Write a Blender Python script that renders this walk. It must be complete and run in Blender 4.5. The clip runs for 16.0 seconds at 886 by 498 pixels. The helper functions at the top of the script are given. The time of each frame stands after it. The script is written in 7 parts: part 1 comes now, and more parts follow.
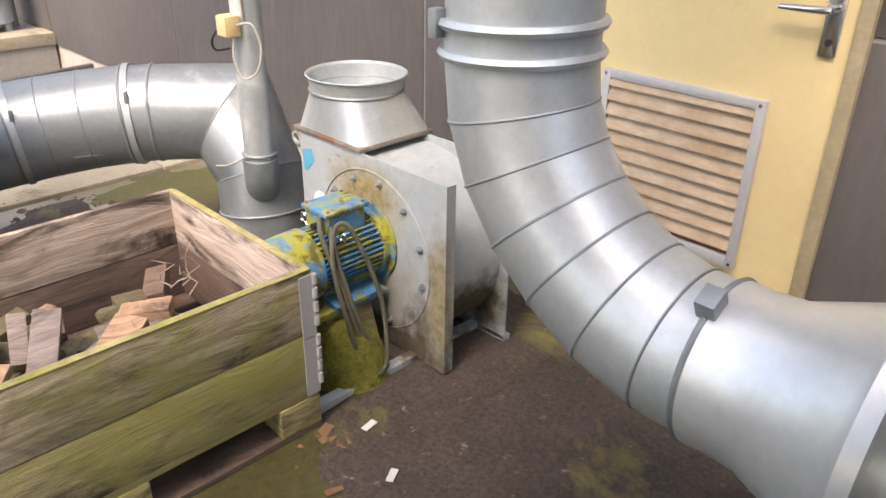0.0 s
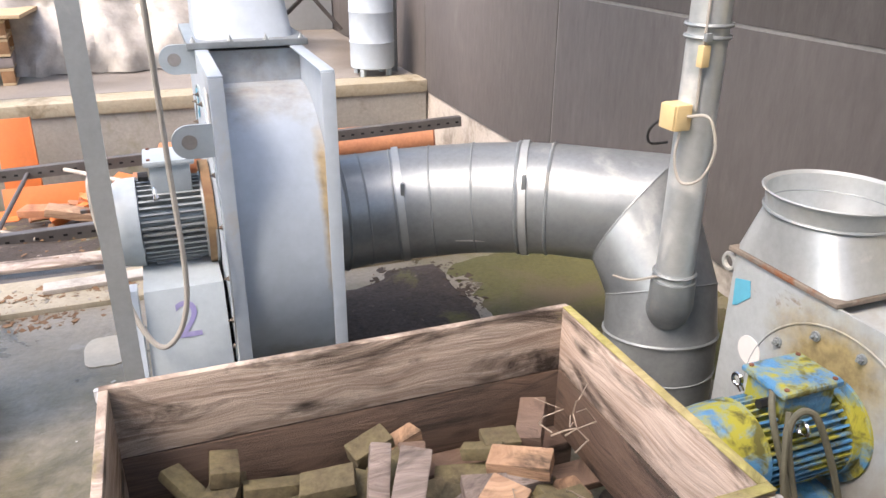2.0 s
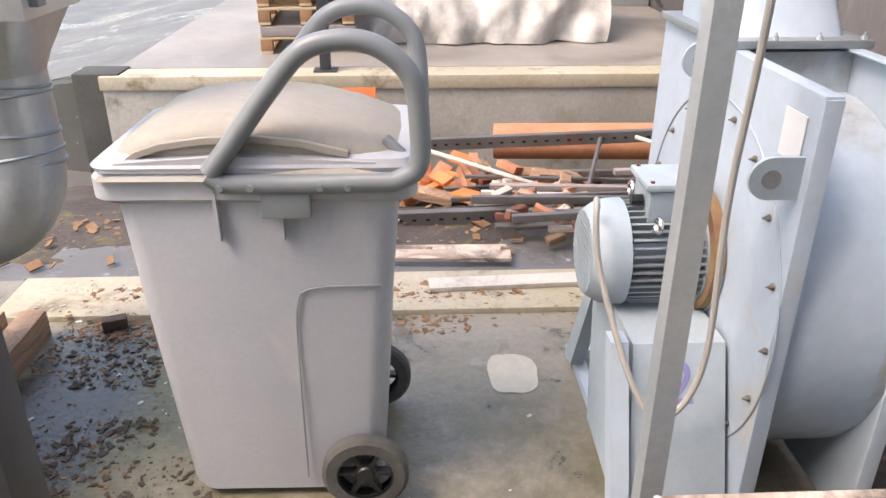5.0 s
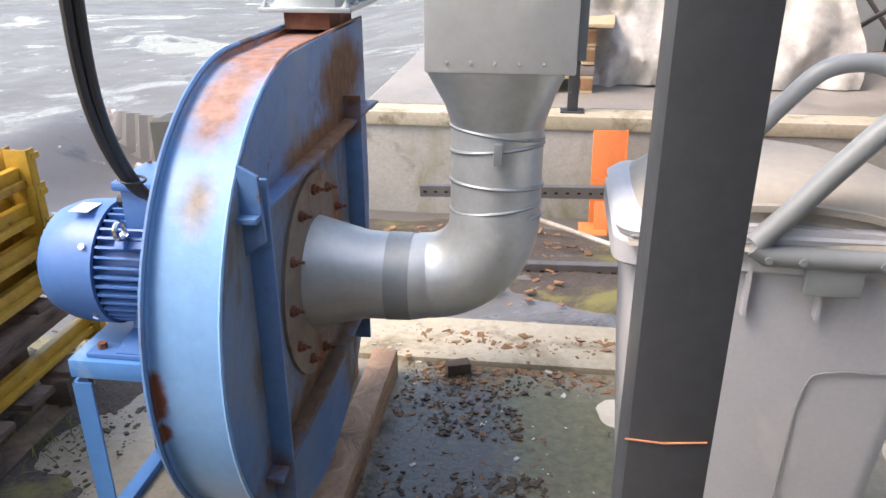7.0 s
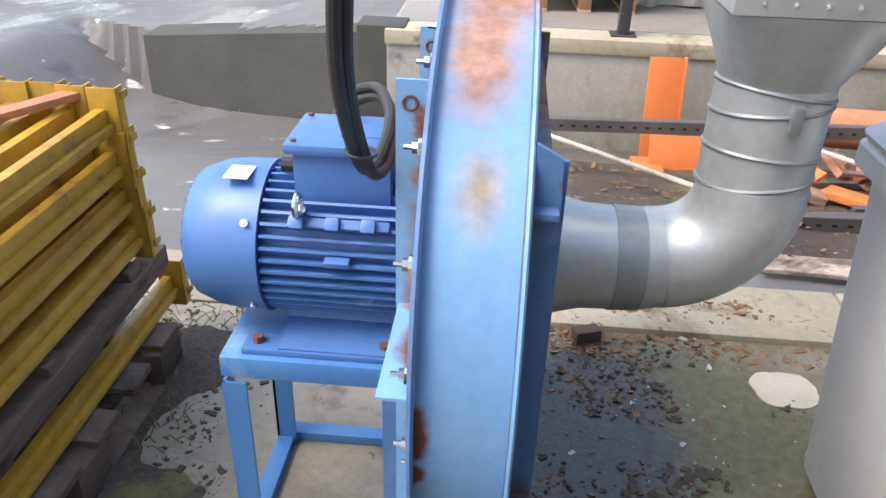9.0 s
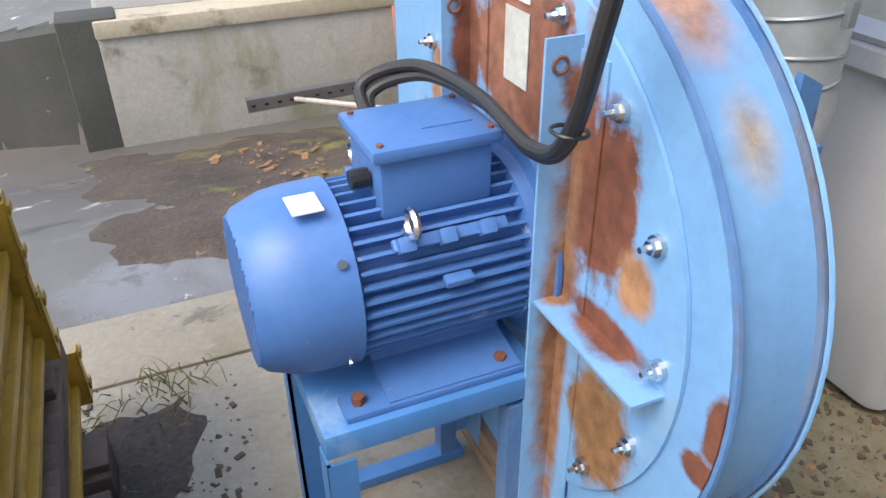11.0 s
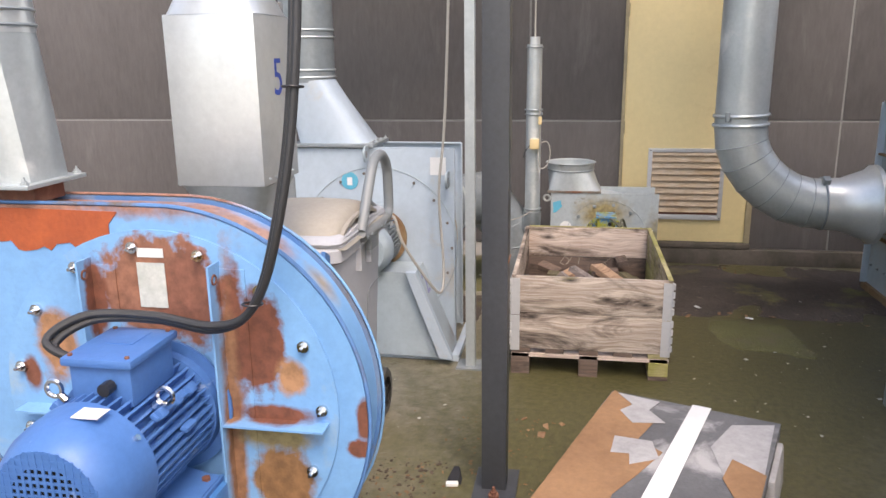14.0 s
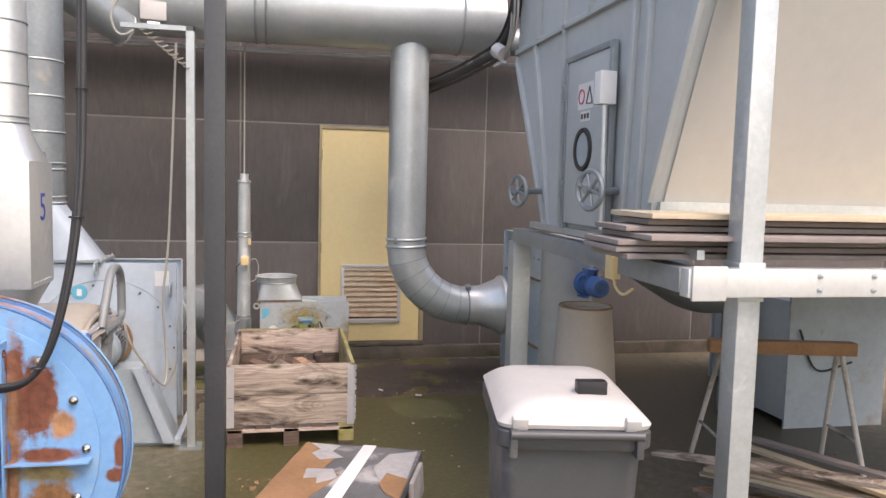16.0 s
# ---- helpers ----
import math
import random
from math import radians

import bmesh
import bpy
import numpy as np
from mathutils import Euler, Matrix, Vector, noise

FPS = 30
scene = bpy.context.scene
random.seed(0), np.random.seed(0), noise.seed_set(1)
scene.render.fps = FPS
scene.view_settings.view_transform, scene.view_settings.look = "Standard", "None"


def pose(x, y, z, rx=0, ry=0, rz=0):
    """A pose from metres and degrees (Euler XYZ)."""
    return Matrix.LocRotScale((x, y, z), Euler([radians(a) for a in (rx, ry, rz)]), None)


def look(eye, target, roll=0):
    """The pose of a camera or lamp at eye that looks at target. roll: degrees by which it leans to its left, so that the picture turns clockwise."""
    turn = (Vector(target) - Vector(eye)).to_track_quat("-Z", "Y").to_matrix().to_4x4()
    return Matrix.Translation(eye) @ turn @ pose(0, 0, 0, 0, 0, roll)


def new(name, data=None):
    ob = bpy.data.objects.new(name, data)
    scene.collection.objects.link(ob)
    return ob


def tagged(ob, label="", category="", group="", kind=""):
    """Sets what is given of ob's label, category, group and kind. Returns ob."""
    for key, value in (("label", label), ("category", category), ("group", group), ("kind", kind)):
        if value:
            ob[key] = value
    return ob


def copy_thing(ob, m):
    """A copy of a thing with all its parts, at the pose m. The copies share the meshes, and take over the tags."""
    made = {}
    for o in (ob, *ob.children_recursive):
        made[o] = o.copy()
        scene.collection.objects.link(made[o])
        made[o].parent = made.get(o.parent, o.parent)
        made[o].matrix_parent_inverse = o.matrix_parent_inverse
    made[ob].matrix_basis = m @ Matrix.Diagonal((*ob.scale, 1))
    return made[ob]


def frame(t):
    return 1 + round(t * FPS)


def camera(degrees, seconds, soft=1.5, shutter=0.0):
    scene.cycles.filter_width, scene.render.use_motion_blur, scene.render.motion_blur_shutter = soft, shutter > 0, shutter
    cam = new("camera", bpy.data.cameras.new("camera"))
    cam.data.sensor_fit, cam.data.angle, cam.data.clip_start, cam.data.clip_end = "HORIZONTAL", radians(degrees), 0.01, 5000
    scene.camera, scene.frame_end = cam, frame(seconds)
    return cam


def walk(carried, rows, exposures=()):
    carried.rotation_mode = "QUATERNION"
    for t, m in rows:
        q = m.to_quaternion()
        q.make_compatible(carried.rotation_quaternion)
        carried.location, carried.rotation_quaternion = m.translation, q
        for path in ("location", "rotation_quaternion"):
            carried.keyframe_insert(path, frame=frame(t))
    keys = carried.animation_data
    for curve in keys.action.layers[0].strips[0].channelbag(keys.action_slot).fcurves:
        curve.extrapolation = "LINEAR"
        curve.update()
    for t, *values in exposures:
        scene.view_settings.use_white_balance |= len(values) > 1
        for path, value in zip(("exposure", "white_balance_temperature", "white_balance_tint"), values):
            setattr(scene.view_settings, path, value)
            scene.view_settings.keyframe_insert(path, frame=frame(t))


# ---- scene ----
cam = camera(60.6, 16.0)
PATH = [
    (0, (0.189, -1.575, 1.552), (1.45, -0.308, 0.654), 0.9),
    (0.5, (0.154, -1.372, 1.545), (1.339, -0.011, 0.685), 1.5),
    (1, (0.228, -1.197, 1.576), (1.236, 0.299, 0.713), -1.2),
    (1.5, (0.27, -1.008, 1.547), (1.083, 0.632, 0.74), -0.2),
    (2, (0.241, -0.841, 1.539), (0.889, 0.875, 0.743), 0.4),
    (2.5, (0.155, -0.644, 1.509), (0.712, 1.099, 0.701), 0.6),
    (3, (0.058, -0.507, 1.505), (0.566, 1.235, 0.665), 0.8),
    (3.2, (0.023, -0.449, 1.5), (0.521, 1.29, 0.646), 1.1),
    (5.3, (-0.547, -0.187, 1.526), (-0.523, 1.619, 0.669), -0.3),
    (5.5, (-0.645, -0.202, 1.525), (-0.649, 1.619, 0.696), -0.6),
    (6, (-0.871, -0.138, 1.504), (-0.976, 1.702, 0.727), -0.9),
    (6.5, (-1.082, -0.089, 1.555), (-1.295, 1.737, 0.769), -0.5),
    (7, (-1.284, -0.083, 1.547), (-1.526, 1.74, 0.761), -0.1),
    (7.5, (-1.514, -0.089, 1.567), (-1.736, 1.722, 0.749), 0.8),
    (8, (-1.661, -0.023, 1.55), (-1.876, 1.767, 0.683), 1.4),
    (8.5, (-1.805, 0.117, 1.526), (-1.98, 1.883, 0.604), 1.6),
    (9, (-1.895, 0.207, 1.525), (-2.018, 1.944, 0.541), 1.9),
    (9.2, (-1.944, 0.234, 1.521), (-2.027, 1.961, 0.516), 2.0),
    (11.3, (-2.705, 0.581, 1.453), (-1.826, 2.029, 0.39), -0.2),
    (11.5, (-2.761, 0.611, 1.454), (-1.729, 1.958, 0.395), 0.2),
    (12, (-2.951, 0.639, 1.473), (-1.612, 1.734, 0.469), -0.7),
    (12.5, (-3.145, 0.602, 1.523), (-1.55, 1.437, 0.652), -0.9),
    (13, (-3.347, 0.505, 1.57), (-1.6, 1.154, 0.842), -0.9),
    (13.5, (-3.545, 0.458, 1.634), (-1.704, 0.959, 1.034), -1.2),
    (14, (-3.802, 0.521, 1.663), (-1.892, 0.852, 1.172), -0.7),
    (14.5, (-4.068, 0.542, 1.669), (-2.133, 0.769, 1.221), -0.2),
    (15, (-4.353, 0.462, 1.721), (-2.395, 0.553, 1.321), 0.6),
    (15.5, (-4.625, 0.431, 1.733), (-2.65, 0.287, 1.447), 0.9),
    (16, (-4.947, 0.447, 1.752), (-2.996, 0.044, 1.58), 1.5),
]
walk(cam, [(t, look(e, g, r)) for t, e, g, r in PATH], [(0, 1.98, 7700, 18), (3, 1.82, 7350, 17), (5.5, 1.78, 7500, 17), (8.5, 1.70, 7150, 13), (11.5, 1.40, 7050, 11), (13, 1.40, 7150, 13), (16, 1.34, 7600, 19)])

# ---- light ----
world = bpy.data.worlds.new("world")
scene.world = world
world.use_nodes = True
wn = world.node_tree
sky = wn.nodes.new("ShaderNodeTexSky")
sky.sky_type, sky.sun_disc = 'NISHITA', False
sky.sun_elevation, sky.sun_rotation = radians(55), radians(-114)
sky.dust_density, sky.ozone_density, sky.air_density = 2.5, 1.5, 1.3
wn.links.new(sky.outputs[0], wn.nodes["Background"].inputs[0])
wn.nodes["Background"].inputs[1].default_value = 0.15
sun = new("sun", bpy.data.lights.new("sun", 'SUN'))
sun.data.energy, sun.data.angle, sun.data.color = 0.95, radians(25), (1.0, 0.975, 0.95)
sun.matrix_world = look((-5, -2.2, 8), (0, 0, 0))


# ---- materials ----
def ramp(nt, src, lo, hi):
    n = nt.nodes.new("ShaderNodeMapRange")
    n.inputs[1].default_value, n.inputs[2].default_value = lo, hi
    nt.links.new(src, n.inputs[0])
    return n.outputs[0]


def noise_at(nt, co, scale, detail=6, rough=0.6, stretch=None, dist=0.0):
    if stretch:
        mp = nt.nodes.new("ShaderNodeMapping")
        mp.inputs["Scale"].default_value = stretch
        nt.links.new(co, mp.inputs[0])
        co = mp.outputs[0]
    n = nt.nodes.new("ShaderNodeTexNoise")
    n.inputs["Scale"].default_value, n.inputs["Detail"].default_value, n.inputs["Roughness"].default_value = scale, detail, rough
    n.inputs["Distortion"].default_value = dist
    nt.links.new(co, n.inputs[0])
    return n.outputs[0]


def blend(nt, fac, a, b):
    n = nt.nodes.new("ShaderNodeMix")
    n.data_type = 'RGBA'
    for sock, v in ((n.inputs[0], fac), (n.inputs[6], a), (n.inputs[7], b)):
        if isinstance(v, (int, float)):
            sock.default_value = v
        elif isinstance(v, tuple):
            sock.default_value = (*v, 1)
        else:
            nt.links.new(v, sock)
    return n.outputs[2]


def mat(name, base, base2=None, rough=0.6, metal=0.0, big=1.5, fine=40, stretch=None, patches=(), bump=0.15, bump_scale=60, rough_var=0.15, shade=0.25, finestretch=None, spots=()):
    """patches: (colour, scale, low, high, roughness, stretch) laid over the base where a noise passes a threshold."""
    m = bpy.data.materials.new(name)
    m.use_nodes = True
    nt = m.node_tree
    bs = nt.nodes["Principled BSDF"]
    co = nt.nodes.new("ShaderNodeTexCoord").outputs["Object"]
    info = nt.nodes.new("ShaderNodeObjectInfo").outputs["Random"]
    off = nt.nodes.new("ShaderNodeVectorMath")
    off.operation = 'ADD'
    sc = nt.nodes.new("ShaderNodeVectorMath")
    sc.operation = 'SCALE'
    sc.inputs[0].default_value = (13.0, 7.0, 5.0)
    nt.links.new(info, sc.inputs[3])
    nt.links.new(co, off.inputs[0])
    nt.links.new(sc.outputs[0], off.inputs[1])
    co = off.outputs[0]
    raw = off.inputs[0].links[0].from_socket
    base2 = base2 or tuple(c * 0.7 for c in base)
    col = blend(nt, ramp(nt, noise_at(nt, co, big, 5, 0.6, stretch), 0.3, 0.7), base, base2)
    grain = noise_at(nt, co, fine, 4, 0.7, finestretch or stretch)
    dark = nt.nodes.new("ShaderNodeMix")
    dark.data_type, dark.blend_type = 'RGBA', 'MULTIPLY'
    dark.inputs[0].default_value = 1
    g = ramp(nt, grain, 0.25, 0.75)
    lo = nt.nodes.new("ShaderNodeMapRange")
    lo.inputs[3].default_value, lo.inputs[4].default_value = 1 - shade, 1.0
    nt.links.new(g, lo.inputs[0])
    nt.links.new(col, dark.inputs[6])
    nt.links.new(lo.outputs[0], dark.inputs[7])
    col = dark.outputs[2]
    rv = nt.nodes.new("ShaderNodeMapRange")
    rv.inputs[3].default_value, rv.inputs[4].default_value = max(rough - rough_var, 0.03), min(rough + rough_var, 1)
    nt.links.new(noise_at(nt, co, big * 2.7, 6), rv.inputs[0])
    r = rv.outputs[0]
    me = None
    for p in patches:
        pc, ps, plo, phi, pr, pst = (*p, None)[:6]
        f = ramp(nt, noise_at(nt, co, ps, 8, 0.65, pst, 0.4), plo, phi)
        col = blend(nt, f, col, pc)
        rm = nt.nodes.new("ShaderNodeMix")
        nt.links.new(f, rm.inputs[0])
        nt.links.new(r, rm.inputs[2])
        rm.inputs[3].default_value = pr
        r = rm.outputs[0]
        if metal:
            mm = nt.nodes.new("ShaderNodeMix")
            nt.links.new(f, mm.inputs[0])
            mm.inputs[2].default_value, mm.inputs[3].default_value = metal, 0.0
            if me:
                nt.links.new(me, mm.inputs[2])
            me = mm.outputs[0]
    for spot in spots:
        centre, radii, pc, soft, sr = (*spot, 0.8)[:5]
        sub = nt.nodes.new("ShaderNodeVectorMath")
        sub.operation = 'SUBTRACT'
        sub.inputs[1].default_value = centre
        nt.links.new(raw, sub.inputs[0])
        div = nt.nodes.new("ShaderNodeVectorMath")
        div.operation = 'DIVIDE'
        div.inputs[1].default_value = radii
        nt.links.new(sub.outputs[0], div.inputs[0])
        ln = nt.nodes.new("ShaderNodeVectorMath")
        ln.operation = 'LENGTH'
        nt.links.new(div.outputs[0], ln.inputs[0])
        add = nt.nodes.new("ShaderNodeMath")
        add.operation = 'MULTIPLY_ADD'
        nt.links.new(noise_at(nt, raw, 14, 7, 0.65), add.inputs[0])
        add.inputs[1].default_value = 1.3
        nt.links.new(ln.outputs["Value"], add.inputs[2])
        f = ramp(nt, add.outputs[0], 1.65 + soft, 1.65 - soft)
        col = blend(nt, f, col, blend(nt, ramp(nt, noise_at(nt, raw, 30, 6), 0.35, 0.65), pc, tuple(c * 0.6 for c in pc)))
        rm = nt.nodes.new("ShaderNodeMix")
        nt.links.new(f, rm.inputs[0])
        nt.links.new(r, rm.inputs[2])
        rm.inputs[3].default_value = sr
        r = rm.outputs[0]
    nt.links.new(col, bs.inputs["Base Color"])
    nt.links.new(r, bs.inputs["Roughness"])
    bs.inputs["Metallic"].default_value = metal
    if me:
        nt.links.new(me, bs.inputs["Metallic"])
    if bump:
        b = nt.nodes.new("ShaderNodeBump")
        b.inputs["Strength"].default_value, b.inputs["Distance"].default_value = bump, 0.01
        nt.links.new(noise_at(nt, co, bump_scale, 6, 0.6, finestretch or stretch), b.inputs["Height"])
        nt.links.new(b.outputs[0], bs.inputs["Normal"])
    return m


def wood(name, pale, mid, dark, weather=0.5, algae=0.0, rough=0.8):
    """Weathered softwood: grain along the board, knots, dark wet runs and pale bleached streaks."""
    m = bpy.data.materials.new(name)
    m.use_nodes = True
    nt = m.node_tree
    bs = nt.nodes["Principled BSDF"]
    co = nt.nodes.new("ShaderNodeTexCoord").outputs["Object"]
    info = nt.nodes.new("ShaderNodeObjectInfo").outputs["Random"]
    sc = nt.nodes.new("ShaderNodeVectorMath")
    sc.operation = 'SCALE'
    sc.inputs[0].default_value = (9.0, 17.0, 5.0)
    nt.links.new(info, sc.inputs[3])
    off = nt.nodes.new("ShaderNodeVectorMath")
    off.operation = 'ADD'
    nt.links.new(co, off.inputs[0])
    nt.links.new(sc.outputs[0], off.inputs[1])
    co = off.outputs[0]
    # knots push the grain lines aside
    mp = nt.nodes.new("ShaderNodeMapping")
    mp.inputs["Scale"].default_value = (4.0, 4.0, 11.0)
    nt.links.new(co, mp.inputs[0])
    vo = nt.nodes.new("ShaderNodeTexVoronoi")
    vo.inputs["Scale"].default_value = 1.0
    nt.links.new(mp.outputs[0], vo.inputs["Vector"])
    knot = ramp(nt, vo.outputs["Distance"], 0.22, 0.03)
    halo = ramp(nt, vo.outputs["Distance"], 0.55, 0.1)
    bend = nt.nodes.new("ShaderNodeMath")
    bend.operation = 'MULTIPLY_ADD'
    nt.links.new(noise_at(nt, co, 2.2, 3, 0.5, (1, 1, 3)), bend.inputs[0])
    bend.inputs[1].default_value = 0.05
    hs = nt.nodes.new("ShaderNodeMath")
    hs.operation = 'MULTIPLY'
    nt.links.new(halo, hs.inputs[0])
    hs.inputs[1].default_value = 0.022
    nt.links.new(hs.outputs[0], bend.inputs[2])
    comb = nt.nodes.new("ShaderNodeCombineXYZ")
    nt.links.new(bend.outputs[0], comb.inputs[2])
    push = nt.nodes.new("ShaderNodeVectorMath")
    push.operation = 'ADD'
    nt.links.new(co, push.inputs[0])
    nt.links.new(comb.outputs[0], push.inputs[1])
    gco = push.outputs[0]
    grain = ramp(nt, noise_at(nt, gco, 3.0, 6, 0.65, (1, 1, 26)), 0.36, 0.64)
    fibre = ramp(nt, noise_at(nt, gco, 7.0, 5, 0.7, (1, 1, 40)), 0.3, 0.7)
    col = blend(nt, grain, mid, pale)
    broad = ramp(nt, noise_at(nt, co, 2.0, 7, 0.7, (1.0, 1.0, 3.5), 0.8), 0.62 - 0.2 * weather, 0.72 - 0.12 * weather)
    col = blend(nt, broad, col, blend(nt, fibre, tuple(c * 0.45 for c in dark), dark))
    mul = nt.nodes.new("ShaderNodeMix")
    mul.data_type, mul.blend_type = 'RGBA', 'MULTIPLY'
    mul.inputs[0].default_value = 0.75
    nt.links.new(col, mul.inputs[6])
    nt.links.new(blend(nt, fibre, (0.42, 0.38, 0.36), (1.0, 1.0, 1.0)), mul.inputs[7])
    col = blend(nt, knot, mul.outputs[2], tuple(c * 0.35 for c in dark))
    if algae:
        g = ramp(nt, noise_at(nt, co, 2.4, 8, 0.7, (1, 1, 1.6), 0.5), 0.66 - 0.3 * algae, 0.76 - 0.2 * algae)
        col = blend(nt, g, col, blend(nt, fibre, (0.20, 0.185, 0.045), (0.42, 0.39, 0.13)))
    nt.links.new(col, bs.inputs["Base Color"])
    bs.inputs["Roughness"].default_value = rough
    b = nt.nodes.new("ShaderNodeBump")
    b.inputs["Strength"].default_value, b.inputs["Distance"].default_value = 0.6, 0.006
    nt.links.new(fibre, b.inputs["Height"])
    nt.links.new(b.outputs[0], bs.inputs["Normal"])
    return m


RUST, MOSS, DIRT = (0.19, 0.075, 0.035), (0.13, 0.14, 0.02), (0.07, 0.055, 0.04)
FX, FY0 = -0.06, 1.62
RED = (0.20, 0.07, 0.04)
FAN_SPOTS = [((FX, y - FY0, z), (0.04, ry * 0.85, rz_ * 0.85), c, so * 0.8) for y, z, ry, rz_, c, so in (
    (1.615, 1.07, 0.20, 0.17, (0.30, 0.13, 0.08), 0.12), (1.80, 1.02, 0.05, 0.14, RED, 0.2), (1.33, 0.93, 0.075, 0.17, RED, 0.15), (1.40, 0.95, 0.04, 0.22, RED, 0.25),
    (1.42, 0.62, 0.03, 0.55, (0.30, 0.15, 0.08), 0.4), (1.25, 0.83, 0.05, 0.06, (0.42, 0.22, 0.11), 0.3), (1.29, 0.51, 0.10, 0.15, (0.27, 0.14, 0.06), 0.2), (1.30, 0.66, 0.12, 0.05, (0.36, 0.28, 0.13), 0.4),
    (1.30, 0.72, 0.13, 0.03, RED, 0.3), (1.94, 0.89, 0.07, 0.12, (0.40, 0.20, 0.10), 0.25), (2.03, 0.80, 0.03, 0.06, RED, 0.3), (1.06, 0.63, 0.06, 0.03, RED, 0.2), (1.05, 0.72, 0.03, 0.07, RED, 0.2), (1.52, 1.05, 0.12, 0.15, (0.24, 0.095, 0.06), 0.15))]
FAN_SPOTS += [((0.03, -0.27, 1.25), (0.06, 0.17, 0.11), (0.40, 0.24, 0.19), 0.4)]
FAN_SPOTS += [((0.035, -0.45, 1.09), (0.03, 0.05, 0.06), (0.40, 0.34, 0.28), 0.6), ((0.03, -0.16, 1.30), (0.12, 0.34, 0.05), (0.36, 0.20, 0.15), 0.35), ((0.03, 0.3, 1.30), (0.2, 0.5, 0.04), (0.36, 0.18, 0.13), 0.35)]
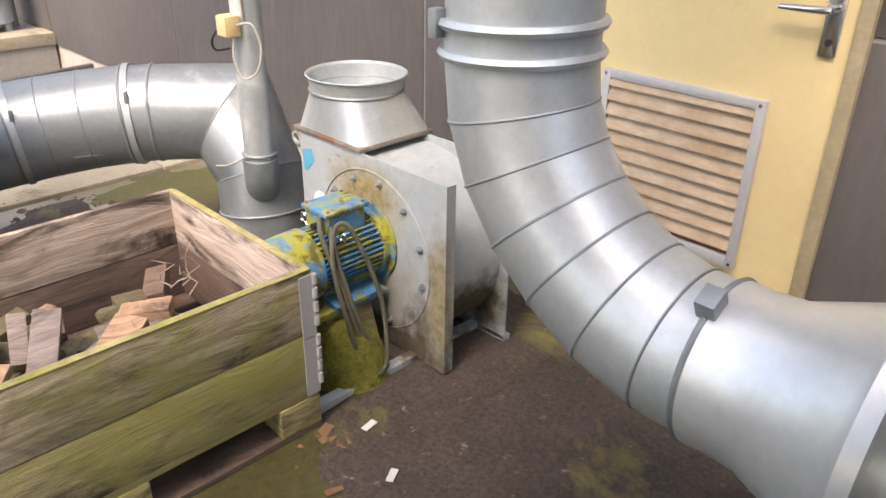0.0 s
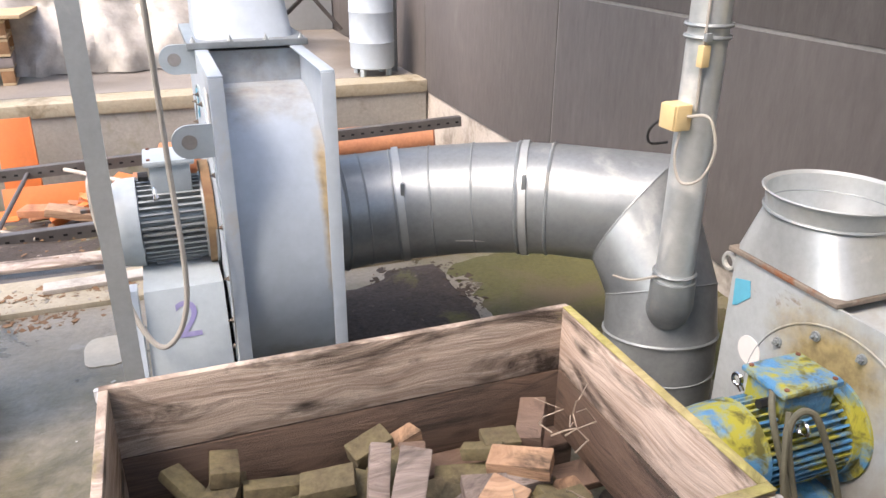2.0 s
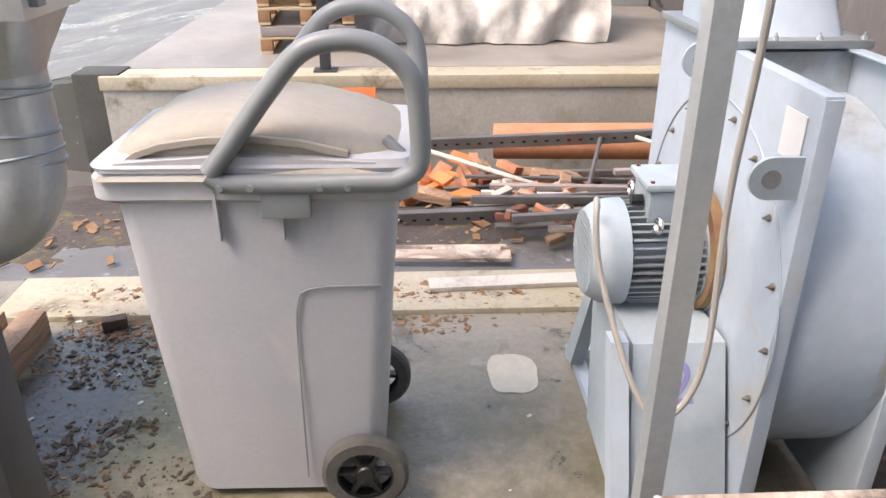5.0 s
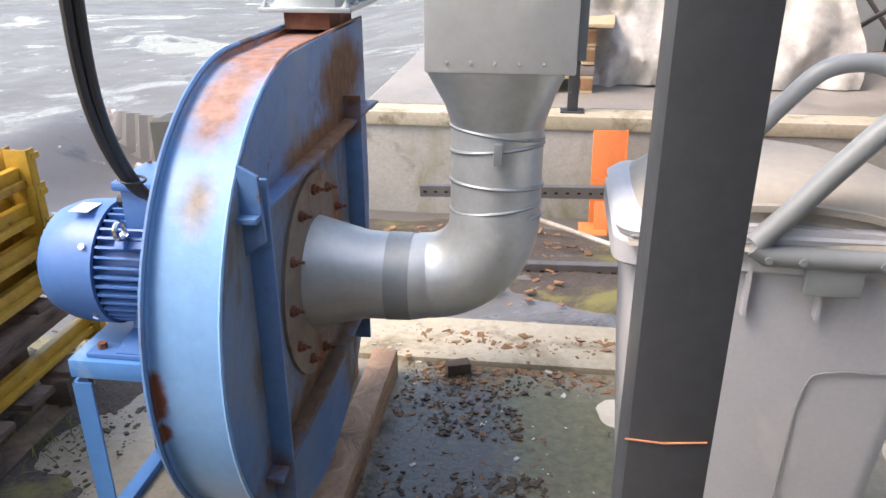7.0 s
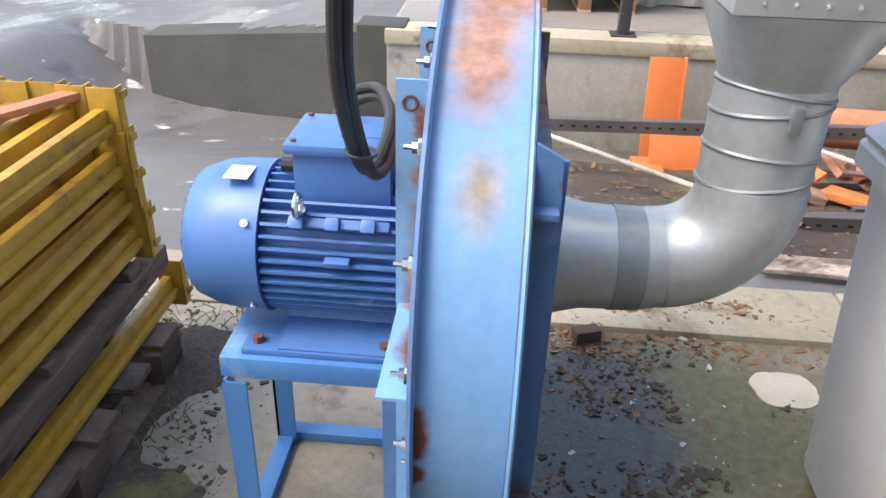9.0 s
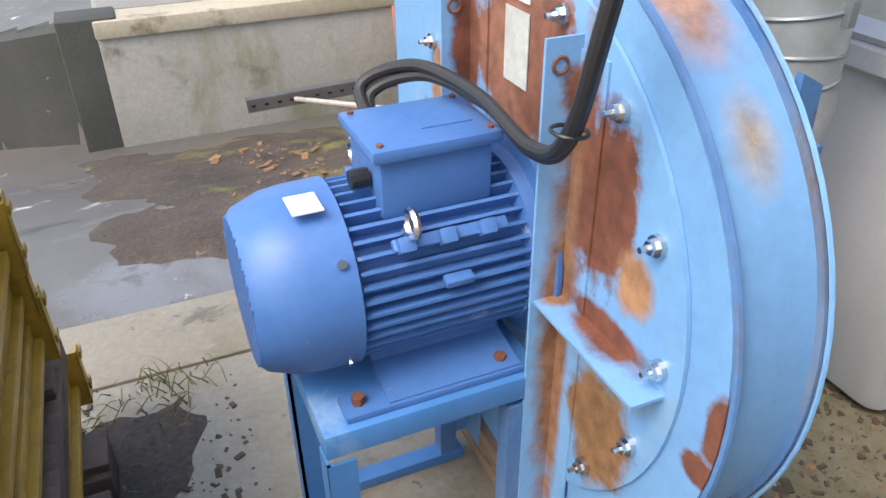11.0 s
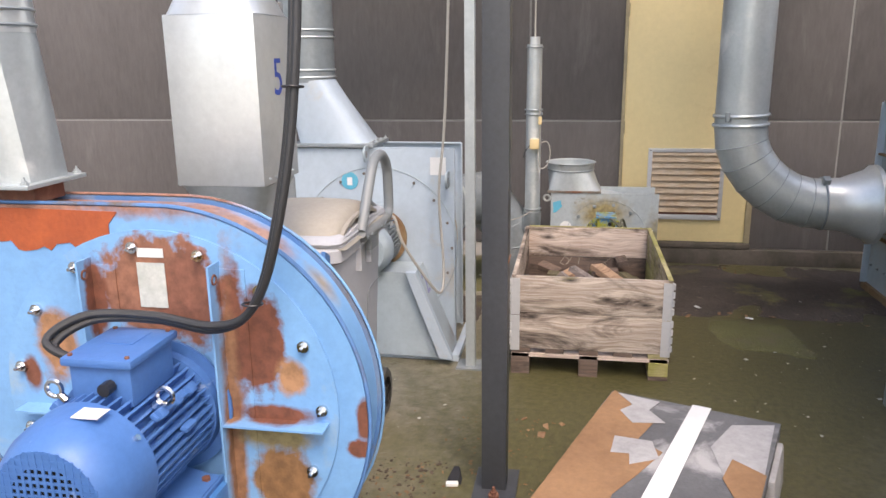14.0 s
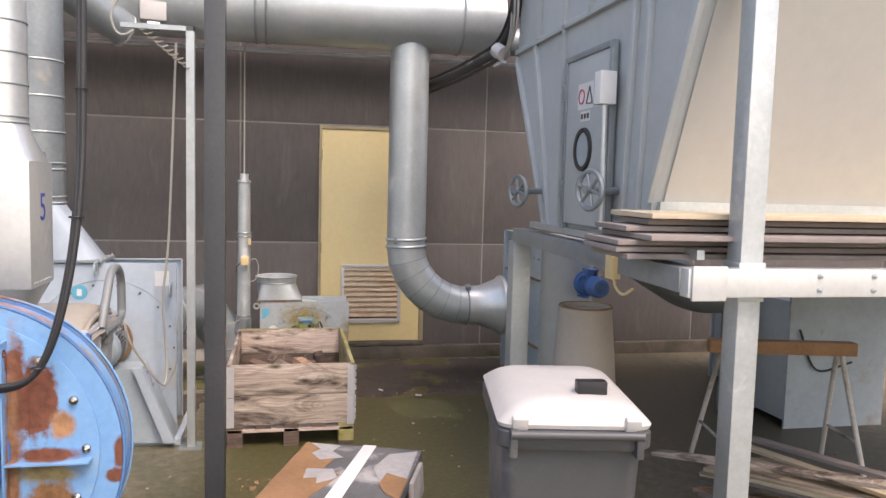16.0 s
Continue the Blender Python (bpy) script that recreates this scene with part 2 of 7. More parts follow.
M = dict(
    wall=mat("dark_wall_panel", (0.135, 0.122, 0.118), (0.10, 0.09, 0.088), 0.8, big=0.8, fine=25, finestretch=(1, 1, 0.25), patches=[((0.19, 0.175, 0.17), 2.2, 0.58, 0.8, 0.85, (1, 1, 0.3))], bump=0.25, bump_scale=45),
    joint=mat("pale_joint", (0.33, 0.32, 0.31), rough=0.9),
    foundation=mat("pale_foundation", (0.62, 0.58, 0.53), (0.45, 0.4, 0.34), 0.85, patches=[(DIRT, 3.0, 0.5, 0.75, 0.9)]),
    plinth=mat("dirty_plinth", (0.16, 0.13, 0.11), (0.09, 0.075, 0.06), 0.9, patches=[((0.05, 0.045, 0.03), 4, 0.45, 0.7, 0.9)]),
    concrete=mat("mossy_shaded_concrete", (0.345, 0.31, 0.25), (0.26, 0.225, 0.165), 0.42, big=1.3, fine=45, patches=[((0.16, 0.14, 0.075), 1.1, 0.50, 0.66, 0.45), ((0.105, 0.09, 0.06), 2.3, 0.58, 0.68, 0.16), ((0.40, 0.38, 0.34), 3.1, 0.62, 0.75, 0.6), ((0.06, 0.05, 0.035), 13, 0.66, 0.74, 0.6)], bump=0.35, bump_scale=45, rough_var=0.28, shade=0.3,
        # fifth spot is shade under the filter machine, painted into the slab
        spots=[((1.0, -0.6, 0), (2.6, 1.3, 1), (0.085, 0.075, 0.028), 0.45, 0.42), ((-1.0, 0.35, 0), (2.0, 1.1, 1), (0.10, 0.09, 0.036), 0.5, 0.42), ((-1.2, 1.95, 0), (0.38, 0.42, 1), (0.14, 0.13, 0.055), 0.45, 0.4), ((-3.2, -1.0, 0), (2.2, 1.6, 1), (0.12, 0.105, 0.045), 0.5, 0.4), ((0.2, -2.9, 0), (3.2, 1.5, 1), (0.085, 0.072, 0.045), 0.5, 0.45), ((-1.55, 1.85, 0), (0.22, 0.55, 1), (0.075, 0.065, 0.05), 0.25, 0.13)]),
    patchpale=mat("pale_patch", (0.62, 0.56, 0.45), (0.50, 0.45, 0.35), 0.6, big=9, fine=60, bump=0.1, shade=0.12),
    kerb=mat("pale_kerb", (0.47, 0.42, 0.33), (0.36, 0.32, 0.22), 0.8, patches=[((0.16, 0.13, 0.08), 3.5, 0.56, 0.7, 0.85)], bump=0.3),
    dockc=mat("dock_concrete", (0.40, 0.38, 0.35), (0.28, 0.27, 0.24), 0.75, big=1.2, patches=[((0.15, 0.15, 0.06), 1.5, 0.52, 0.7, 0.8, (1, 1, 0.5)), ((0.12, 0.11, 0.09), 3.0, 0.6, 0.75, 0.8)]),
    docktop=mat("dock_top", (0.33, 0.30, 0.27), (0.22, 0.20, 0.18), 0.55, big=0.5, patches=[((0.14, 0.12, 0.10), 1.2, 0.5, 0.65, 0.35)], rough_var=0.3),
    darkwall=mat("dark_retaining_wall", (0.075, 0.075, 0.068), (0.045, 0.048, 0.04), 0.85, patches=[((0.3, 0.3, 0.28), 9, 0.68, 0.74, 0.9)], bump=0.4),
    # the white fleck patch paints glints on the wet ground
    yard=mat("wet_asphalt", (0.15, 0.14, 0.132), (0.10, 0.092, 0.085), 0.45, big=0.35, fine=60, stretch=(0.5, 1, 1), patches=[((0.16, 0.16, 0.17), 0.5, 0.55, 0.62, 0.07), ((0.6, 0.58, 0.55), 3.5, 0.63, 0.68, 0.6), ((0.055, 0.05, 0.045), 1.6, 0.60, 0.68, 0.3)], bump=0.25, bump_scale=90, rough_var=0.25),
    soil=mat("dark_soil", (0.12, 0.092, 0.075), (0.065, 0.05, 0.04), 0.9, big=3, fine=60, patches=[((0.17, 0.155, 0.05), 2.2, 0.55, 0.68, 0.9), ((0.22, 0.17, 0.13), 18, 0.62, 0.7, 0.9)], bump=1.0, bump_scale=38, shade=0.65),
    mosspatch=mat("mossy_ground", (0.15, 0.14, 0.048), (0.105, 0.10, 0.034), 0.8, big=2, fine=50, patches=[((0.12, 0.095, 0.055), 2.5, 0.5, 0.65, 0.85)], bump=0.5, shade=0.4),
    mossgreen=mat("bright_moss", (0.34, 0.33, 0.045), (0.20, 0.20, 0.03), 0.95, big=9, fine=70, patches=[((0.08, 0.075, 0.03), 12, 0.58, 0.68, 0.9)], bump=1.0, bump_scale=90, shade=0.6),
    galv=mat("galvanised_steel", (0.55, 0.59, 0.60), (0.42, 0.46, 0.475), 0.40, metal=0.5, big=3, fine=45, patches=[((0.60, 0.61, 0.60), 5, 0.60, 0.75, 0.55), ((0.30, 0.27, 0.23), 3.5, 0.68, 0.80, 0.7, (1, 1, 0.6))], bump=0.10, bump_scale=6, rough_var=0.16, shade=0.16),
    galv_aged=mat("aged_blue_grey_galvanising", (0.34, 0.375, 0.395), (0.26, 0.29, 0.305), 0.36, metal=0.5, big=3, fine=45, patches=[((0.42, 0.44, 0.44), 4, 0.60, 0.75, 0.5), ((0.22, 0.18, 0.14), 4.5, 0.66, 0.78, 0.7)], bump=0.12, bump_scale=6, rough_var=0.14, shade=0.2),
    galv_bright=mat("bright_galvanised_steel", (0.70, 0.72, 0.72), (0.57, 0.60, 0.61), 0.36, metal=0.55, big=3, fine=35, patches=[((0.52, 0.53, 0.52), 4, 0.60, 0.72, 0.5)], bump=0.08, bump_scale=7, rough_var=0.14, shade=0.12),
    galv_dull=mat("weathered_galvanised_steel", (0.33, 0.365, 0.38), (0.24, 0.27, 0.285), 0.45, metal=0.4, big=2, fine=30, patches=[((0.38, 0.35, 0.31), 4, 0.6, 0.75, 0.7)], bump=0.1, bump_scale=10, shade=0.2),
    bluegrey=mat("pale_blue_grey_paint", (0.47, 0.55, 0.62), (0.40, 0.47, 0.54), 0.42, big=2, fine=20, patches=[((0.45, 0.40, 0.33), 2.2, 0.60, 0.74, 0.6), ((0.25, 0.17, 0.10), 6, 0.70, 0.78, 0.8)], bump=0.05, shade=0.12),
    bluegrey_d=mat("worn_blue_grey_paint", (0.40, 0.47, 0.51), (0.31, 0.36, 0.39), 0.5, big=2, fine=20, patches=[((0.30, 0.24, 0.18), 2.5, 0.58, 0.74, 0.7), ((0.2, 0.12, 0.07), 6, 0.68, 0.77, 0.8)], bump=0.08, shade=0.15),
    fandust=mat("dusty_blue_grey_paint", (0.45, 0.53, 0.60), (0.38, 0.45, 0.52), 0.38, big=2, fine=20, patches=[((0.40, 0.37, 0.32), 2.6, 0.60, 0.76, 0.6, (1, 1, 0.3))], bump=0.06, shade=0.14,
        spots=[((0.0, -0.30, 1.12), (0.30, 0.30, 0.10), (0.30, 0.26, 0.20), 0.5), ((0.15, -0.42, 0.86), (0.025, 0.12, 0.34), (0.42, 0.33, 0.20), 0.4), ((0.0, -0.4, 0.16), (0.3, 0.2, 0.10), (0.26, 0.25, 0.24), 0.5)]),
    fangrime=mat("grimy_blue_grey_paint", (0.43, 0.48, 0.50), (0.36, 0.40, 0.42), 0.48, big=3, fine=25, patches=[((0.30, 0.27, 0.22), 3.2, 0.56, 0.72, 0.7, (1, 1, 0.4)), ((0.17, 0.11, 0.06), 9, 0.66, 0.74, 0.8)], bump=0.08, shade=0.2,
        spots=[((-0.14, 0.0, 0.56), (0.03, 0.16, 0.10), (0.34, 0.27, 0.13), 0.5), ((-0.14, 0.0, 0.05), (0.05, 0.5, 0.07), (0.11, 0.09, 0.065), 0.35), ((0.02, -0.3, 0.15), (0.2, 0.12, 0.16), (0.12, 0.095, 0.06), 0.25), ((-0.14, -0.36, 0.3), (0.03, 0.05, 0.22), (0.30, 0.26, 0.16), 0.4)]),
    machine=mat("grey_machine_paint", (0.45, 0.48, 0.485), (0.39, 0.42, 0.425), 0.45, big=1.2, fine=15, bump=0.05, shade=0.1),
    machine_lit=mat("machine_paint_lit_side", (0.52, 0.51, 0.47), (0.46, 0.45, 0.42), 0.5, big=0.9, fine=12, bump=0.04, shade=0.08),
    blue=mat("blue_paint", (0.07, 0.24, 0.55), (0.055, 0.19, 0.46), 0.4, big=2, fine=30, patches=[((0.34, 0.44, 0.5), 3.0, 0.62, 0.78, 0.55)], bump=0.06, shade=0.15),
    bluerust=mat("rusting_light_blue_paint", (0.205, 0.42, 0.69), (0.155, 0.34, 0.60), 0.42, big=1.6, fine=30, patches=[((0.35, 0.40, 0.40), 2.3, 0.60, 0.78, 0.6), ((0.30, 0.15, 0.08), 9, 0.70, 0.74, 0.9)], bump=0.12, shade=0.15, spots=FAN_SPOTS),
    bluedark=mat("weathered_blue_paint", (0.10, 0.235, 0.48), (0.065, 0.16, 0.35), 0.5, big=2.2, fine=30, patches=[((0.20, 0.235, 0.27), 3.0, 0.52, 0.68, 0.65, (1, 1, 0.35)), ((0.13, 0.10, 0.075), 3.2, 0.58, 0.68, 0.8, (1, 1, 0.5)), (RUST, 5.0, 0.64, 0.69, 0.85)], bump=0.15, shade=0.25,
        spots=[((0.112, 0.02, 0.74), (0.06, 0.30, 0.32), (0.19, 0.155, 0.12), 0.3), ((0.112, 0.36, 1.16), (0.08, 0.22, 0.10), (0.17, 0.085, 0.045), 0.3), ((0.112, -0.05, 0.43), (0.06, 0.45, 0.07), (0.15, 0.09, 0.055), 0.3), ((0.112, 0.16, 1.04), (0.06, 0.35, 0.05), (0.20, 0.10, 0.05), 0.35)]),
    motorblue=mat("motor_blue_enamel", (0.07, 0.185, 0.46), (0.055, 0.15, 0.38), 0.42, big=4, fine=50, patches=[((0.35, 0.42, 0.55), 9, 0.64, 0.75, 0.6)], bump=0.08, shade=0.15),
    mossblue=mat("mossy_blue_enamel", (0.09, 0.33, 0.60), (0.06, 0.22, 0.44), 0.5, big=4, fine=40, patches=[((0.32, 0.31, 0.04), 7.0, 0.47, 0.56, 0.85), ((0.11, 0.105, 0.025), 14, 0.52, 0.62, 0.9)], bump=0.4, shade=0.4),
    rust=mat("red_brown_rust", (0.22, 0.08, 0.045), (0.15, 0.06, 0.04), 0.8, big=5, fine=60, patches=[((0.30, 0.15, 0.09), 6, 0.55, 0.7, 0.85)], bump=0.25),
    orange_rust=mat("orange_primer_rust", (0.45, 0.10, 0.03), (0.33, 0.07, 0.025), 0.75, big=9, fine=60, bump=0.3),
    faded_rust=mat("faded_red_oxide", (0.36, 0.19, 0.15), (0.30, 0.22, 0.19), 0.6, big=5, fine=40, bump=0.1),
    brownstain=mat("brown_rust_stain", (0.30, 0.20, 0.10), (0.20, 0.10, 0.05), 0.75, big=7, fine=50, bump=0.15),
    pinkrust=mat("red_oxide_flat", (0.42, 0.20, 0.15), (0.34, 0.22, 0.19), 0.55, big=4, fine=40, bump=0.05),
    binplastic=mat("grey_bin_plastic", (0.47, 0.475, 0.50), (0.41, 0.415, 0.44), 0.45, big=2.5, fine=90, patches=[((0.52, 0.51, 0.50), 3.5, 0.56, 0.75, 0.6, (1, 1, 0.4)), ((0.30, 0.29, 0.28), 5, 0.68, 0.8, 0.6, (1, 1, 0.3))], bump=0.1, bump_scale=200, shade=0.1),
    binlid=mat("dusty_bin_lid", (0.38, 0.34, 0.285), (0.32, 0.29, 0.25), 0.65, big=4, fine=50, bump=0.1, shade=0.15),
    bindark=mat("charcoal_bin_plastic", (0.075, 0.078, 0.085), (0.06, 0.062, 0.068), 0.42, big=3, fine=60, patches=[((0.13, 0.13, 0.135), 4, 0.6, 0.75, 0.5)], bump=0.06, shade=0.1),
    whiteplastic=mat("white_lid_plastic", (0.52, 0.51, 0.50), (0.44, 0.425, 0.41), 0.4, big=3, fine=40, bump=0.04, shade=0.08),
    handle=mat("grey_handle_plastic", (0.27, 0.29, 0.30), rough=0.4, shade=0.08, bump=0.03),
    rubber=mat("black_rubber", (0.03, 0.03, 0.03), (0.06, 0.055, 0.05), 0.75, big=8),
    tyre=mat("dusty_tyre", (0.12, 0.115, 0.105), (0.07, 0.068, 0.063), 0.8, big=8),
    black=mat("black_plastic", (0.022, 0.022, 0.024), rough=0.4, shade=0.1),
    # flat black painted in for the shade inside holes and tube mouths
    blackhole=mat("dark_opening", (0.01, 0.01, 0.01), rough=0.9),
    post=mat("dark_grey_post_paint", (0.062, 0.067, 0.076), (0.048, 0.052, 0.06), 0.42, big=3, fine=40, patches=[((0.22, 0.22, 0.22), 7, 0.67, 0.73, 0.6), ((0.22, 0.08, 0.05), 9, 0.72, 0.76, 0.7)], bump=0.05),
    wood_grey=wood("weathered_grey_wood", (0.74, 0.64, 0.55), (0.40, 0.31, 0.25), (0.10, 0.072, 0.056), 0.62, 0.08),
    wood_moss=wood("algae_green_wood", (0.62, 0.54, 0.28), (0.40, 0.34, 0.17), (0.13, 0.10, 0.06), 0.45, 0.8),
    wood_dark=wood("dark_brown_wood", (0.22, 0.15, 0.115), (0.13, 0.09, 0.07), (0.06, 0.045, 0.037), 0.5, 0.0, 0.65),
    wood_pale=wood("pale_inner_wood", (0.86, 0.74, 0.65), (0.55, 0.42, 0.34), (0.13, 0.09, 0.07), 0.65, 0.05),
    wood_mixed=wood("algae_streaked_wood", (0.70, 0.60, 0.43), (0.42, 0.33, 0.20), (0.10, 0.075, 0.05), 0.7, 0.55),
    offcut=wood("timber_offcut", (0.56, 0.37, 0.24), (0.36, 0.22, 0.14), (0.13, 0.09, 0.06), 0.35),
    offcut_moss=mat("mossy_offcut", (0.19, 0.165, 0.085), (0.12, 0.095, 0.06), 0.9, big=7, fine=50, patches=[((0.06, 0.05, 0.03), 9, 0.55, 0.65, 0.9)], bump=0.6, shade=0.5),
    offcut_bark=wood("bark_offcut", (0.38, 0.32, 0.29), (0.25, 0.21, 0.19), (0.10, 0.08, 0.07), 0.5),
    newwood=mat("pale_new_timber", (0.58, 0.43, 0.27), (0.48, 0.35, 0.21), 0.7, big=4, fine=40, finestretch=(1, 10, 10), bump=0.15, shade=0.2),
    ply=mat("pale_plywood", (0.62, 0.52, 0.36), (0.52, 0.43, 0.31), 0.7, big=2, fine=30, bump=0.1, shade=0.15),
    plygrey=mat("grey_plywood_edge", (0.34, 0.29, 0.27), (0.22, 0.19, 0.18), 0.8, big=3, fine=40, finestretch=(1, 1, 20), bump=0.2),
    door=mat("cream_door_paint", (0.76, 0.62, 0.33), (0.70, 0.57, 0.31), 0.5, big=1.5, fine=25, patches=[((0.55, 0.42, 0.2), 3, 0.62, 0.8, 0.6)], bump=0.05, shade=0.08),
    doorframe=mat("aged_door_frame", (0.45, 0.38, 0.24), (0.33, 0.27, 0.17), 0.6, big=4),
    louvre=mat("rusty_louvre_slat", (0.56, 0.45, 0.33), (0.42, 0.29, 0.17), 0.55, big=7, fine=50, finestretch=(1, 0.3, 3), bump=0.1),
    alu=mat("grey_aluminium_frame", (0.55, 0.55, 0.56), (0.47, 0.47, 0.48), 0.45, metal=0.3, bump=0.03, shade=0.1),
    chrome=mat("chrome", (0.8, 0.8, 0.8), rough=0.15, metal=1.0, bump=0, shade=0.05),
    # brown patches paint both rust stain and the beams' shaded brown
    yellow=mat("yellow_rack_paint", (0.60, 0.36, 0.04), (0.44, 0.25, 0.03), 0.4, big=4, fine=40, patches=[((0.22, 0.115, 0.03), 3, 0.54, 0.70, 0.6), ((0.10, 0.05, 0.025), 6, 0.60, 0.70, 0.8)], bump=0.1, shade=0.3),
    orange=mat("orange_rack_paint", (0.72, 0.21, 0.06), (0.62, 0.17, 0.05), 0.45, big=3, fine=40, patches=[((0.3, 0.12, 0.06), 5, 0.66, 0.74, 0.8)], bump=0.05, shade=0.12),
    tile=mat("terracotta_debris", (0.55, 0.25, 0.13), (0.42, 0.18, 0.10), 0.8, big=6),
    rail=mat("perforated_dark_steel", (0.20, 0.19, 0.185), (0.13, 0.12, 0.115), 0.5, metal=0.5, big=5, patches=[(RUST, 5, 0.62, 0.72, 0.8)]),
    tarp=mat("dusty_white_tarpaulin", (0.56, 0.53, 0.49), (0.36, 0.33, 0.29), 0.38, big=2.5, fine=12, bump=0.9, bump_scale=6, shade=0.35),
    cable=mat("black_cable", (0.03, 0.03, 0.032), rough=0.5, shade=0.1),
    cable_grey=mat("grey_cable", (0.42, 0.40, 0.36), rough=0.5, shade=0.1),
    mossycable=mat("mossy_cable", (0.14, 0.135, 0.10), (0.09, 0.09, 0.06), 0.7, big=8),
    cream=mat("cream_plastic", (0.72, 0.56, 0.30), (0.62, 0.48, 0.26), 0.4, big=8, bump=0.02, shade=0.1),
    sticker=mat("white_sticker", (0.8, 0.8, 0.79), rough=0.5, shade=0.05, bump=0),
    oldlabel=mat("worn_paper_label", (0.62, 0.62, 0.58), (0.45, 0.47, 0.44), 0.6, big=14, fine=60, bump=0.1),
    bluepaint=mat("blue_stencil", (0.05, 0.10, 0.45), rough=0.6, shade=0.1, bump=0),
    violet=mat("faded_violet_stencil", (0.20, 0.18, 0.42), (0.28, 0.27, 0.45), 0.6, big=12, shade=0.2, bump=0),
    cyan=mat("turquoise_sticker", (0.07, 0.38, 0.55), (0.12, 0.42, 0.55), 0.5, big=9, bump=0, shade=0.1),
    red=mat("red_print", (0.6, 0.04, 0.04), rough=0.5, bump=0, shade=0.05),
    asphboard=mat("dark_bitumen_board", (0.10, 0.10, 0.105), (0.17, 0.17, 0.175), 0.7, big=3, fine=60, patches=[((0.40, 0.39, 0.39), 2.8, 0.53, 0.66, 0.6)], bump=0.3, bump_scale=80),
    rustboard=mat("rust_stained_board", (0.36, 0.20, 0.10), (0.26, 0.14, 0.07), 0.8, big=4, fine=40, bump=0.2),
    paperwhite=mat("torn_white_film", (0.46, 0.45, 0.45), (0.33, 0.32, 0.32), 0.6, big=9, bump=0.05),
    bucket=mat("beige_fibre_cone", (0.46, 0.40, 0.34), (0.40, 0.345, 0.29), 0.6, big=2, bump=0.04, shade=0.1),
    debris=mat("dark_debris", (0.06, 0.045, 0.035), (0.11, 0.08, 0.055), 0.9, big=20, bump=0.3),
    leaf=mat("dry_leaf_litter", (0.20, 0.10, 0.05), (0.28, 0.17, 0.09), 0.85, big=20, bump=0.2),
    grass=mat("dry_grass", (0.22, 0.20, 0.07), (0.12, 0.14, 0.03), 0.8, big=10, bump=0),
    chip=mat("pale_chip", (0.66, 0.64, 0.58), rough=0.7, bump=0.05),
    twig=mat("pale_twig", (0.42, 0.35, 0.28), rough=0.8),
    inletdirt=mat("dirty_rusted_steel", (0.25, 0.21, 0.17), (0.14, 0.12, 0.11), 0.7, big=6, fine=40, patches=[(RUST, 7, 0.55, 0.65, 0.85), ((0.36, 0.34, 0.31), 5, 0.6, 0.7, 0.6)], bump=0.3),
    fabric=mat("black_fabric", (0.02, 0.02, 0.025), rough=0.9),
    insul=mat("wire_mesh_wrap", (0.45, 0.42, 0.36), rough=0.6, metal=0.4),
)

# ---- building helpers ----
ORIGIN = {}


def thing(name, label, category, loc=(0, 0, 0), group="", kind="", local=False, rz=0):
    e = new(name)
    e.empty_display_size = 0.1
    e.matrix_world = pose(*loc, 0, 0, rz)
    ORIGIN[e] = Vector((0, 0, 0)) if local else Vector(loc)
    return tagged(e, label, category, group, kind)


def part(name, bm, material, parent=None, label="", smooth=True):
    me = bpy.data.meshes.new(name)
    bmesh.ops.recalc_face_normals(bm, faces=bm.faces)
    root = parent
    while root is not None and root.parent is not None:
        root = root.parent
    if root is not None and ORIGIN[root].length > 0:
        bmesh.ops.translate(bm, verts=bm.verts, vec=-ORIGIN[root])
    bm.to_mesh(me)
    bm.free()
    me.materials.append(M[material])
    if smooth:
        me.polygons.foreach_set("use_smooth", [True] * len(me.polygons))
        me.set_sharp_from_angle(angle=radians(35))
    ob = new(name, me)
    ob.parent = parent
    if label:
        ob["label"] = label
    return ob


def solid(name, bm, material, label, category, group="", kind="", smooth=True):
    """A thing of one mesh, its origin at its base."""
    vs = [v.co for v in bm.verts]
    base = Vector((sum(v.x for v in vs) / len(vs), sum(v.y for v in vs) / len(vs), min(v.z for v in vs)))
    bmesh.ops.translate(bm, verts=bm.verts, vec=-base)
    ob = part(name, bm, material, None, "", smooth)
    ob.location = base
    ORIGIN[ob] = base
    return tagged(ob, label, category, group, kind)


def box(x0, x1, y0, y1, z0, z1, bev=0.0, bm=None, m=None):
    b = bm or bmesh.new()
    r = bmesh.ops.create_cube(b, size=1)
    bmesh.ops.transform(b, matrix=Matrix.Translation(((x0 + x1) / 2, (y0 + y1) / 2, (z0 + z1) / 2)) @ Matrix.Diagonal((abs(x1 - x0), abs(y1 - y0), abs(z1 - z0), 1)), verts=r["verts"])
    vs = r["verts"]
    if bev:
        es = list({e for v in vs for e in v.link_edges})
        q = bmesh.ops.bevel(b, geom=es, offset=bev, segments=2, affect='EDGES', profile=0.6)
        vs = list({v for f in q["faces"] for v in f.verts} | {v for v in vs if v.is_valid})
    if m is not None:
        bmesh.ops.transform(b, matrix=m, verts=vs)
    return b


def obox(c, size, rot=(0, 0, 0), bev=0.0, bm=None):
    sx, sy, sz = size
    return box(-sx / 2, sx / 2, -sy / 2, sy / 2, -sz / 2, sz / 2, bev, bm, pose(*c, *rot))


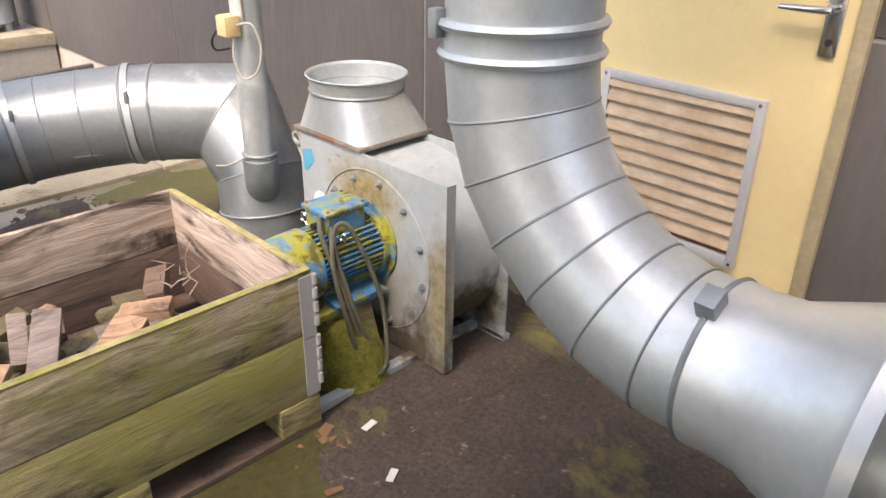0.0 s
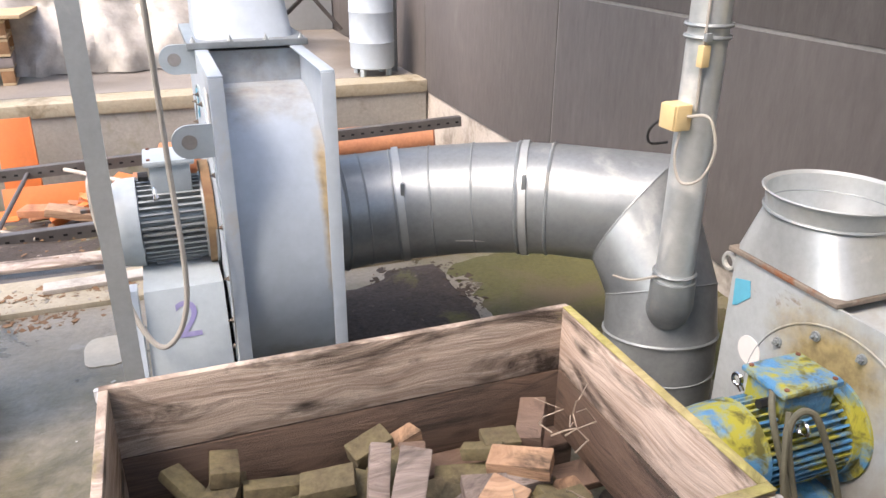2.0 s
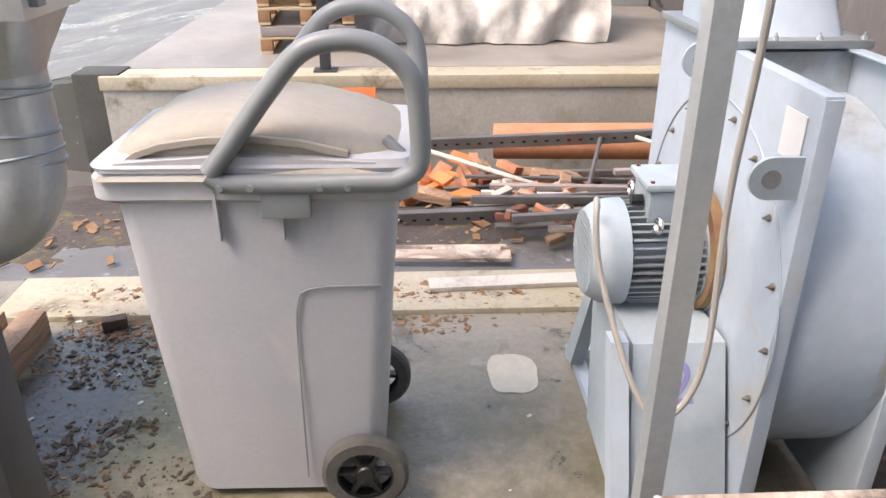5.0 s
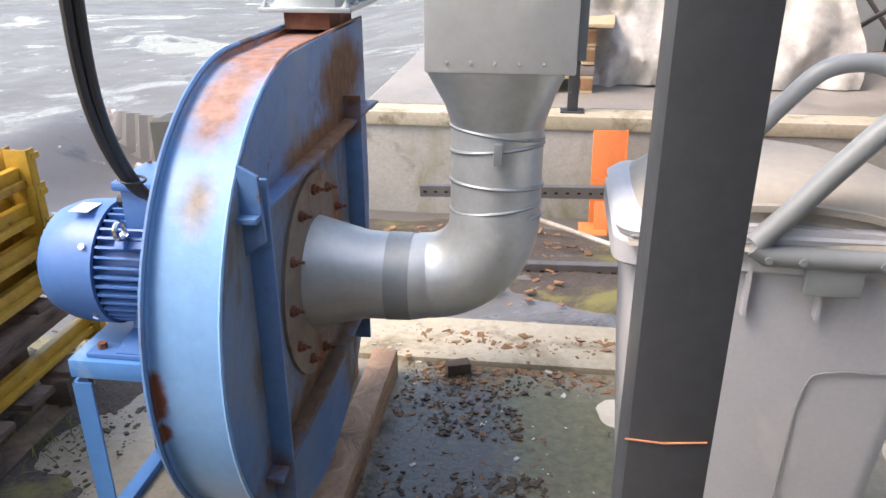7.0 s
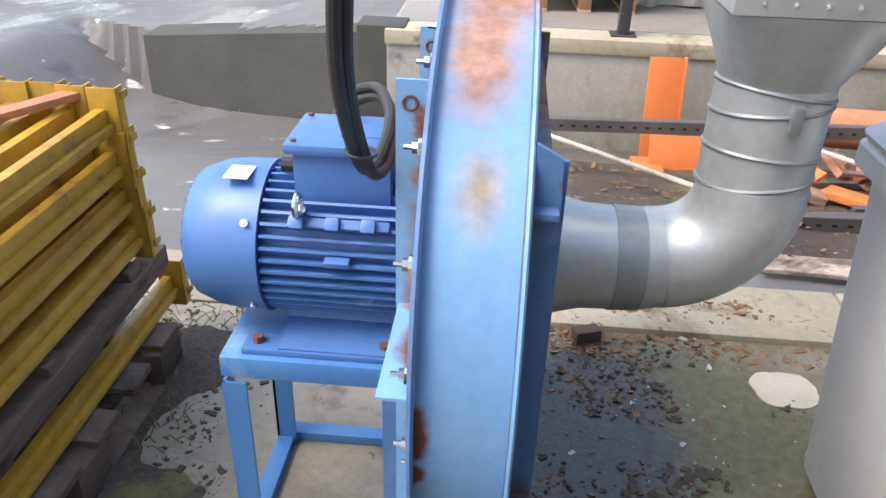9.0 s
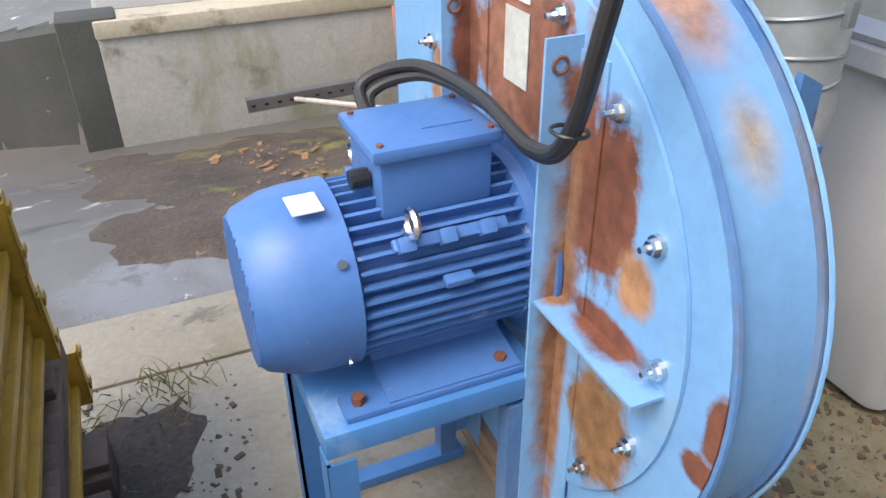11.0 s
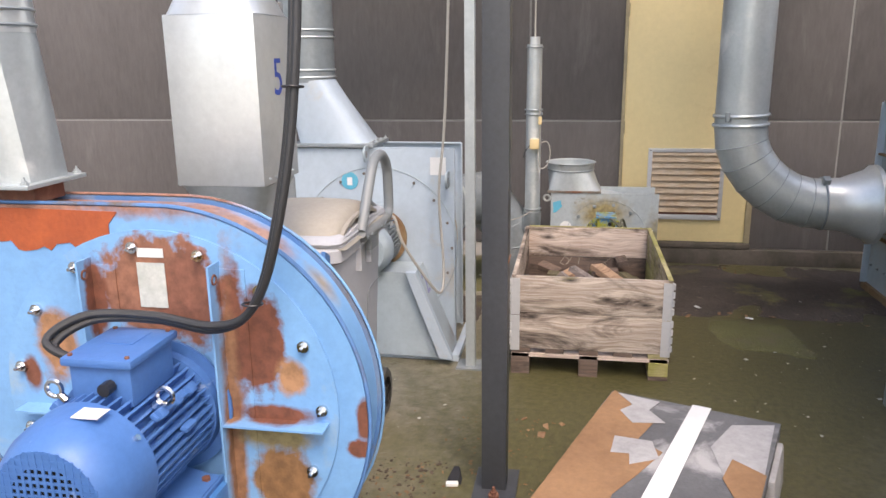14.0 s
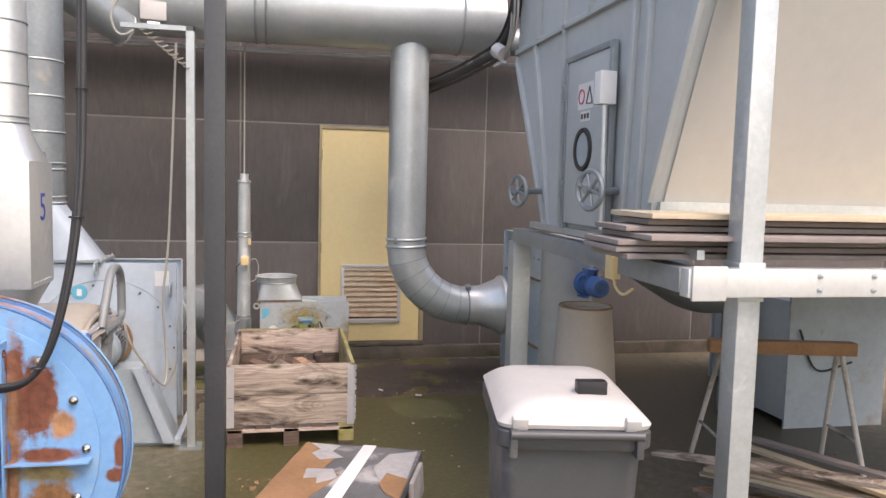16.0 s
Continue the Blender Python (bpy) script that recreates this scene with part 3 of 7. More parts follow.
def sweep(points, radii, seg=24, bm=None, caps=True, close=False):
    """A round tube along points, with a radius at each."""
    b = bm or bmesh.new()
    pts = [Vector(p) for p in points]
    if isinstance(radii, (int, float)):
        radii = [radii] * len(pts)
    rings, ref = [], None
    for i, p in enumerate(pts):
        a, c = pts[max(i - 1, 0)], pts[min(i + 1, len(pts) - 1)]
        d = (c - a).normalized() if (c - a).length > 1e-9 else rings_dir
        rings_dir = d
        if ref is None:
            ref = d.cross(Vector((0.31, 0.17, 1)) if abs(d.z) < 0.9 else Vector((1, 0.1, 0))).normalized()
        ref = (ref - d * ref.dot(d)).normalized()
        o = d.cross(ref)
        rings.append([b.verts.new(p + radii[i] * (math.cos(2 * math.pi * k / seg) * ref + math.sin(2 * math.pi * k / seg) * o)) for k in range(seg)])
    for r0, r1 in zip(rings, rings[1:]):
        for k in range(seg):
            b.faces.new((r0[k], r0[(k + 1) % seg], r1[(k + 1) % seg], r1[k]))
    if caps:
        b.faces.new(rings[0][::-1])
        b.faces.new(rings[-1])
    return b


def rod(p0, p1, r0, r1=None, seg=16, bm=None, caps=True):
    return sweep([p0, p1], [r0, r0 if r1 is None else r1], seg, bm, caps)


def ring(c, axis, r, t=0.008, seg=40, bm=None):
    """A thin ring of section t round axis."""
    b = bm or bmesh.new()
    d = Vector(axis).normalized()
    u = d.cross(Vector((0, 0, 1)) if abs(d.z) < 0.9 else Vector((1, 0, 0))).normalized()
    w = d.cross(u)
    rows = []
    for k in range(seg):
        a = 2 * math.pi * k / seg
        out = math.cos(a) * u + math.sin(a) * w
        rows.append([b.verts.new(Vector(c) + out * (r + t * math.cos(q)) + d * t * math.sin(q)) for q in (0, math.pi / 3, 2 * math.pi / 3, math.pi, 4 * math.pi / 3, 5 * math.pi / 3)])
    for k in range(seg):
        r0, r1 = rows[k], rows[(k + 1) % seg]
        for q in range(6):
            b.faces.new((r0[q], r0[(q + 1) % 6], r1[(q + 1) % 6], r1[q]))
    return b


def lathe(c, axis, profile, seg=32, bm=None):
    """profile: (along, radius) pairs turned round axis at c."""
    d = Vector(axis).normalized()
    b = bm or bmesh.new()
    u = d.cross(Vector((0, 0, 1)) if abs(d.z) < 0.9 else Vector((1, 0, 0))).normalized()
    w = d.cross(u)
    rows = []
    for a, r in profile:
        rows.append([b.verts.new(Vector(c) + d * a + max(r, 1e-4) * (math.cos(2 * math.pi * k / seg) * u + math.sin(2 * math.pi * k / seg) * w)) for k in range(seg)])
    for r0, r1 in zip(rows, rows[1:]):
        for k in range(seg):
            b.faces.new((r0[k], r0[(k + 1) % seg], r1[(k + 1) % seg], r1[k]))
    return b


def prism(poly, axis, a0, a1, bm=None, bev=0.0):
    """poly: outline in the two other axes, in xyz order, pushed along axis from a0 to a1."""
    b = bm or bmesh.new()

    def at(p, a):
        return {"x": (a, p[0], p[1]), "y": (p[0], a, p[1]), "z": (p[0], p[1], a)}[axis]
    lo = [b.verts.new(at(p, a0)) for p in poly]
    hi = [b.verts.new(at(p, a1)) for p in poly]
    n = len(poly)
    fs = [b.faces.new(lo[::-1]), b.faces.new(hi)] + [b.faces.new((lo[i], lo[(i + 1) % n], hi[(i + 1) % n], hi[i])) for i in range(n)]
    if bev:
        bmesh.ops.bevel(b, geom=list({e for f in fs for e in f.edges}), offset=bev, segments=2, affect='EDGES')
    return b


def loft(rows, bm=None, caps=True, close=True):
    b = bm or bmesh.new()
    rr = [[b.verts.new(p) for p in r] for r in rows]
    n = len(rr[0])
    for r0, r1 in zip(rr, rr[1:]):
        for k in range(n if close else n - 1):
            b.faces.new((r0[k], r0[(k + 1) % n], r1[(k + 1) % n], r1[k]))
    if caps:
        b.faces.new(rr[0][::-1])
        b.faces.new(rr[-1])
    return b


def arc(c, r, a0, a1, n, u, v):
    """Points on an arc in the plane of u and v, degrees."""
    c, u, v = Vector(c), Vector(u), Vector(v)
    return [c + r * (math.cos(radians(a0 + (a1 - a0) * i / n)) * u + math.sin(radians(a0 + (a1 - a0) * i / n)) * v) for i in range(n + 1)]


def curve_through(pts, n=10):
    """A smooth run of points through those given."""
    p = [Vector(q) for q in pts]
    p = [2 * p[0] - p[1], *p, 2 * p[-1] - p[-2]]
    out = []
    for i in range(1, len(p) - 2):
        for k in range(n):
            t = k / n
            out.append(0.5 * (2 * p[i] + (p[i + 1] - p[i - 1]) * t + (2 * p[i - 1] - 5 * p[i] + 4 * p[i + 1] - p[i + 2]) * t * t + (3 * p[i] - p[i - 1] - 3 * p[i + 1] + p[i + 2]) * t ** 3))
    return out + [p[-2]]


def square_to_round(cx, cy, z0, hx, hy, z1, r, seg=32, ccx=None, ccy=None):
    """Rows of a sheet transition from a rectangle at z0 to a circle at z1."""
    ccx, ccy = cx if ccx is None else ccx, cy if ccy is None else ccy
    sq, ci = [], []
    for k in range(seg):
        a = 2 * math.pi * (k + 0.5) / seg
        c, s = math.cos(a), math.sin(a)
        q = 1 / max(abs(c), abs(s))
        sq.append((cx + hx * c * q, cy + hy * s * q, z0))
        ci.append((ccx + r * c, ccy + r * s, z1))
    return [sq, ci]


def letters(text, size, m, material, parent, name="lettering", label=""):
    cu = bpy.data.curves.new(name, 'FONT')
    cu.body, cu.size, cu.extrude, cu.align_x, cu.align_y = text, size, 0.0006, 'CENTER', 'CENTER'
    tmp = bpy.data.objects.new(name, cu)
    scene.collection.objects.link(tmp)
    me = bpy.data.meshes.new_from_object(tmp.evaluated_get(bpy.context.evaluated_depsgraph_get()))
    bpy.data.objects.remove(tmp)
    me.transform(Matrix.Translation(-ORIGIN[parent if parent.parent is None else parent.parent]) @ m)
    me.materials.clear()
    me.materials.append(M[material])
    ob = new(name, me)
    ob.parent = parent
    if label:
        ob["label"] = label
    return ob


def bolts(parent, places, axis, r=0.012, h=0.012, material="galv", name="bolt"):
    first = None
    d = Vector(axis).normalized()
    root = parent if parent.parent is None else parent.parent
    for p in places:
        if first is None:
            b = rod((0, 0, 0), d * h * 0.5, r * 1.5, seg=10)
            rod(d * h * 0.4, d * h, r, seg=6, bm=b)
            rod(d * h, d * h * 1.7, r * 0.45, seg=6, bm=b)
            first = bpy.data.meshes.new(name)
            b.to_mesh(first)
            b.free()
            first.materials.append(M[material])
        o = new(name, first)
        o.parent = parent
        o.location = Vector(p) - ORIGIN[root]


rnd = random.Random(4)

# ---- ground, dock and walls ----
def smooth(t):
    t = min(max(t, 0), 1)
    return t * t * (3 - 2 * t)


def wall_line(x):
    return 5.80 if x > -2.73 else 5.80 + (-2.73 - x) * 0.58


def yard_height(x):
    if x > -2.73:
        return 0.2
    return 0.2 - 0.53 * min((-2.73 - x) / 2.5, 1) - 0.1 * smooth((-5.2 - x) / 3)


def ground_height(x, y):
    if y > wall_line(x):
        return yard_height(x) + 0.012 * math.sin(x * 1.3 + y) * (1 if y < 20 else 0)
    pit = -0.62 * smooth((y - 2.7) / 3.4)
    pit -= 0.24 * smooth((-2.8 - x) / 2.2) * smooth((y - 4.0) / 2.5)
    if x < -5.3:
        pit += (yard_height(x) - pit) * smooth((-5.3 - x) / 1.3) * smooth((y - 2.6) / 3)
    return pit - (0.04 if y < 2.72 else 0)


xs = [-300, -120, -60, -30] + [-20 + 0.5 * i for i in range(20)] + [-10 + 0.1 * i for i in range(150)] + [5.0, 20, 120, 300]
ys = [-300, -80, -30, -12, -8, -5, -3, 0, 2, 2.71, 2.73] + [2.8 + 0.1 * i for i in range(60)] + [8.9 + 0.6 * i for i in range(40)] + [34, 60, 120, 300]
bm = bmesh.new()
grid = [[bm.verts.new((x, y, ground_height(x, y) + (0.008 * noise.noise((x * 5, y * 5, 0)) if abs(x) < 12 and 2.8 < y < 12 else 0))) for x in xs] for y in ys]
for r0, r1 in zip(grid, grid[1:]):
    for a, b_, c, d in zip(r0, r0[1:], r1[1:], r1):
        bm.faces.new((a, b_, c, d))
tagged(part("ground", bm, "yard", None), "wet grey cracked asphalt yard with puddles", "ground", kind="structure")
tagged(part("floor", box(-9, 2.5, -12, 2.395, -0.12, 0.0), "concrete", None, smooth=False), "damp mossy concrete slab with green algae stains and painted shade under the machine", "floor", kind="structure")
for x0, x1, mk in ((-3.2, -2.06, "concrete"), (-2.05, -0.6, "kerb"), (-0.59, 1.9, "kerb"), (1.91, 2.5, "kerb")):
    tagged(part("kerb", box(x0, x1, 2.4, 2.735, -0.3, 0.022 if mk == "kerb" else 0.008, 0.012 if mk == "kerb" else 0.004), mk, None), "pale weathered concrete kerb beam beside the slab", "kerb", kind="structure")


def patch(xr, yr, amp, base, edge=0.25, seed=0):
    b = bmesh.new()
    nx, ny = int((xr[1] - xr[0]) / 0.05) + 1, int((yr[1] - yr[0]) / 0.05) + 1
    rows = []
    for j in range(ny + 1):
        row = []
        for i in range(nx + 1):
            x, y = xr[0] + (xr[1] - xr[0]) * i / nx, yr[0] + (yr[1] - yr[0]) * j / ny
            e = min(i, nx - i, j, ny - j) * 0.05 / edge
            e = min(e, e * 0.6 + 0.35 + 1.5 * noise.noise((x * 2.4 + seed, y * 2.4, 3)))
            row.append(b.verts.new((x, y, base + amp * (smooth(e) - 0.45 + 0.6 * noise.noise((x * 3 + seed, y * 3, 1)) + 0.3 * noise.noise((x * 11, y * 11, seed))))))
        rows.append(row)
    for r0, r1 in zip(rows, rows[1:]):
        for a, b_, c, d in zip(r0, r0[1:], r1[1:], r1):
            b.faces.new((a, b_, c, d))
    return b


tagged(part("soil_bed", patch((1.02, 2.5), (-1.9, 0.85), 0.022, 0.0, 0.3, 3), "soil"), "dark damp soil with leaf litter on the slab", "soil", kind="structure")
tagged(part("soil_bed", patch((0.72, 1.45), (1.05, 2.39), 0.024, 0.002, 0.15, 5), "soil"), "dark wet soil beneath the duct", "soil", kind="structure")
tagged(part("moss_bed", patch((1.38, 2.5), (0.95, 2.39), 0.02, 0.004, 0.2, 8), "mosspatch"), "green mossy ground beneath the duct", "moss", kind="structure")
tagged(part("moss_bed", patch((0.35, 1.15), (-0.95, -0.05), 0.012, -0.001, 0.3, 9), "mosspatch"), "yellow-green moss on the slab beside the crate", "moss", kind="structure")
tagged(part("soil_bed", patch((-3.3, -2.55), (1.25, 2.39), 0.03, 0.0, 0.3, 11), "soil"), "dark soil and moss beside the rack pallet", "soil", kind="structure")
tagged(part("pit_soil", patch((-3.1, 2.45), (2.8, 5.5), 0.0, 0.0), "soil"), "dark soil and leaf litter in the pit", "soil", kind="structure")
ob = bpy.data.objects["pit_soil"]
for v in ob.data.vertices:
    rim = min(v.co.x + 3.1, 2.45 - v.co.x, v.co.y - 2.8, 5.5 - v.co.y) + 0.35 * noise.noise((v.co.x * 1.6, v.co.y * 1.6, 7)) + 0.1
    v.co.z = ground_height(v.co.x, v.co.y) + 0.014 - 0.06 * (1 - smooth(rim / 0.5)) + 0.03 * noise.noise((v.co.x * 2.2, v.co.y * 2.2, 4)) + 0.012 * noise.noise((v.co.x * 11, v.co.y * 11, 4))

# two pale rounded patches, 3.5 mm proud of the slab
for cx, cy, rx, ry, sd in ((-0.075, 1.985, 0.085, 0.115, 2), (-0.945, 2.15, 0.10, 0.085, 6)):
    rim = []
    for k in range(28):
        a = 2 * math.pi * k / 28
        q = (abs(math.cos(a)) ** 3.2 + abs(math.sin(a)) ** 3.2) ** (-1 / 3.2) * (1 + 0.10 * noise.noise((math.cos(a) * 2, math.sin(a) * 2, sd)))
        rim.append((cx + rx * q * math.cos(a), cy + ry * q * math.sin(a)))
    tagged(part("cement_patch", prism(rim, "z", -0.01, 0.0035), "patchpale", smooth=False), "pale flat patch on the slab", "floor patch", kind="structure")

dock = tagged(part("dock", box(-2.73, 2.5, 5.58, 13, -0.9, 0.22, 0.02), "dockc"), "stained concrete loading dock", "loading dock", kind="structure")
tagged(part("dock_floor", box(-2.7, 2.48, 5.9, 13, 0.1, 0.228), "docktop", smooth=False), "damp grey dock floor", "floor", kind="structure")
tagged(part("dock_edge", box(-2.74, 2.5, 5.56, 5.86, 0.13, 0.236, 0.012), "kerb"), "pale concrete dock edge", "kerb", kind="structure")
bm = prism([(-2.62, 5.62), (-2.62, 6.05), (-5.27, 7.55), (-5.27, 7.11)], "z", -1.0, 0.1)
for v in bm.verts:
    if v.co.z > 0:
        v.co.z = 0.21 if v.co.x > -3 else -0.31
tagged(part("retaining_wall", bm, "darkwall", smooth=False), "dark stained low concrete retaining wall", "wall", kind="structure")
tagged(part("retaining_wall_end", box(-2.95, -2.6, 5.6, 5.9, -1, 0.25, 0.015), "darkwall"), "dark concrete end pier of the dock", "wall", kind="structure")

wall = tagged(part("wall_east", box(2.506, 2.8, 3.0, 16, 0.12, 4.6), "joint", smooth=False), "dark grey concrete panel wall with pale joints", "wall", kind="structure")
ORIGIN[wall] = Vector((0, 0, 0))
for y0, y1, z0, z1 in ((0.15, 3.0, 0.12, 4.6), (-14, -0.9, 0.12, 4.6), (-0.9, 0.15, 2.26, 4.6), (-0.9, 0.15, 0.1, 0.16)):
    part("wall_core", box(2.506, 2.8, y0, y1, z0, z1), "joint", wall, smooth=False)
joints_y = [-13.35, -10.98, -8.61, -6.24, -3.87, -1.5, 0.885, 3.255, 5.62, 8.0, 10.4, 12.8, 15.2]
joints_z = [0.12, 1.15, 2.29, 3.43, 4.57]
for ya, yb in zip(joints_y, joints_y[1:]):
    for za, zb in zip(joints_z, joints_z[1:]):
        g = 0.008
        cells = [(ya + g, yb - g, za + g, zb - g)]
        if ya < 0.1 < yb and za < 2.25:
            cells = [(ya + g, -0.875, za + g, zb - g), (0.14, yb - g, za + g, zb - g)]
        for c in cells:
            part("panel", box(2.5, 2.535, *c, 0.004), "wall", wall)
tagged(part("foundation", box(2.515, 2.8, -14, 16, -0.9, 0.115), "foundation", smooth=False), "pale stained foundation under the panel wall", "wall", kind="structure")
tagged(part("plinth", box(2.44, 2.512, -5, 0.95, -0.05, 0.125, 0.01), "plinth"), "dirt-blackened plinth at the wall foot", "plinth", kind="structure")

# the door with its louvre
dr = thing("door_1", "closed cream painted steel door with a louvre grille", "door", (2.5, -0.37, 0.16), kind="structure")
part("door_leaf", box(2.485, 2.53, -0.855, 0.125, 0.175, 2.245, 0.006), "door", dr)
part("door_frame", box(2.475, 2.56, -0.9, -0.855, 0.16, 2.29, 0.004), "doorframe", dr)
part("door_frame", box(2.475, 2.56, 0.127, 0.15, 0.16, 2.29, 0.004), "doorframe", dr)
part("door_frame", box(2.475, 2.56, -0.855, 0.127, 2.247, 2.275, 0.004), "doorframe", dr)
part("threshold", box(2.44, 2.55, -0.9, 0.15, 0.13, 0.172, 0.006), "plinth", dr)
for z in (0.45, 1.1, 2.0):
    part("hinge", rod((2.478, 0.128, z - 0.05), (2.478, 0.128, z + 0.05), 0.009), "doorframe", dr)
lv = part("louvre_frame", box(2.462, 2.486, -0.665, -0.635, 0.36, 0.935, 0.003), "alu", dr, "grey aluminium louvre frame")
for q in ((-0.105, -0.075, 0.36, 0.935), (-0.635, -0.105, 0.905, 0.935), (-0.635, -0.105, 0.36, 0.40)):
    part("louvre_frame", box(2.462, 2.486, *q, 0.003), "alu", dr)
part("louvre_back", box(2.479, 2.4845, -0.635, -0.105, 0.40, 0.905), "rust", dr)
for i in range(10):
    z = 0.425 + i * 0.051
    part("slat", prism([(2.480, z + 0.046), (2.462, z + 0.004), (2.460, z - 0.004), (2.466, z - 0.002), (2.483, z + 0.044)], "y", -0.635, -0.105), "louvre", dr)
for y, z in ((-0.65, 0.92), (-0.09, 0.92), (-0.65, 0.375), (-0.09, 0.375)):
    part("screw", rod((2.462, y, z), (2.459, y, z), 0.006, seg=8), "chrome", dr)
hp = part("handle_plate", box(2.473, 2.486, -0.822, -0.772, 1.09, 1.30, 0.004), "chrome", dr, "chrome handle plate")
b = rod((2.473, -0.797, 1.22), (2.43, -0.797, 1.22), 0.011)
sweep([(2.43, -0.80, 1.22), (2.425, -0.77, 1.22), (2.43, -0.70, 1.218), (2.437, -0.655, 1.216)], [0.011, 0.011, 0.010, 0.008], 12, b)
part("lever", b, "chrome", hp)
part("keyhole", rod((2.473, -0.797, 1.13), (2.468, -0.797, 1.13), 0.01), "black", hp)


# ---- pallet collar crate with offcuts ----
def crate():
    x0, x1, y0, y1 = 0.02, 1.24, 0.0, 0.82
    c = thing("pallet_crate", "weathered grey wooden pallet-collar crate, open, algae-stained", "crate", (0.63, 0.41, 0))
    for k, (za, zb) in enumerate(((0.148, 0.345), (0.349, 0.548))):
        t = 0.022
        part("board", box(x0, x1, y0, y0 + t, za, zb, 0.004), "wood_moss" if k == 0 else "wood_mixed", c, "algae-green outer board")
        # lower inner boards use the darker brown wood, the upper end board a paler one
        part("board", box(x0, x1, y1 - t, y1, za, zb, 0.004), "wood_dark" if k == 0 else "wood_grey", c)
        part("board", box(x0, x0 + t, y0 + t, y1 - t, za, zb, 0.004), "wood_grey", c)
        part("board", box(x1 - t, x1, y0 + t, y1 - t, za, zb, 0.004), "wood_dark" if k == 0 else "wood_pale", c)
        for cx, sx in ((x0, -1), (x1, 1)):
            for cy, sy in ((y0, -1), (y1, 1)):
                h = part("hinge", box(min(cx, cx + sx * 0.004), max(cx, cx + sx * 0.004), min(cy, cy - sy * 0.045), max(cy, cy - sy * 0.045), za - 0.012, zb - 0.012), "alu", c, "dented galvanised corner hinge")
                part("hinge_leaf", box(min(cx, cx - sx * 0.045), max(cx, cx - sx * 0.045), min(cy, cy + sy * 0.004), max(cy, cy + sy * 0.004), za - 0.012, zb - 0.012), "alu", h)
                for q in range(4):
                    z = za + 0.02 + q * 0.045
                    part("knuckle", rod((cx + sx * 0.004, cy + sy * 0.004, z), (cx + sx * 0.004, cy + sy * 0.004, z + 0.032), 0.0085, seg=10), "alu", h)
    for i in range(5):
        y = y0 + 0.005 + i * 0.178
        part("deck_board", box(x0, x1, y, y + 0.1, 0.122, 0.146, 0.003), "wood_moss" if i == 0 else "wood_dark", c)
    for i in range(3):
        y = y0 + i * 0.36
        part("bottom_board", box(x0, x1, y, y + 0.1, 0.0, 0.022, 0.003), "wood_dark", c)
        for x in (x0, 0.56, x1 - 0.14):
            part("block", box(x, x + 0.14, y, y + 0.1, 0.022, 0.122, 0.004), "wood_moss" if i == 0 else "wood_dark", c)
    for q in ((x0, x1, y0 - 0.001, y0 + 0.024), (x1 - 0.023, x1 + 0.001, y0 + 0.025, y1 - 0.024)):
        part("moss_edge", box(*q, 0.5485, 0.552, 0.001), "wood_moss", c, "moss along the top edge")
    part("stringer", box(x0, x0 + 0.1, y0, y1, 0.1, 0.1215), "wood_pale", c)
    return c


crate()
r = random.Random(11)
n = 0
for k in range(96):
    x, y = r.uniform(0.12, 1.14), r.uniform(0.1, 0.72)
    lvl = 0.16 + 0.045 * (k // 30) + r.uniform(0, 0.035)
    far = y > 0.45 or x > 0.85
    m_ = "offcut_moss" if r.random() < (0.75 if far else 0.25) else r.choice(["offcut", "offcut", "offcut_bark", "wood_dark"])
    s = (r.uniform(0.07, 0.17), r.uniform(0.04, 0.085), r.uniform(0.025, 0.05))
    b = obox((x, y, lvl + s[2] / 2), s, (r.uniform(-16, 16), r.uniform(-16, 16), r.uniform(0, 180)), 0.004)
    lab = {"offcut_moss": "moss-grown block of waste timber in the crate", "offcut": "brown sawn timber offcut in the crate", "offcut_bark": "grey bark-edged timber offcut in the crate", "wood_dark": "dark timber offcut in the crate"}[m_]
    solid("timber_offcut", b, m_, lab, "offcut", "offcuts in the crate")
for c, s, rot, m_ in (((0.62, 0.38, 0.355), (0.32, 0.075, 0.03), (8, -22, 62), "offcut_bark"), ((0.75, 0.27, 0.345), (0.30, 0.095, 0.04), (6, -14, 38), "offcut"), ((0.42, 0.28, 0.34), (0.30, 0.08, 0.03), (0, -10, 52), "offcut"), ((0.33, 0.22, 0.33), (0.24, 0.1, 0.05), (0, 8, 12), "offcut"), ((0.60, 0.52, 0.35), (0.16, 0.05, 0.04), (10, -36, 70), "offcut_bark")):
    solid("timber_offcut", obox(c, s, rot, 0.004), m_, "large splintered timber offcut lying on top", "offcut", "offcuts in the crate")
for k in range(6):
    x, y = r.uniform(0.75, 1.1), r.uniform(0.2, 0.6)
    p = [Vector((x, y, 0.33))]
    for q in range(5):
        p.append(p[-1] + Vector((r.uniform(-0.04, 0.04), r.uniform(-0.04, 0.04), r.uniform(0.0, 0.045))))
    solid("twig", sweep(p, [0.0026, 0.0024, 0.002, 0.0017, 0.0014, 0.001], 6), "twig", "pale dry twig among the offcuts", "twig", "twigs in the crate")


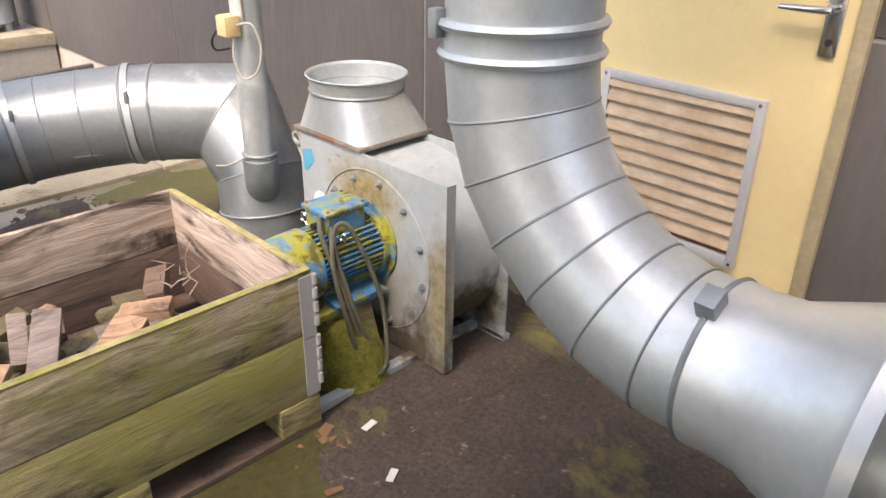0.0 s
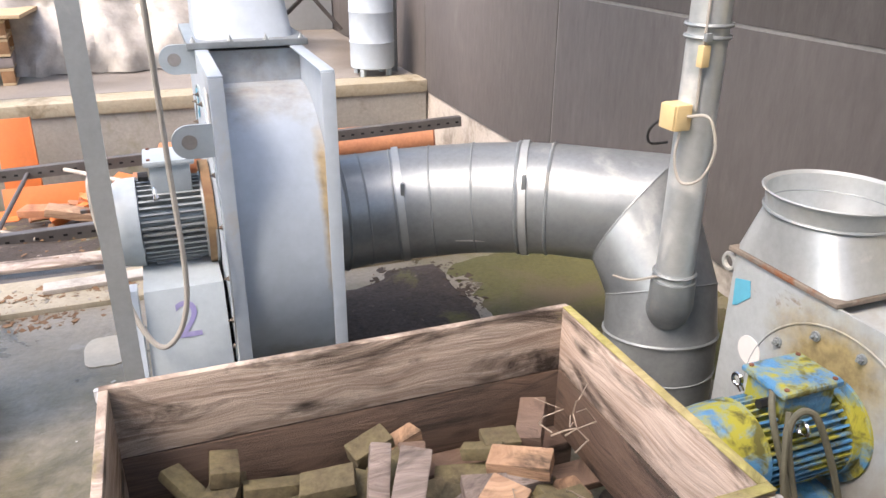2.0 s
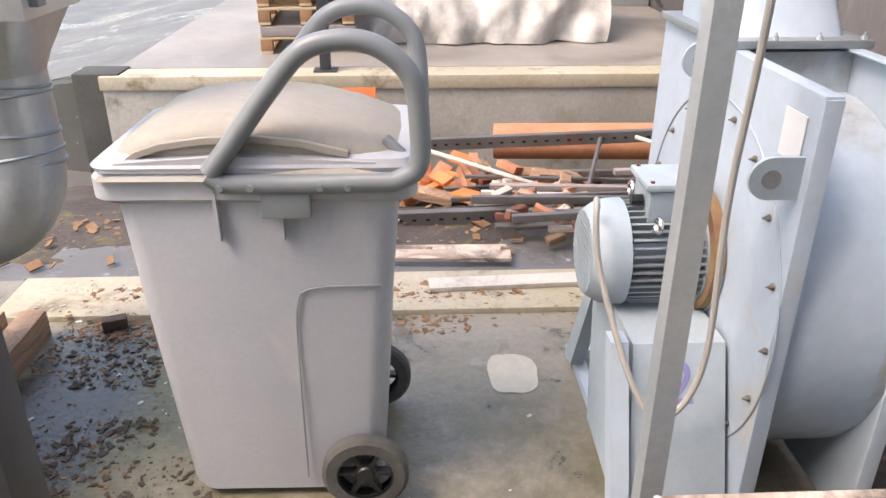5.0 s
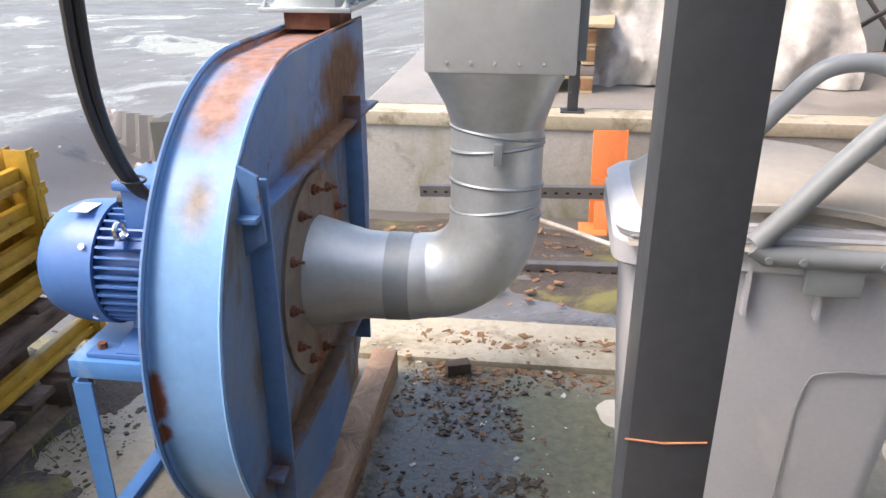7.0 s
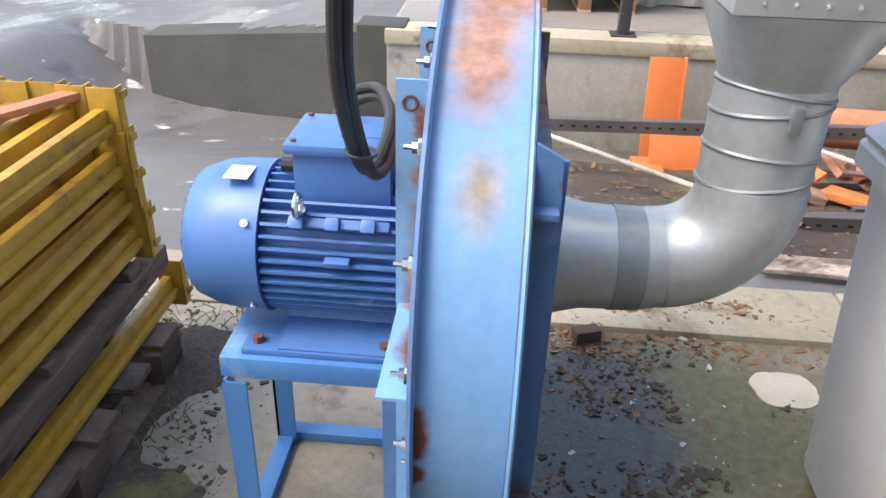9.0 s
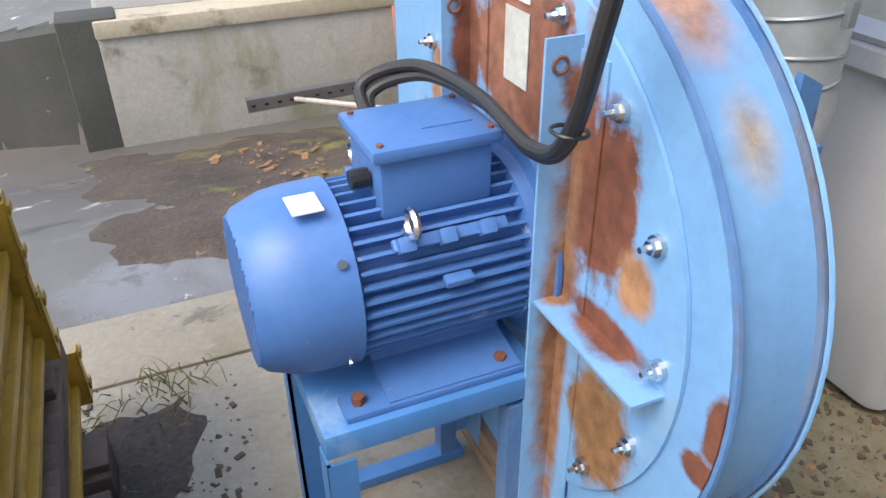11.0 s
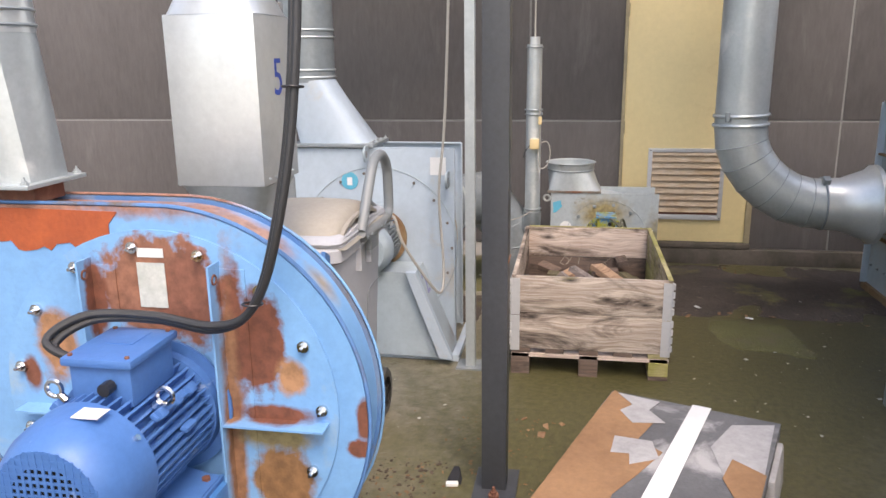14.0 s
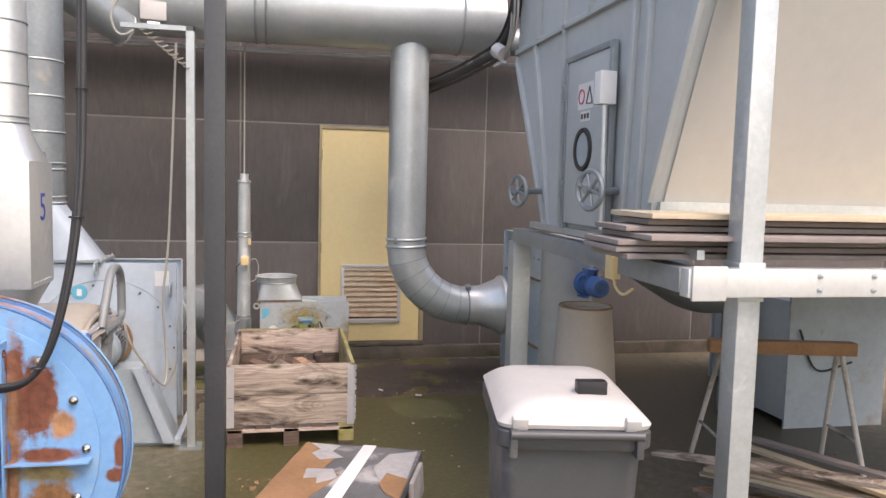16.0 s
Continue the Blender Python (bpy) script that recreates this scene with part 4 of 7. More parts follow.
# ---- electric motor, axis along x ----
def motor(parent, x0, x1, cy, cz, r, material, cowl=0.4, box_side=0, end_mat=None, box_mat=None, boxscale=1.0):
    """Finned motor from its cowl end x0 to its flange end x1."""
    L = x1 - x0
    xc = x0 + L * cowl
    cw = part("fan_cowl", lathe((0, cy, cz), (1, 0, 0), [(x0, r * 0.55), (x0, r * 0.78), (x0 + 0.012, r * 0.86), (x0 + L * 0.12, r * 0.97), (x0 + L * 0.2, r), (xc, r * 1.01), (xc, r * 0.93)], 40), end_mat or material, parent, "smooth rounded fan cowl")
    part("grille_disc", lathe((0, cy, cz), (1, 0, 0), [(x0 + 0.006, 0.0), (x0 + 0.006, r * 0.79)], 32), "blackhole", cw)
    g = bmesh.new()
    step = r * 0.105
    k = int(0.78 * r / step)
    for i in range(-k, k + 1):
        w = math.sqrt(max((0.78 * r) ** 2 - (i * step) ** 2, 0))
        box(x0 - 0.001, x0 + 0.002, cy - w, cy + w, cz + i * step - step * 0.2, cz + i * step + step * 0.2, bm=g)
        box(x0 - 0.0015, x0 + 0.0015, cy + i * step - step * 0.2, cy + i * step + step * 0.2, cz - w, cz + w, bm=g)
    part("grille", g, end_mat or material, cw, "perforated fan grille")
    part("stator", lathe((0, cy, cz), (1, 0, 0), [(xc - 0.01, r * 0.8), (x1, r * 0.8)], 32), material, parent)
    nf = 40
    for i in range(nf):
        a = 2 * math.pi * i / nf
        if abs(math.degrees(a) - 270) < 28:
            continue
        c, s_ = math.cos(a), math.sin(a)
        b = box(xc + 0.004, x1 - 0.03, -0.0022 - r * 0.006, 0.0022 + r * 0.006, r * 0.79, r * 0.97, bm=None)
        bmesh.ops.transform(b, matrix=Matrix.Translation((0, cy, cz)) @ Matrix.Rotation(a - math.pi / 2, 4, 'X'), verts=b.verts)
        part("fin", b, material, parent, smooth=False)
    part("end_shield", lathe((0, cy, cz), (1, 0, 0), [(x1 - 0.035, r * 0.8), (x1 - 0.03, r * 1.0), (x1 - 0.008, r * 1.03), (x1 - 0.004, r * 1.2), (x1 + 0.004, r * 1.2), (x1 + 0.004, 0.02)], 40), material, parent)
    bx0, bx1 = xc + L * 0.10, x1 - L * 0.12
    bw = r * 0.60 * boxscale
    tb = part("terminal_box", box(bx0 + 0.015, bx1 - 0.015, cy - bw * 0.86, cy + bw * 0.86, cz + r * 0.75, cz + r * 1.38, 0.006), box_mat or material, parent, "square terminal box")
    part("box_lid", box(bx0, bx1, cy - bw, cy + bw, cz + r * 1.38, cz + r * 1.52, 0.008), box_mat or material, tb)
    for yy in (-bw * 0.8, bw * 0.8):
        for xx in (bx0 + 0.018, bx1 - 0.018):
            part("lid_screw", rod((xx, cy + yy, cz + r * 1.51), (xx, cy + yy, cz + r * 1.55), 0.006, seg=8), "rust", tb)
    part("cable_gland", rod((bx0 + 0.01, cy - bw * 0.3, cz + r * 1.1), (bx0 - 0.02, cy - bw * 0.3, cz + r * 1.1), r * 0.1, seg=10), "black", tb)
    for sy in (-1, 1):
        part("foot", prism([(cy + sy * r * 0.45, cz - r * 0.98), (cy + sy * r * 1.02, cz - r * 1.1), (cy + sy * r * 1.02, cz - r * 1.2), (cy + sy * r * 0.4, cz - r * 1.2), (cy + sy * r * 0.35, cz - r * 0.8)], "x", xc + 0.03, x1 - 0.05), material, parent)
    for sy in (-1, 1):
        e = Vector((xc + L * 0.18, cy + sy * r * 0.72, cz + r * 0.72))
        d = Vector((0, sy * 0.7, 0.7))
        b = ring(e + d * r * 0.26, (1, 0, 0), r * 0.13, r * 0.04, 16)
        rod(e, e + d * r * 0.13, r * 0.06, seg=8, bm=b)
        part("lifting_eye", b, "chrome", parent, "bright steel lifting eye")


# ---- blue centrifugal fan ----
CY, CZ = 1.617, 0.735


def scroll_outline(grow=0.0):
    pts = []
    for i in range(37):
        a = radians(-90 - i * 5)
        t = i / 36
        rr = 0.605 - 0.033 * min(t * 2, 1) - 0.02 * max(t - 0.5, 0) * 2 + grow
        pts.append((CY + rr * math.cos(a), CZ + rr * math.sin(a)))
    pts += [(1.72, 1.288 + grow), (2.24 + grow, 1.288 + grow), (2.24 + grow, 0.75)]
    for i in range(1, 9):
        a = radians(0 - i * 10)
        pts.append((CY + (0.61 + grow) * math.cos(a), CZ + (0.606 + grow) * math.sin(a)))
    return pts


def blue_fan():
    f = thing("blue_fan", "large rust-streaked blue centrifugal fan with an electric motor", "fan", (-1.95, 1.62, 0))
    part("casing_side", prism(scroll_outline(), "x", -2.0, -1.99), "bluerust", f, "rust-patched light blue casing side")
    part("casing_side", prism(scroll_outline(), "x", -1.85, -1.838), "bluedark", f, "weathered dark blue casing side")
    part("scroll_band", prism(scroll_outline(-0.012), "x", -1.99, -1.85), "bluerust", f, "smooth light blue scroll band")
    o = scroll_outline(0.006)
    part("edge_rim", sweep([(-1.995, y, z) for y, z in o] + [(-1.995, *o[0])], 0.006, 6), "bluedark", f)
    part("edge_rim", sweep([(-1.844, y, z) for y, z in o] + [(-1.844, *o[0])], 0.004, 6), "bluerust", f)
    cover = part("cover_plate", prism([(CY + 0.495 * math.cos(radians(a)), CZ + 0.495 * math.sin(radians(a))) for a in range(0, 360, 6)], "x", -2.008, -2.001), "bluerust", f, "round bolted cover plate, rust-stained")
    bolts(cover, [(-2.008, CY + 0.45 * math.cos(radians(a)), CZ + 0.45 * math.sin(radians(a))) for a in range(11, 371, 24)], (-1, 0, 0), 0.011, 0.02, "chrome")

    jag = [(1.74 + 0.02 * k, 1.155 + 0.035 * rnd.random()) for k in range(26)]
    part("primer_patch", prism([(1.74, 1.24), (1.71, 1.275), (2.235, 1.282)] + jag[::-1], "x", -2.0025, -2.000), "orange_rust", f, "bare orange primer patch with ragged edge")
    part("data_plate", box(-2.0115, -2.0095, 1.585, 1.665, 1.015, 1.14, 0), "oldlabel", cover, "worn silver data plate", smooth=False)
    part("data_plate", box(-2.0115, -2.0095, 1.585, 1.66, 1.155, 1.18, 0), "sticker", cover, smooth=False)

    # motor-side brackets
    for y in (1.43, 1.80):
        b = prism([(y, 0.05), (y + 0.006, 0.05), (y + 0.006, 1.15), (y, 1.15)], "x", -2.07, -2.008)
        box(-2.012, -2.008, y - 0.07, y, 0.05, 1.13, bm=b)
        part("bracket", b, "bluerust", f, "upright folded angle bracket")
        part("bracket_hole", ring((-2.045, y - 0.001, 1.11), (0, 1, 0), 0.012, 0.003, 16), "rust", f)
    part("shelf_rib", prism([(-2.065, 0.706), (-2.005, 0.706), (-2.005, 0.70), (-2.065, 0.70)], "y", 1.15, 1.43), "bluerust", f, "horizontal stiffening rib")
    part("shelf_rib", prism([(-2.065, 0.706), (-2.005, 0.706), (-2.005, 0.70), (-2.065, 0.70)], "y", 1.81, 2.06), "bluerust", f)
    # stiffeners on the inlet side
    for z in (1.04, 0.44):
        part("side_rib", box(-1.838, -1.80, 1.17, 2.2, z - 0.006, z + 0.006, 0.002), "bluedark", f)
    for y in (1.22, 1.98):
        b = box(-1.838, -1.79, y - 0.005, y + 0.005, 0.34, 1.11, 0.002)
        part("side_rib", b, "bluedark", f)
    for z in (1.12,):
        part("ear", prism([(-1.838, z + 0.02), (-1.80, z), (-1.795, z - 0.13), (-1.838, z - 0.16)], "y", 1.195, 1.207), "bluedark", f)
    fl = part("inlet_flange", lathe((-1.838, CY, CZ), (1, 0, 0), [(0.0, 0.26), (0.008, 0.26), (0.008, 0.12)], 40), "inletdirt", f, "rust-brown bolted inlet flange")
    bolts(fl, [(-1.83, CY + 0.22 * math.cos(radians(a)), CZ + 0.22 * math.sin(radians(a))) for a in range(0, 360, 30)], (1, 0, 0), 0.009, 0.018, "rust")
    # discharge flange
    part("discharge_neck", box(-1.985, -1.86, 1.96, 2.2, 1.289, 1.335), "rust", f, "rusty discharge neck", smooth=False)
    dfl = part("discharge_flange", box(-2.045, -1.795, 1.93, 2.27, 1.335, 1.347, 0.002), "galv", f)
    bolts(dfl, [(x, y, 1.347) for x in (-2.03, -1.81) for y in (1.95, 2.05, 2.15, 2.25)], (0, 0, 1), 0.008, 0.012)
    # motor and stand
    motor(f, -2.515, -2.02, 1.617, 0.735, 0.163, "motorblue", 0.33, boxscale=0.95)
    for sy in (-1, 1):
        for a_ in (12, 38):
            yy, zz = 1.617 + sy * 0.163 * math.cos(radians(a_)), 0.735 + 0.163 * math.sin(radians(a_))
            part("side_rail", obox((-2.19, yy, zz), (0.20 if a_ == 38 else 0.05, 0.022, 0.014), (sy * (a_ - 90) * -1 + 90, 0, 0), 0.004), "motorblue", f)
            if a_ == 38:
                for xx in (-2.27, -2.20, -2.13):
                    part("lug", obox((xx, yy + sy * 0.008, zz + 0.004), (0.028, 0.026, 0.026), (sy * a_, 0, 0), 0.004), "motorblue", f)
    for a_ in (35, 145, 215, 325):
        part("cowl_screw", rod((-2.375, 1.617 + 0.162 * math.cos(radians(a_)), 0.735 + 0.162 * math.sin(radians(a_))), (-2.375, 1.617 + 0.171 * math.cos(radians(a_)), 0.735 + 0.171 * math.sin(radians(a_))), 0.008, seg=10), "chrome", f)
    part("lid_emblem", box(-2.20, -2.11, 1.58, 1.655, 0.9825, 0.985), "motorblue", f, "cast maker plate")
    for yy in (1.475, 1.755):
        part("slide_rail", box(-2.40, -2.06, yy - 0.03, yy + 0.03, 0.5385, 0.552, 0.003), "motorblue", f)
        for xx in (-2.37, -2.10):
            part("foot_bolt", rod((xx, yy, 0.552), (xx, yy, 0.568), 0.012, seg=6), "rust", f)
    part("cowl_label", box(-2.43, -2.38, 1.535, 1.60, 0.8985, 0.9005, 0, m=None), "sticker", f, "white motor sticker", smooth=False)
    st = part("stand_top", box(-2.445, -2.03, 1.43, 1.80, 0.485, 0.538, 0.006), "blue", f, "blue motor stand")
    for x in (-2.423,):
        for y in (1.45, 1.76):
            b = box(x - 0.022, x + 0.03, y - 0.02, y - 0.013, 0.0, 0.47)
            box(x - 0.022, x - 0.015, y - 0.02, y + 0.035, 0.0, 0.47, bm=b)
            part("leg", b, "blue", f, smooth=False)
    for y in (1.452, 1.78):
        part("leg", box(-2.1, -2.06, y - 0.02, y + 0.02, 0.0, 0.47), "bluedark", f, smooth=False)
        part("foot_rail", box(-2.445, -2.04, y - 0.022, y + 0.022, 0.0, 0.03, 0.003), "blue", f)
    part("foot_rail", box(-2.445, -2.40, 1.475, 1.758, 0.0, 0.028, 0.003), "blue", f)
    part("skid", box(-1.86, -1.77, 1.02, 2.3, 0.0, 0.11, 0.006), "offcut", f, "timber skid under the casing")
    part("skid", box(-2.01, -1.92, 1.1, 2.3, 0.0, 0.11, 0.006), "offcut", f)
    return f


blue_fan()
CABLE = [(-2.23, 1.66, 0.92), (-2.22, 1.78, 0.975), (-2.14, 1.72, 1.02), (-2.09, 1.57, 1.01), (-2.09, 1.42, 0.99), (-2.10, 1.31, 1.05), (-2.11, 1.23, 1.25), (-2.07, 1.18, 1.6), (-2.02, 1.17, 2.1), (-1.99, 1.17, 3.4)]
b = sweep(curve_through(CABLE, 10), 0.011, 10)
sweep(curve_through([(x - 0.012, y - 0.016 if k > 3 else y + 0.012, zz + 0.016) for k, (x, y, zz) in enumerate(CABLE)], 10), 0.011, 10, b)
cb = tagged(part("power_cable", b, "cable"), "thick twin black power cable hanging to the blue motor", "cable")
ORIGIN[cb] = Vector((0, 0, 0))
for q in ((-2.076, 1.172, 1.6), (-2.03, 1.162, 2.05), (-2.106, 1.30, 1.07)):
    part("cable_tie", ring(q, (0.1, 0, 1), 0.025, 0.003, 14), "black", cb)

# duct above the blue fan's discharge
dd = thing("discharge_duct", "galvanised round duct rising from the blue fan", "duct", (-1.92, 2.1, 1.347))
part("transition", loft(square_to_round(-1.92, 2.1, 1.347, 0.095, 0.145, 1.75, 0.13), caps=False), "galv", dd)
part("pipe", rod((-1.92, 2.1, 1.74), (-1.92, 2.1, 4.2), 0.132, seg=32), "galv_bright", dd)
for z in (1.76, 1.80, 2.0, 2.22, 2.44, 2.66, 2.9):
    part("seam", ring((-1.92, 2.1, z), (0, 0, 1), 0.133, 0.005), "galv_dull", dd)

# silencer box with the elbow into the blue fan's inlet
PX, PY = -1.385, 1.64
sb = thing("inlet_duct", "galvanised square silencer box with a round elbow", "duct", (PX, PY, 0.6))
part("silencer", box(PX - 0.147, PX + 0.165, PY - 0.15, PY + 0.15, 1.265, 1.80, 0.004), "galv_bright", sb, "square silencer box marked with a blue 5")
part("upper_cone", loft(square_to_round(PX, PY, 1.80, 0.147, 0.15, 1.955, 0.105), caps=False), "galv_bright", sb)
part("lower_cone", loft(square_to_round(PX, PY, 1.265, 0.147, 0.15, 1.13, 0.108), caps=False), "galv", sb)
part("pipe", rod((PX, PY, 1.95), (PX, PY, 4.2), 0.105, seg=32), "galv_bright", sb)
for z in (1.96, 1.985, 2.12, 2.25, 2.38, 2.52, 2.7, 2.9):
    part("seam", ring((PX, PY, z), (0, 0, 1), 0.106, 0.004), "galv_dull", sb)
path = [(PX, PY, 1.135), (PX, PY, 0.92)] + arc((PX - 0.17, PY - 0.01, 0.905), 0.17, 0, -90, 14, (1, 0, 0), (0, 0, 1)) + [(PX - 0.2, CY, 0.735), (-1.70, CY, 0.735), (-1.832, CY, 0.735)]
part("elbow", sweep(path, [0.108] * (len(path) - 2) + [0.112, 0.145], 32), "galv", sb, "smooth galvanised elbow")
for z, tilt in ((1.11, 0.25), (1.075, -0.2), (0.99, 0.1), (0.93, -0.25), (0.915, 0.1)):
    part("seam", ring((PX, PY, z), (tilt * 0.5, 0.1, 1), 0.1085, 0.0045), "galv_dull", sb)
part("tape_wrap", rod((PX - 0.20, CY + 0.002, 0.735), (PX - 0.26, CY, 0.735), 0.1105, 0.112, 32), "galv_dull", sb, "taped joint")
part("clip", box(PX + 0.0, PX + 0.02, PY - 0.125, PY - 0.105, 1.06, 1.11, 0.003), "galv_dull", sb)
part("damper_plate", box(PX + 0.147, PX + 0.185, PY - 0.12, PY - 0.08, 1.29, 1.85, 0.002), "galv_dull", sb)
bolts(sb, [(PX - 0.1 + 0.05 * i, PY - 0.15, 1.285) for i in range(5)], (0, -1, 0), 0.003, 0.004)
letters("5", 0.17, Matrix.Translation((PX + 0.02, PY - 0.1515, 1.60)) @ Matrix.Rotation(radians(90), 4, 'X'), "bluepaint", sb, "number", "blue painted 5")

# ---- dark steel post ----
pp = thing("steel_post", "dark grey painted square steel post with a floor plate", "post", (-1.155, 0.785, 0))
part("shaft", box(-1.154, -1.049, 0.742, 0.838, 0.012, 4.2, 0.0025), "post", pp)
bp = part("base_plate", box(-1.24, -0.99, 0.70, 0.87, 0.0, 0.013, 0.003), "post", pp)
bolts(bp, [(-1.205, 0.785, 0.013), (-1.02, 0.785, 0.013)], (0, 0, 1), 0.014, 0.025, "rust")
part("wire_scratch", sweep([(-1.158, 0.740, 0.94), (-1.11, 0.7405, 0.937), (-1.056, 0.7405, 0.943)], 0.0015, 6), "tile", pp, "thin copper wire round the post")
# slim galvanised post with a top bracket
gp = thing("angle_post", "slim galvanised angle-steel post with a mesh bracket", "post", (0.09, 1.04, 0))
b = box(0.06, 0.108, 1.02, 1.026, 0.008, 2.68)
box(0.06, 0.066, 1.026, 1.07, 0.008, 2.68, bm=b)
part("shaft", b, "galv", gp, smooth=False)
part("foot", box(0.02, 0.16, 0.98, 1.12, 0.0, 0.009), "galv_dull", gp, smooth=False)
part("bracket_arm", box(0.06, 0.10, 1.02, 1.45, 2.65, 2.68), "galv", gp, smooth=False)
b = bmesh.new()
for i in range(10):
    t = i / 10
    y = 1.06 + t * 0.3
    z = 2.42 + t * 0.24
    for s_ in (-1, 1):
        sweep([(0.05, y, z), (0.09, y + 0.03 * s_, z + 0.02), (0.13, y + 0.03, z + 0.02)], 0.005, 5, b)
part("mesh_sleeve", b, "insul", gp, "ragged wire mesh sleeve")


# ---- wheeled bins ----
def bin_shell(parent, L, W, H, material, lid_mat, dome=False):
    """Bin along x: front at 0, hinge side at L, centred on y."""
    def rect(x0, x1, w, z, rr=0.05):
        pts = []
        for cx, cy, a0 in ((x1 - rr, w - rr, 0), (x0 + rr, w - rr, 90), (x0 + rr, -w + rr, 180), (x1 - rr, -w + rr, 270)):
            for k in range(5):
                a = radians(a0 + k * 22.5)
                pts.append((cx + rr * math.cos(a), cy + rr * math.sin(a), z))
        return pts
    w0, w1 = W * 0.40, W * 0.46
    part("body", loft([rect(0.10, L * 0.80, w0, 0.03), rect(0.085, L * 0.82, w0, 0.05), rect(0.05, L * 0.86, (w0 + w1) / 2, H * 0.5), rect(0.03, L * 0.90, w1, H * 0.86), rect(0.03, L * 0.90, w1, H * 0.9)]), material, parent, "tapered moulded bin body")
    part("rim", loft([rect(0.0, L * 0.95, W / 2 - 0.01, H * 0.865), rect(-0.012, L * 0.96, W / 2, H * 0.875), rect(-0.012, L * 0.96, W / 2, H * 0.92), rect(0.0, L * 0.95, W / 2 - 0.01, H * 0.93)]), material, parent)
    rows = [rect(-0.005, L * 0.96, W / 2 - 0.005, H * 0.932), rect(-0.01, L * 0.965, W / 2, H * 0.945), rect(0.02, L * 0.95, W / 2 - 0.02, H * 0.965), rect(0.05, L * 0.93, W / 2 - 0.045, H * 0.985)]
    if dome:
        arch = [(0.015, 0.972), (0.05, 1.008), (0.10, 1.042), (0.16, 1.062), (0.25, 1.074), (0.36, 1.077), (0.46, 1.066), (0.56, 1.042), (0.64, 1.012), (0.70, 0.975)]
        part("lid_flange", loft(rows[:2] + [rect(0.012, L * 0.955, W / 2 - 0.008, H * 0.962), rect(0.03, L * 0.945, W / 2 - 0.03, H * 0.968)]), material, parent, "grey lid flange")
        sec = []
        for y, drop in ((-0.252, 0.07), (-0.248, 0.036), (-0.235, 0.022), (-0.215, 0.008), (-0.16, 0.0), (0.0, -0.004), (0.16, 0.0), (0.215, 0.008), (0.235, 0.022), (0.248, 0.036), (0.252, 0.07)):
            sec.append([(x, y * W / 0.56, max(z - drop, 0.955)) for x, z in arch] + [(0.70, y, 0.95), (0.015, y, 0.95)])
        part("lid", loft(sec), lid_mat, parent, "arched lid grey with dust")
        for sy in (-1, 1):
            low = [(x, z - 0.036) for x, z in arch[1:8]]
            part("lid_lip", prism(low + [(x, z - 0.014) for x, z in low[::-1]], "y", sy * W * 0.44, sy * W * 0.479), lid_mat, parent)
            part("side_wedge", prism([(0.02, 0.962), (0.62, 0.962), (0.62, 0.985), (0.30, 1.0), (0.06, 0.985)], "y", sy * W * 0.448, sy * W * 0.493), material, parent)
    else:
        part("lid", loft(rows + [rect(0.08, L * 0.91, W / 2 - 0.08, H * 1.0), rect(0.2, L * 0.8, W / 2 - 0.16, H * 1.01)]), lid_mat, parent, "slightly domed lid")
    for sy in (-1, 1):
        yy = sy * (w0 + 0.035)
        wc = Vector((L * 0.76, yy, 0.115))
        wh = part("wheel", lathe(wc - Vector((0, 0.022, 0)), (0, 1, 0), [(0, 0.075), (0.0, 0.105), (0.008, 0.115), (0.036, 0.115), (0.044, 0.105), (0.044, 0.075)], 32), "tyre", parent, "dusty rubber-tyred wheel")
        part("wheel_rim", lathe(wc - Vector((0, 0.018, 0)), (0, 1, 0), [(0, 0.0), (0, 0.02), (0.006, 0.024), (0.006, 0.03), (0.036, 0.03), (0.036, 0.0)], 20), "black", wh)
        for k in range(6):
            a = radians(k * 60)
            part("spoke", obox(wc + Vector((math.cos(a) * 0.05, 0, math.sin(a) * 0.05)), (0.05, 0.025, 0.012), (0, -math.degrees(a), 0)), "black", wh)
        part("felloe", lathe(wc - Vector((0, 0.016, 0)), (0, 1, 0), [(0, 0.07), (0, 0.08), (0.032, 0.08), (0.032, 0.07)], 28), "black", wh)
    part("axle", rod((L * 0.76, -w0 - 0.05, 0.115), (L * 0.76, w0 + 0.05, 0.115), 0.012), "galv_dull", parent)


b1 = thing("wheeled_bin", "large grey plastic wheeled bin, dusty beige lid, loop handles", "wheeled bin", (-1.108, 1.62, 0), local=True, rz=-1.0)
bin_shell(b1, 0.74, 0.47, 1.03, "binplastic", "binlid", True)
for sy in (-1, 1):
    y = sy * 0.24
    pts = curve_through([(0.262, y, 0.965), (0.315, y, 1.03), (0.40, y, 1.14), (0.475, y, 1.222), (0.555, y, 1.246), (0.635, y, 1.232), (0.70, y, 1.17), (0.716, y, 1.06), (0.71, y, 0.975), (0.66, y, 0.942)], 8)
    h = part("loop_handle", sweep(pts + [Vector((0.45, y, 0.938)), Vector((0.285, y, 0.94)), Vector((0.257, y, 0.96))], 0.023, 12), "handle", b1, "grey plastic loop handle")
    part("handle_bracket", box(0.365, 0.475, y - 0.012, y + 0.012, 0.86, 0.935, 0.006), "handle", b1)
    for x in (0.285, 0.35, 0.50, 0.56):
        part("rivet", rod((x, y, 0.938), (x, y + sy * 0.027, 0.938), 0.008, seg=8), "galv_dull", h)
for x in (0.262, 0.405):
    part("rib", box(x - 0.004, x + 0.004, -0.238, -0.19, 0.80, 0.92), "binplastic", b1, smooth=False)
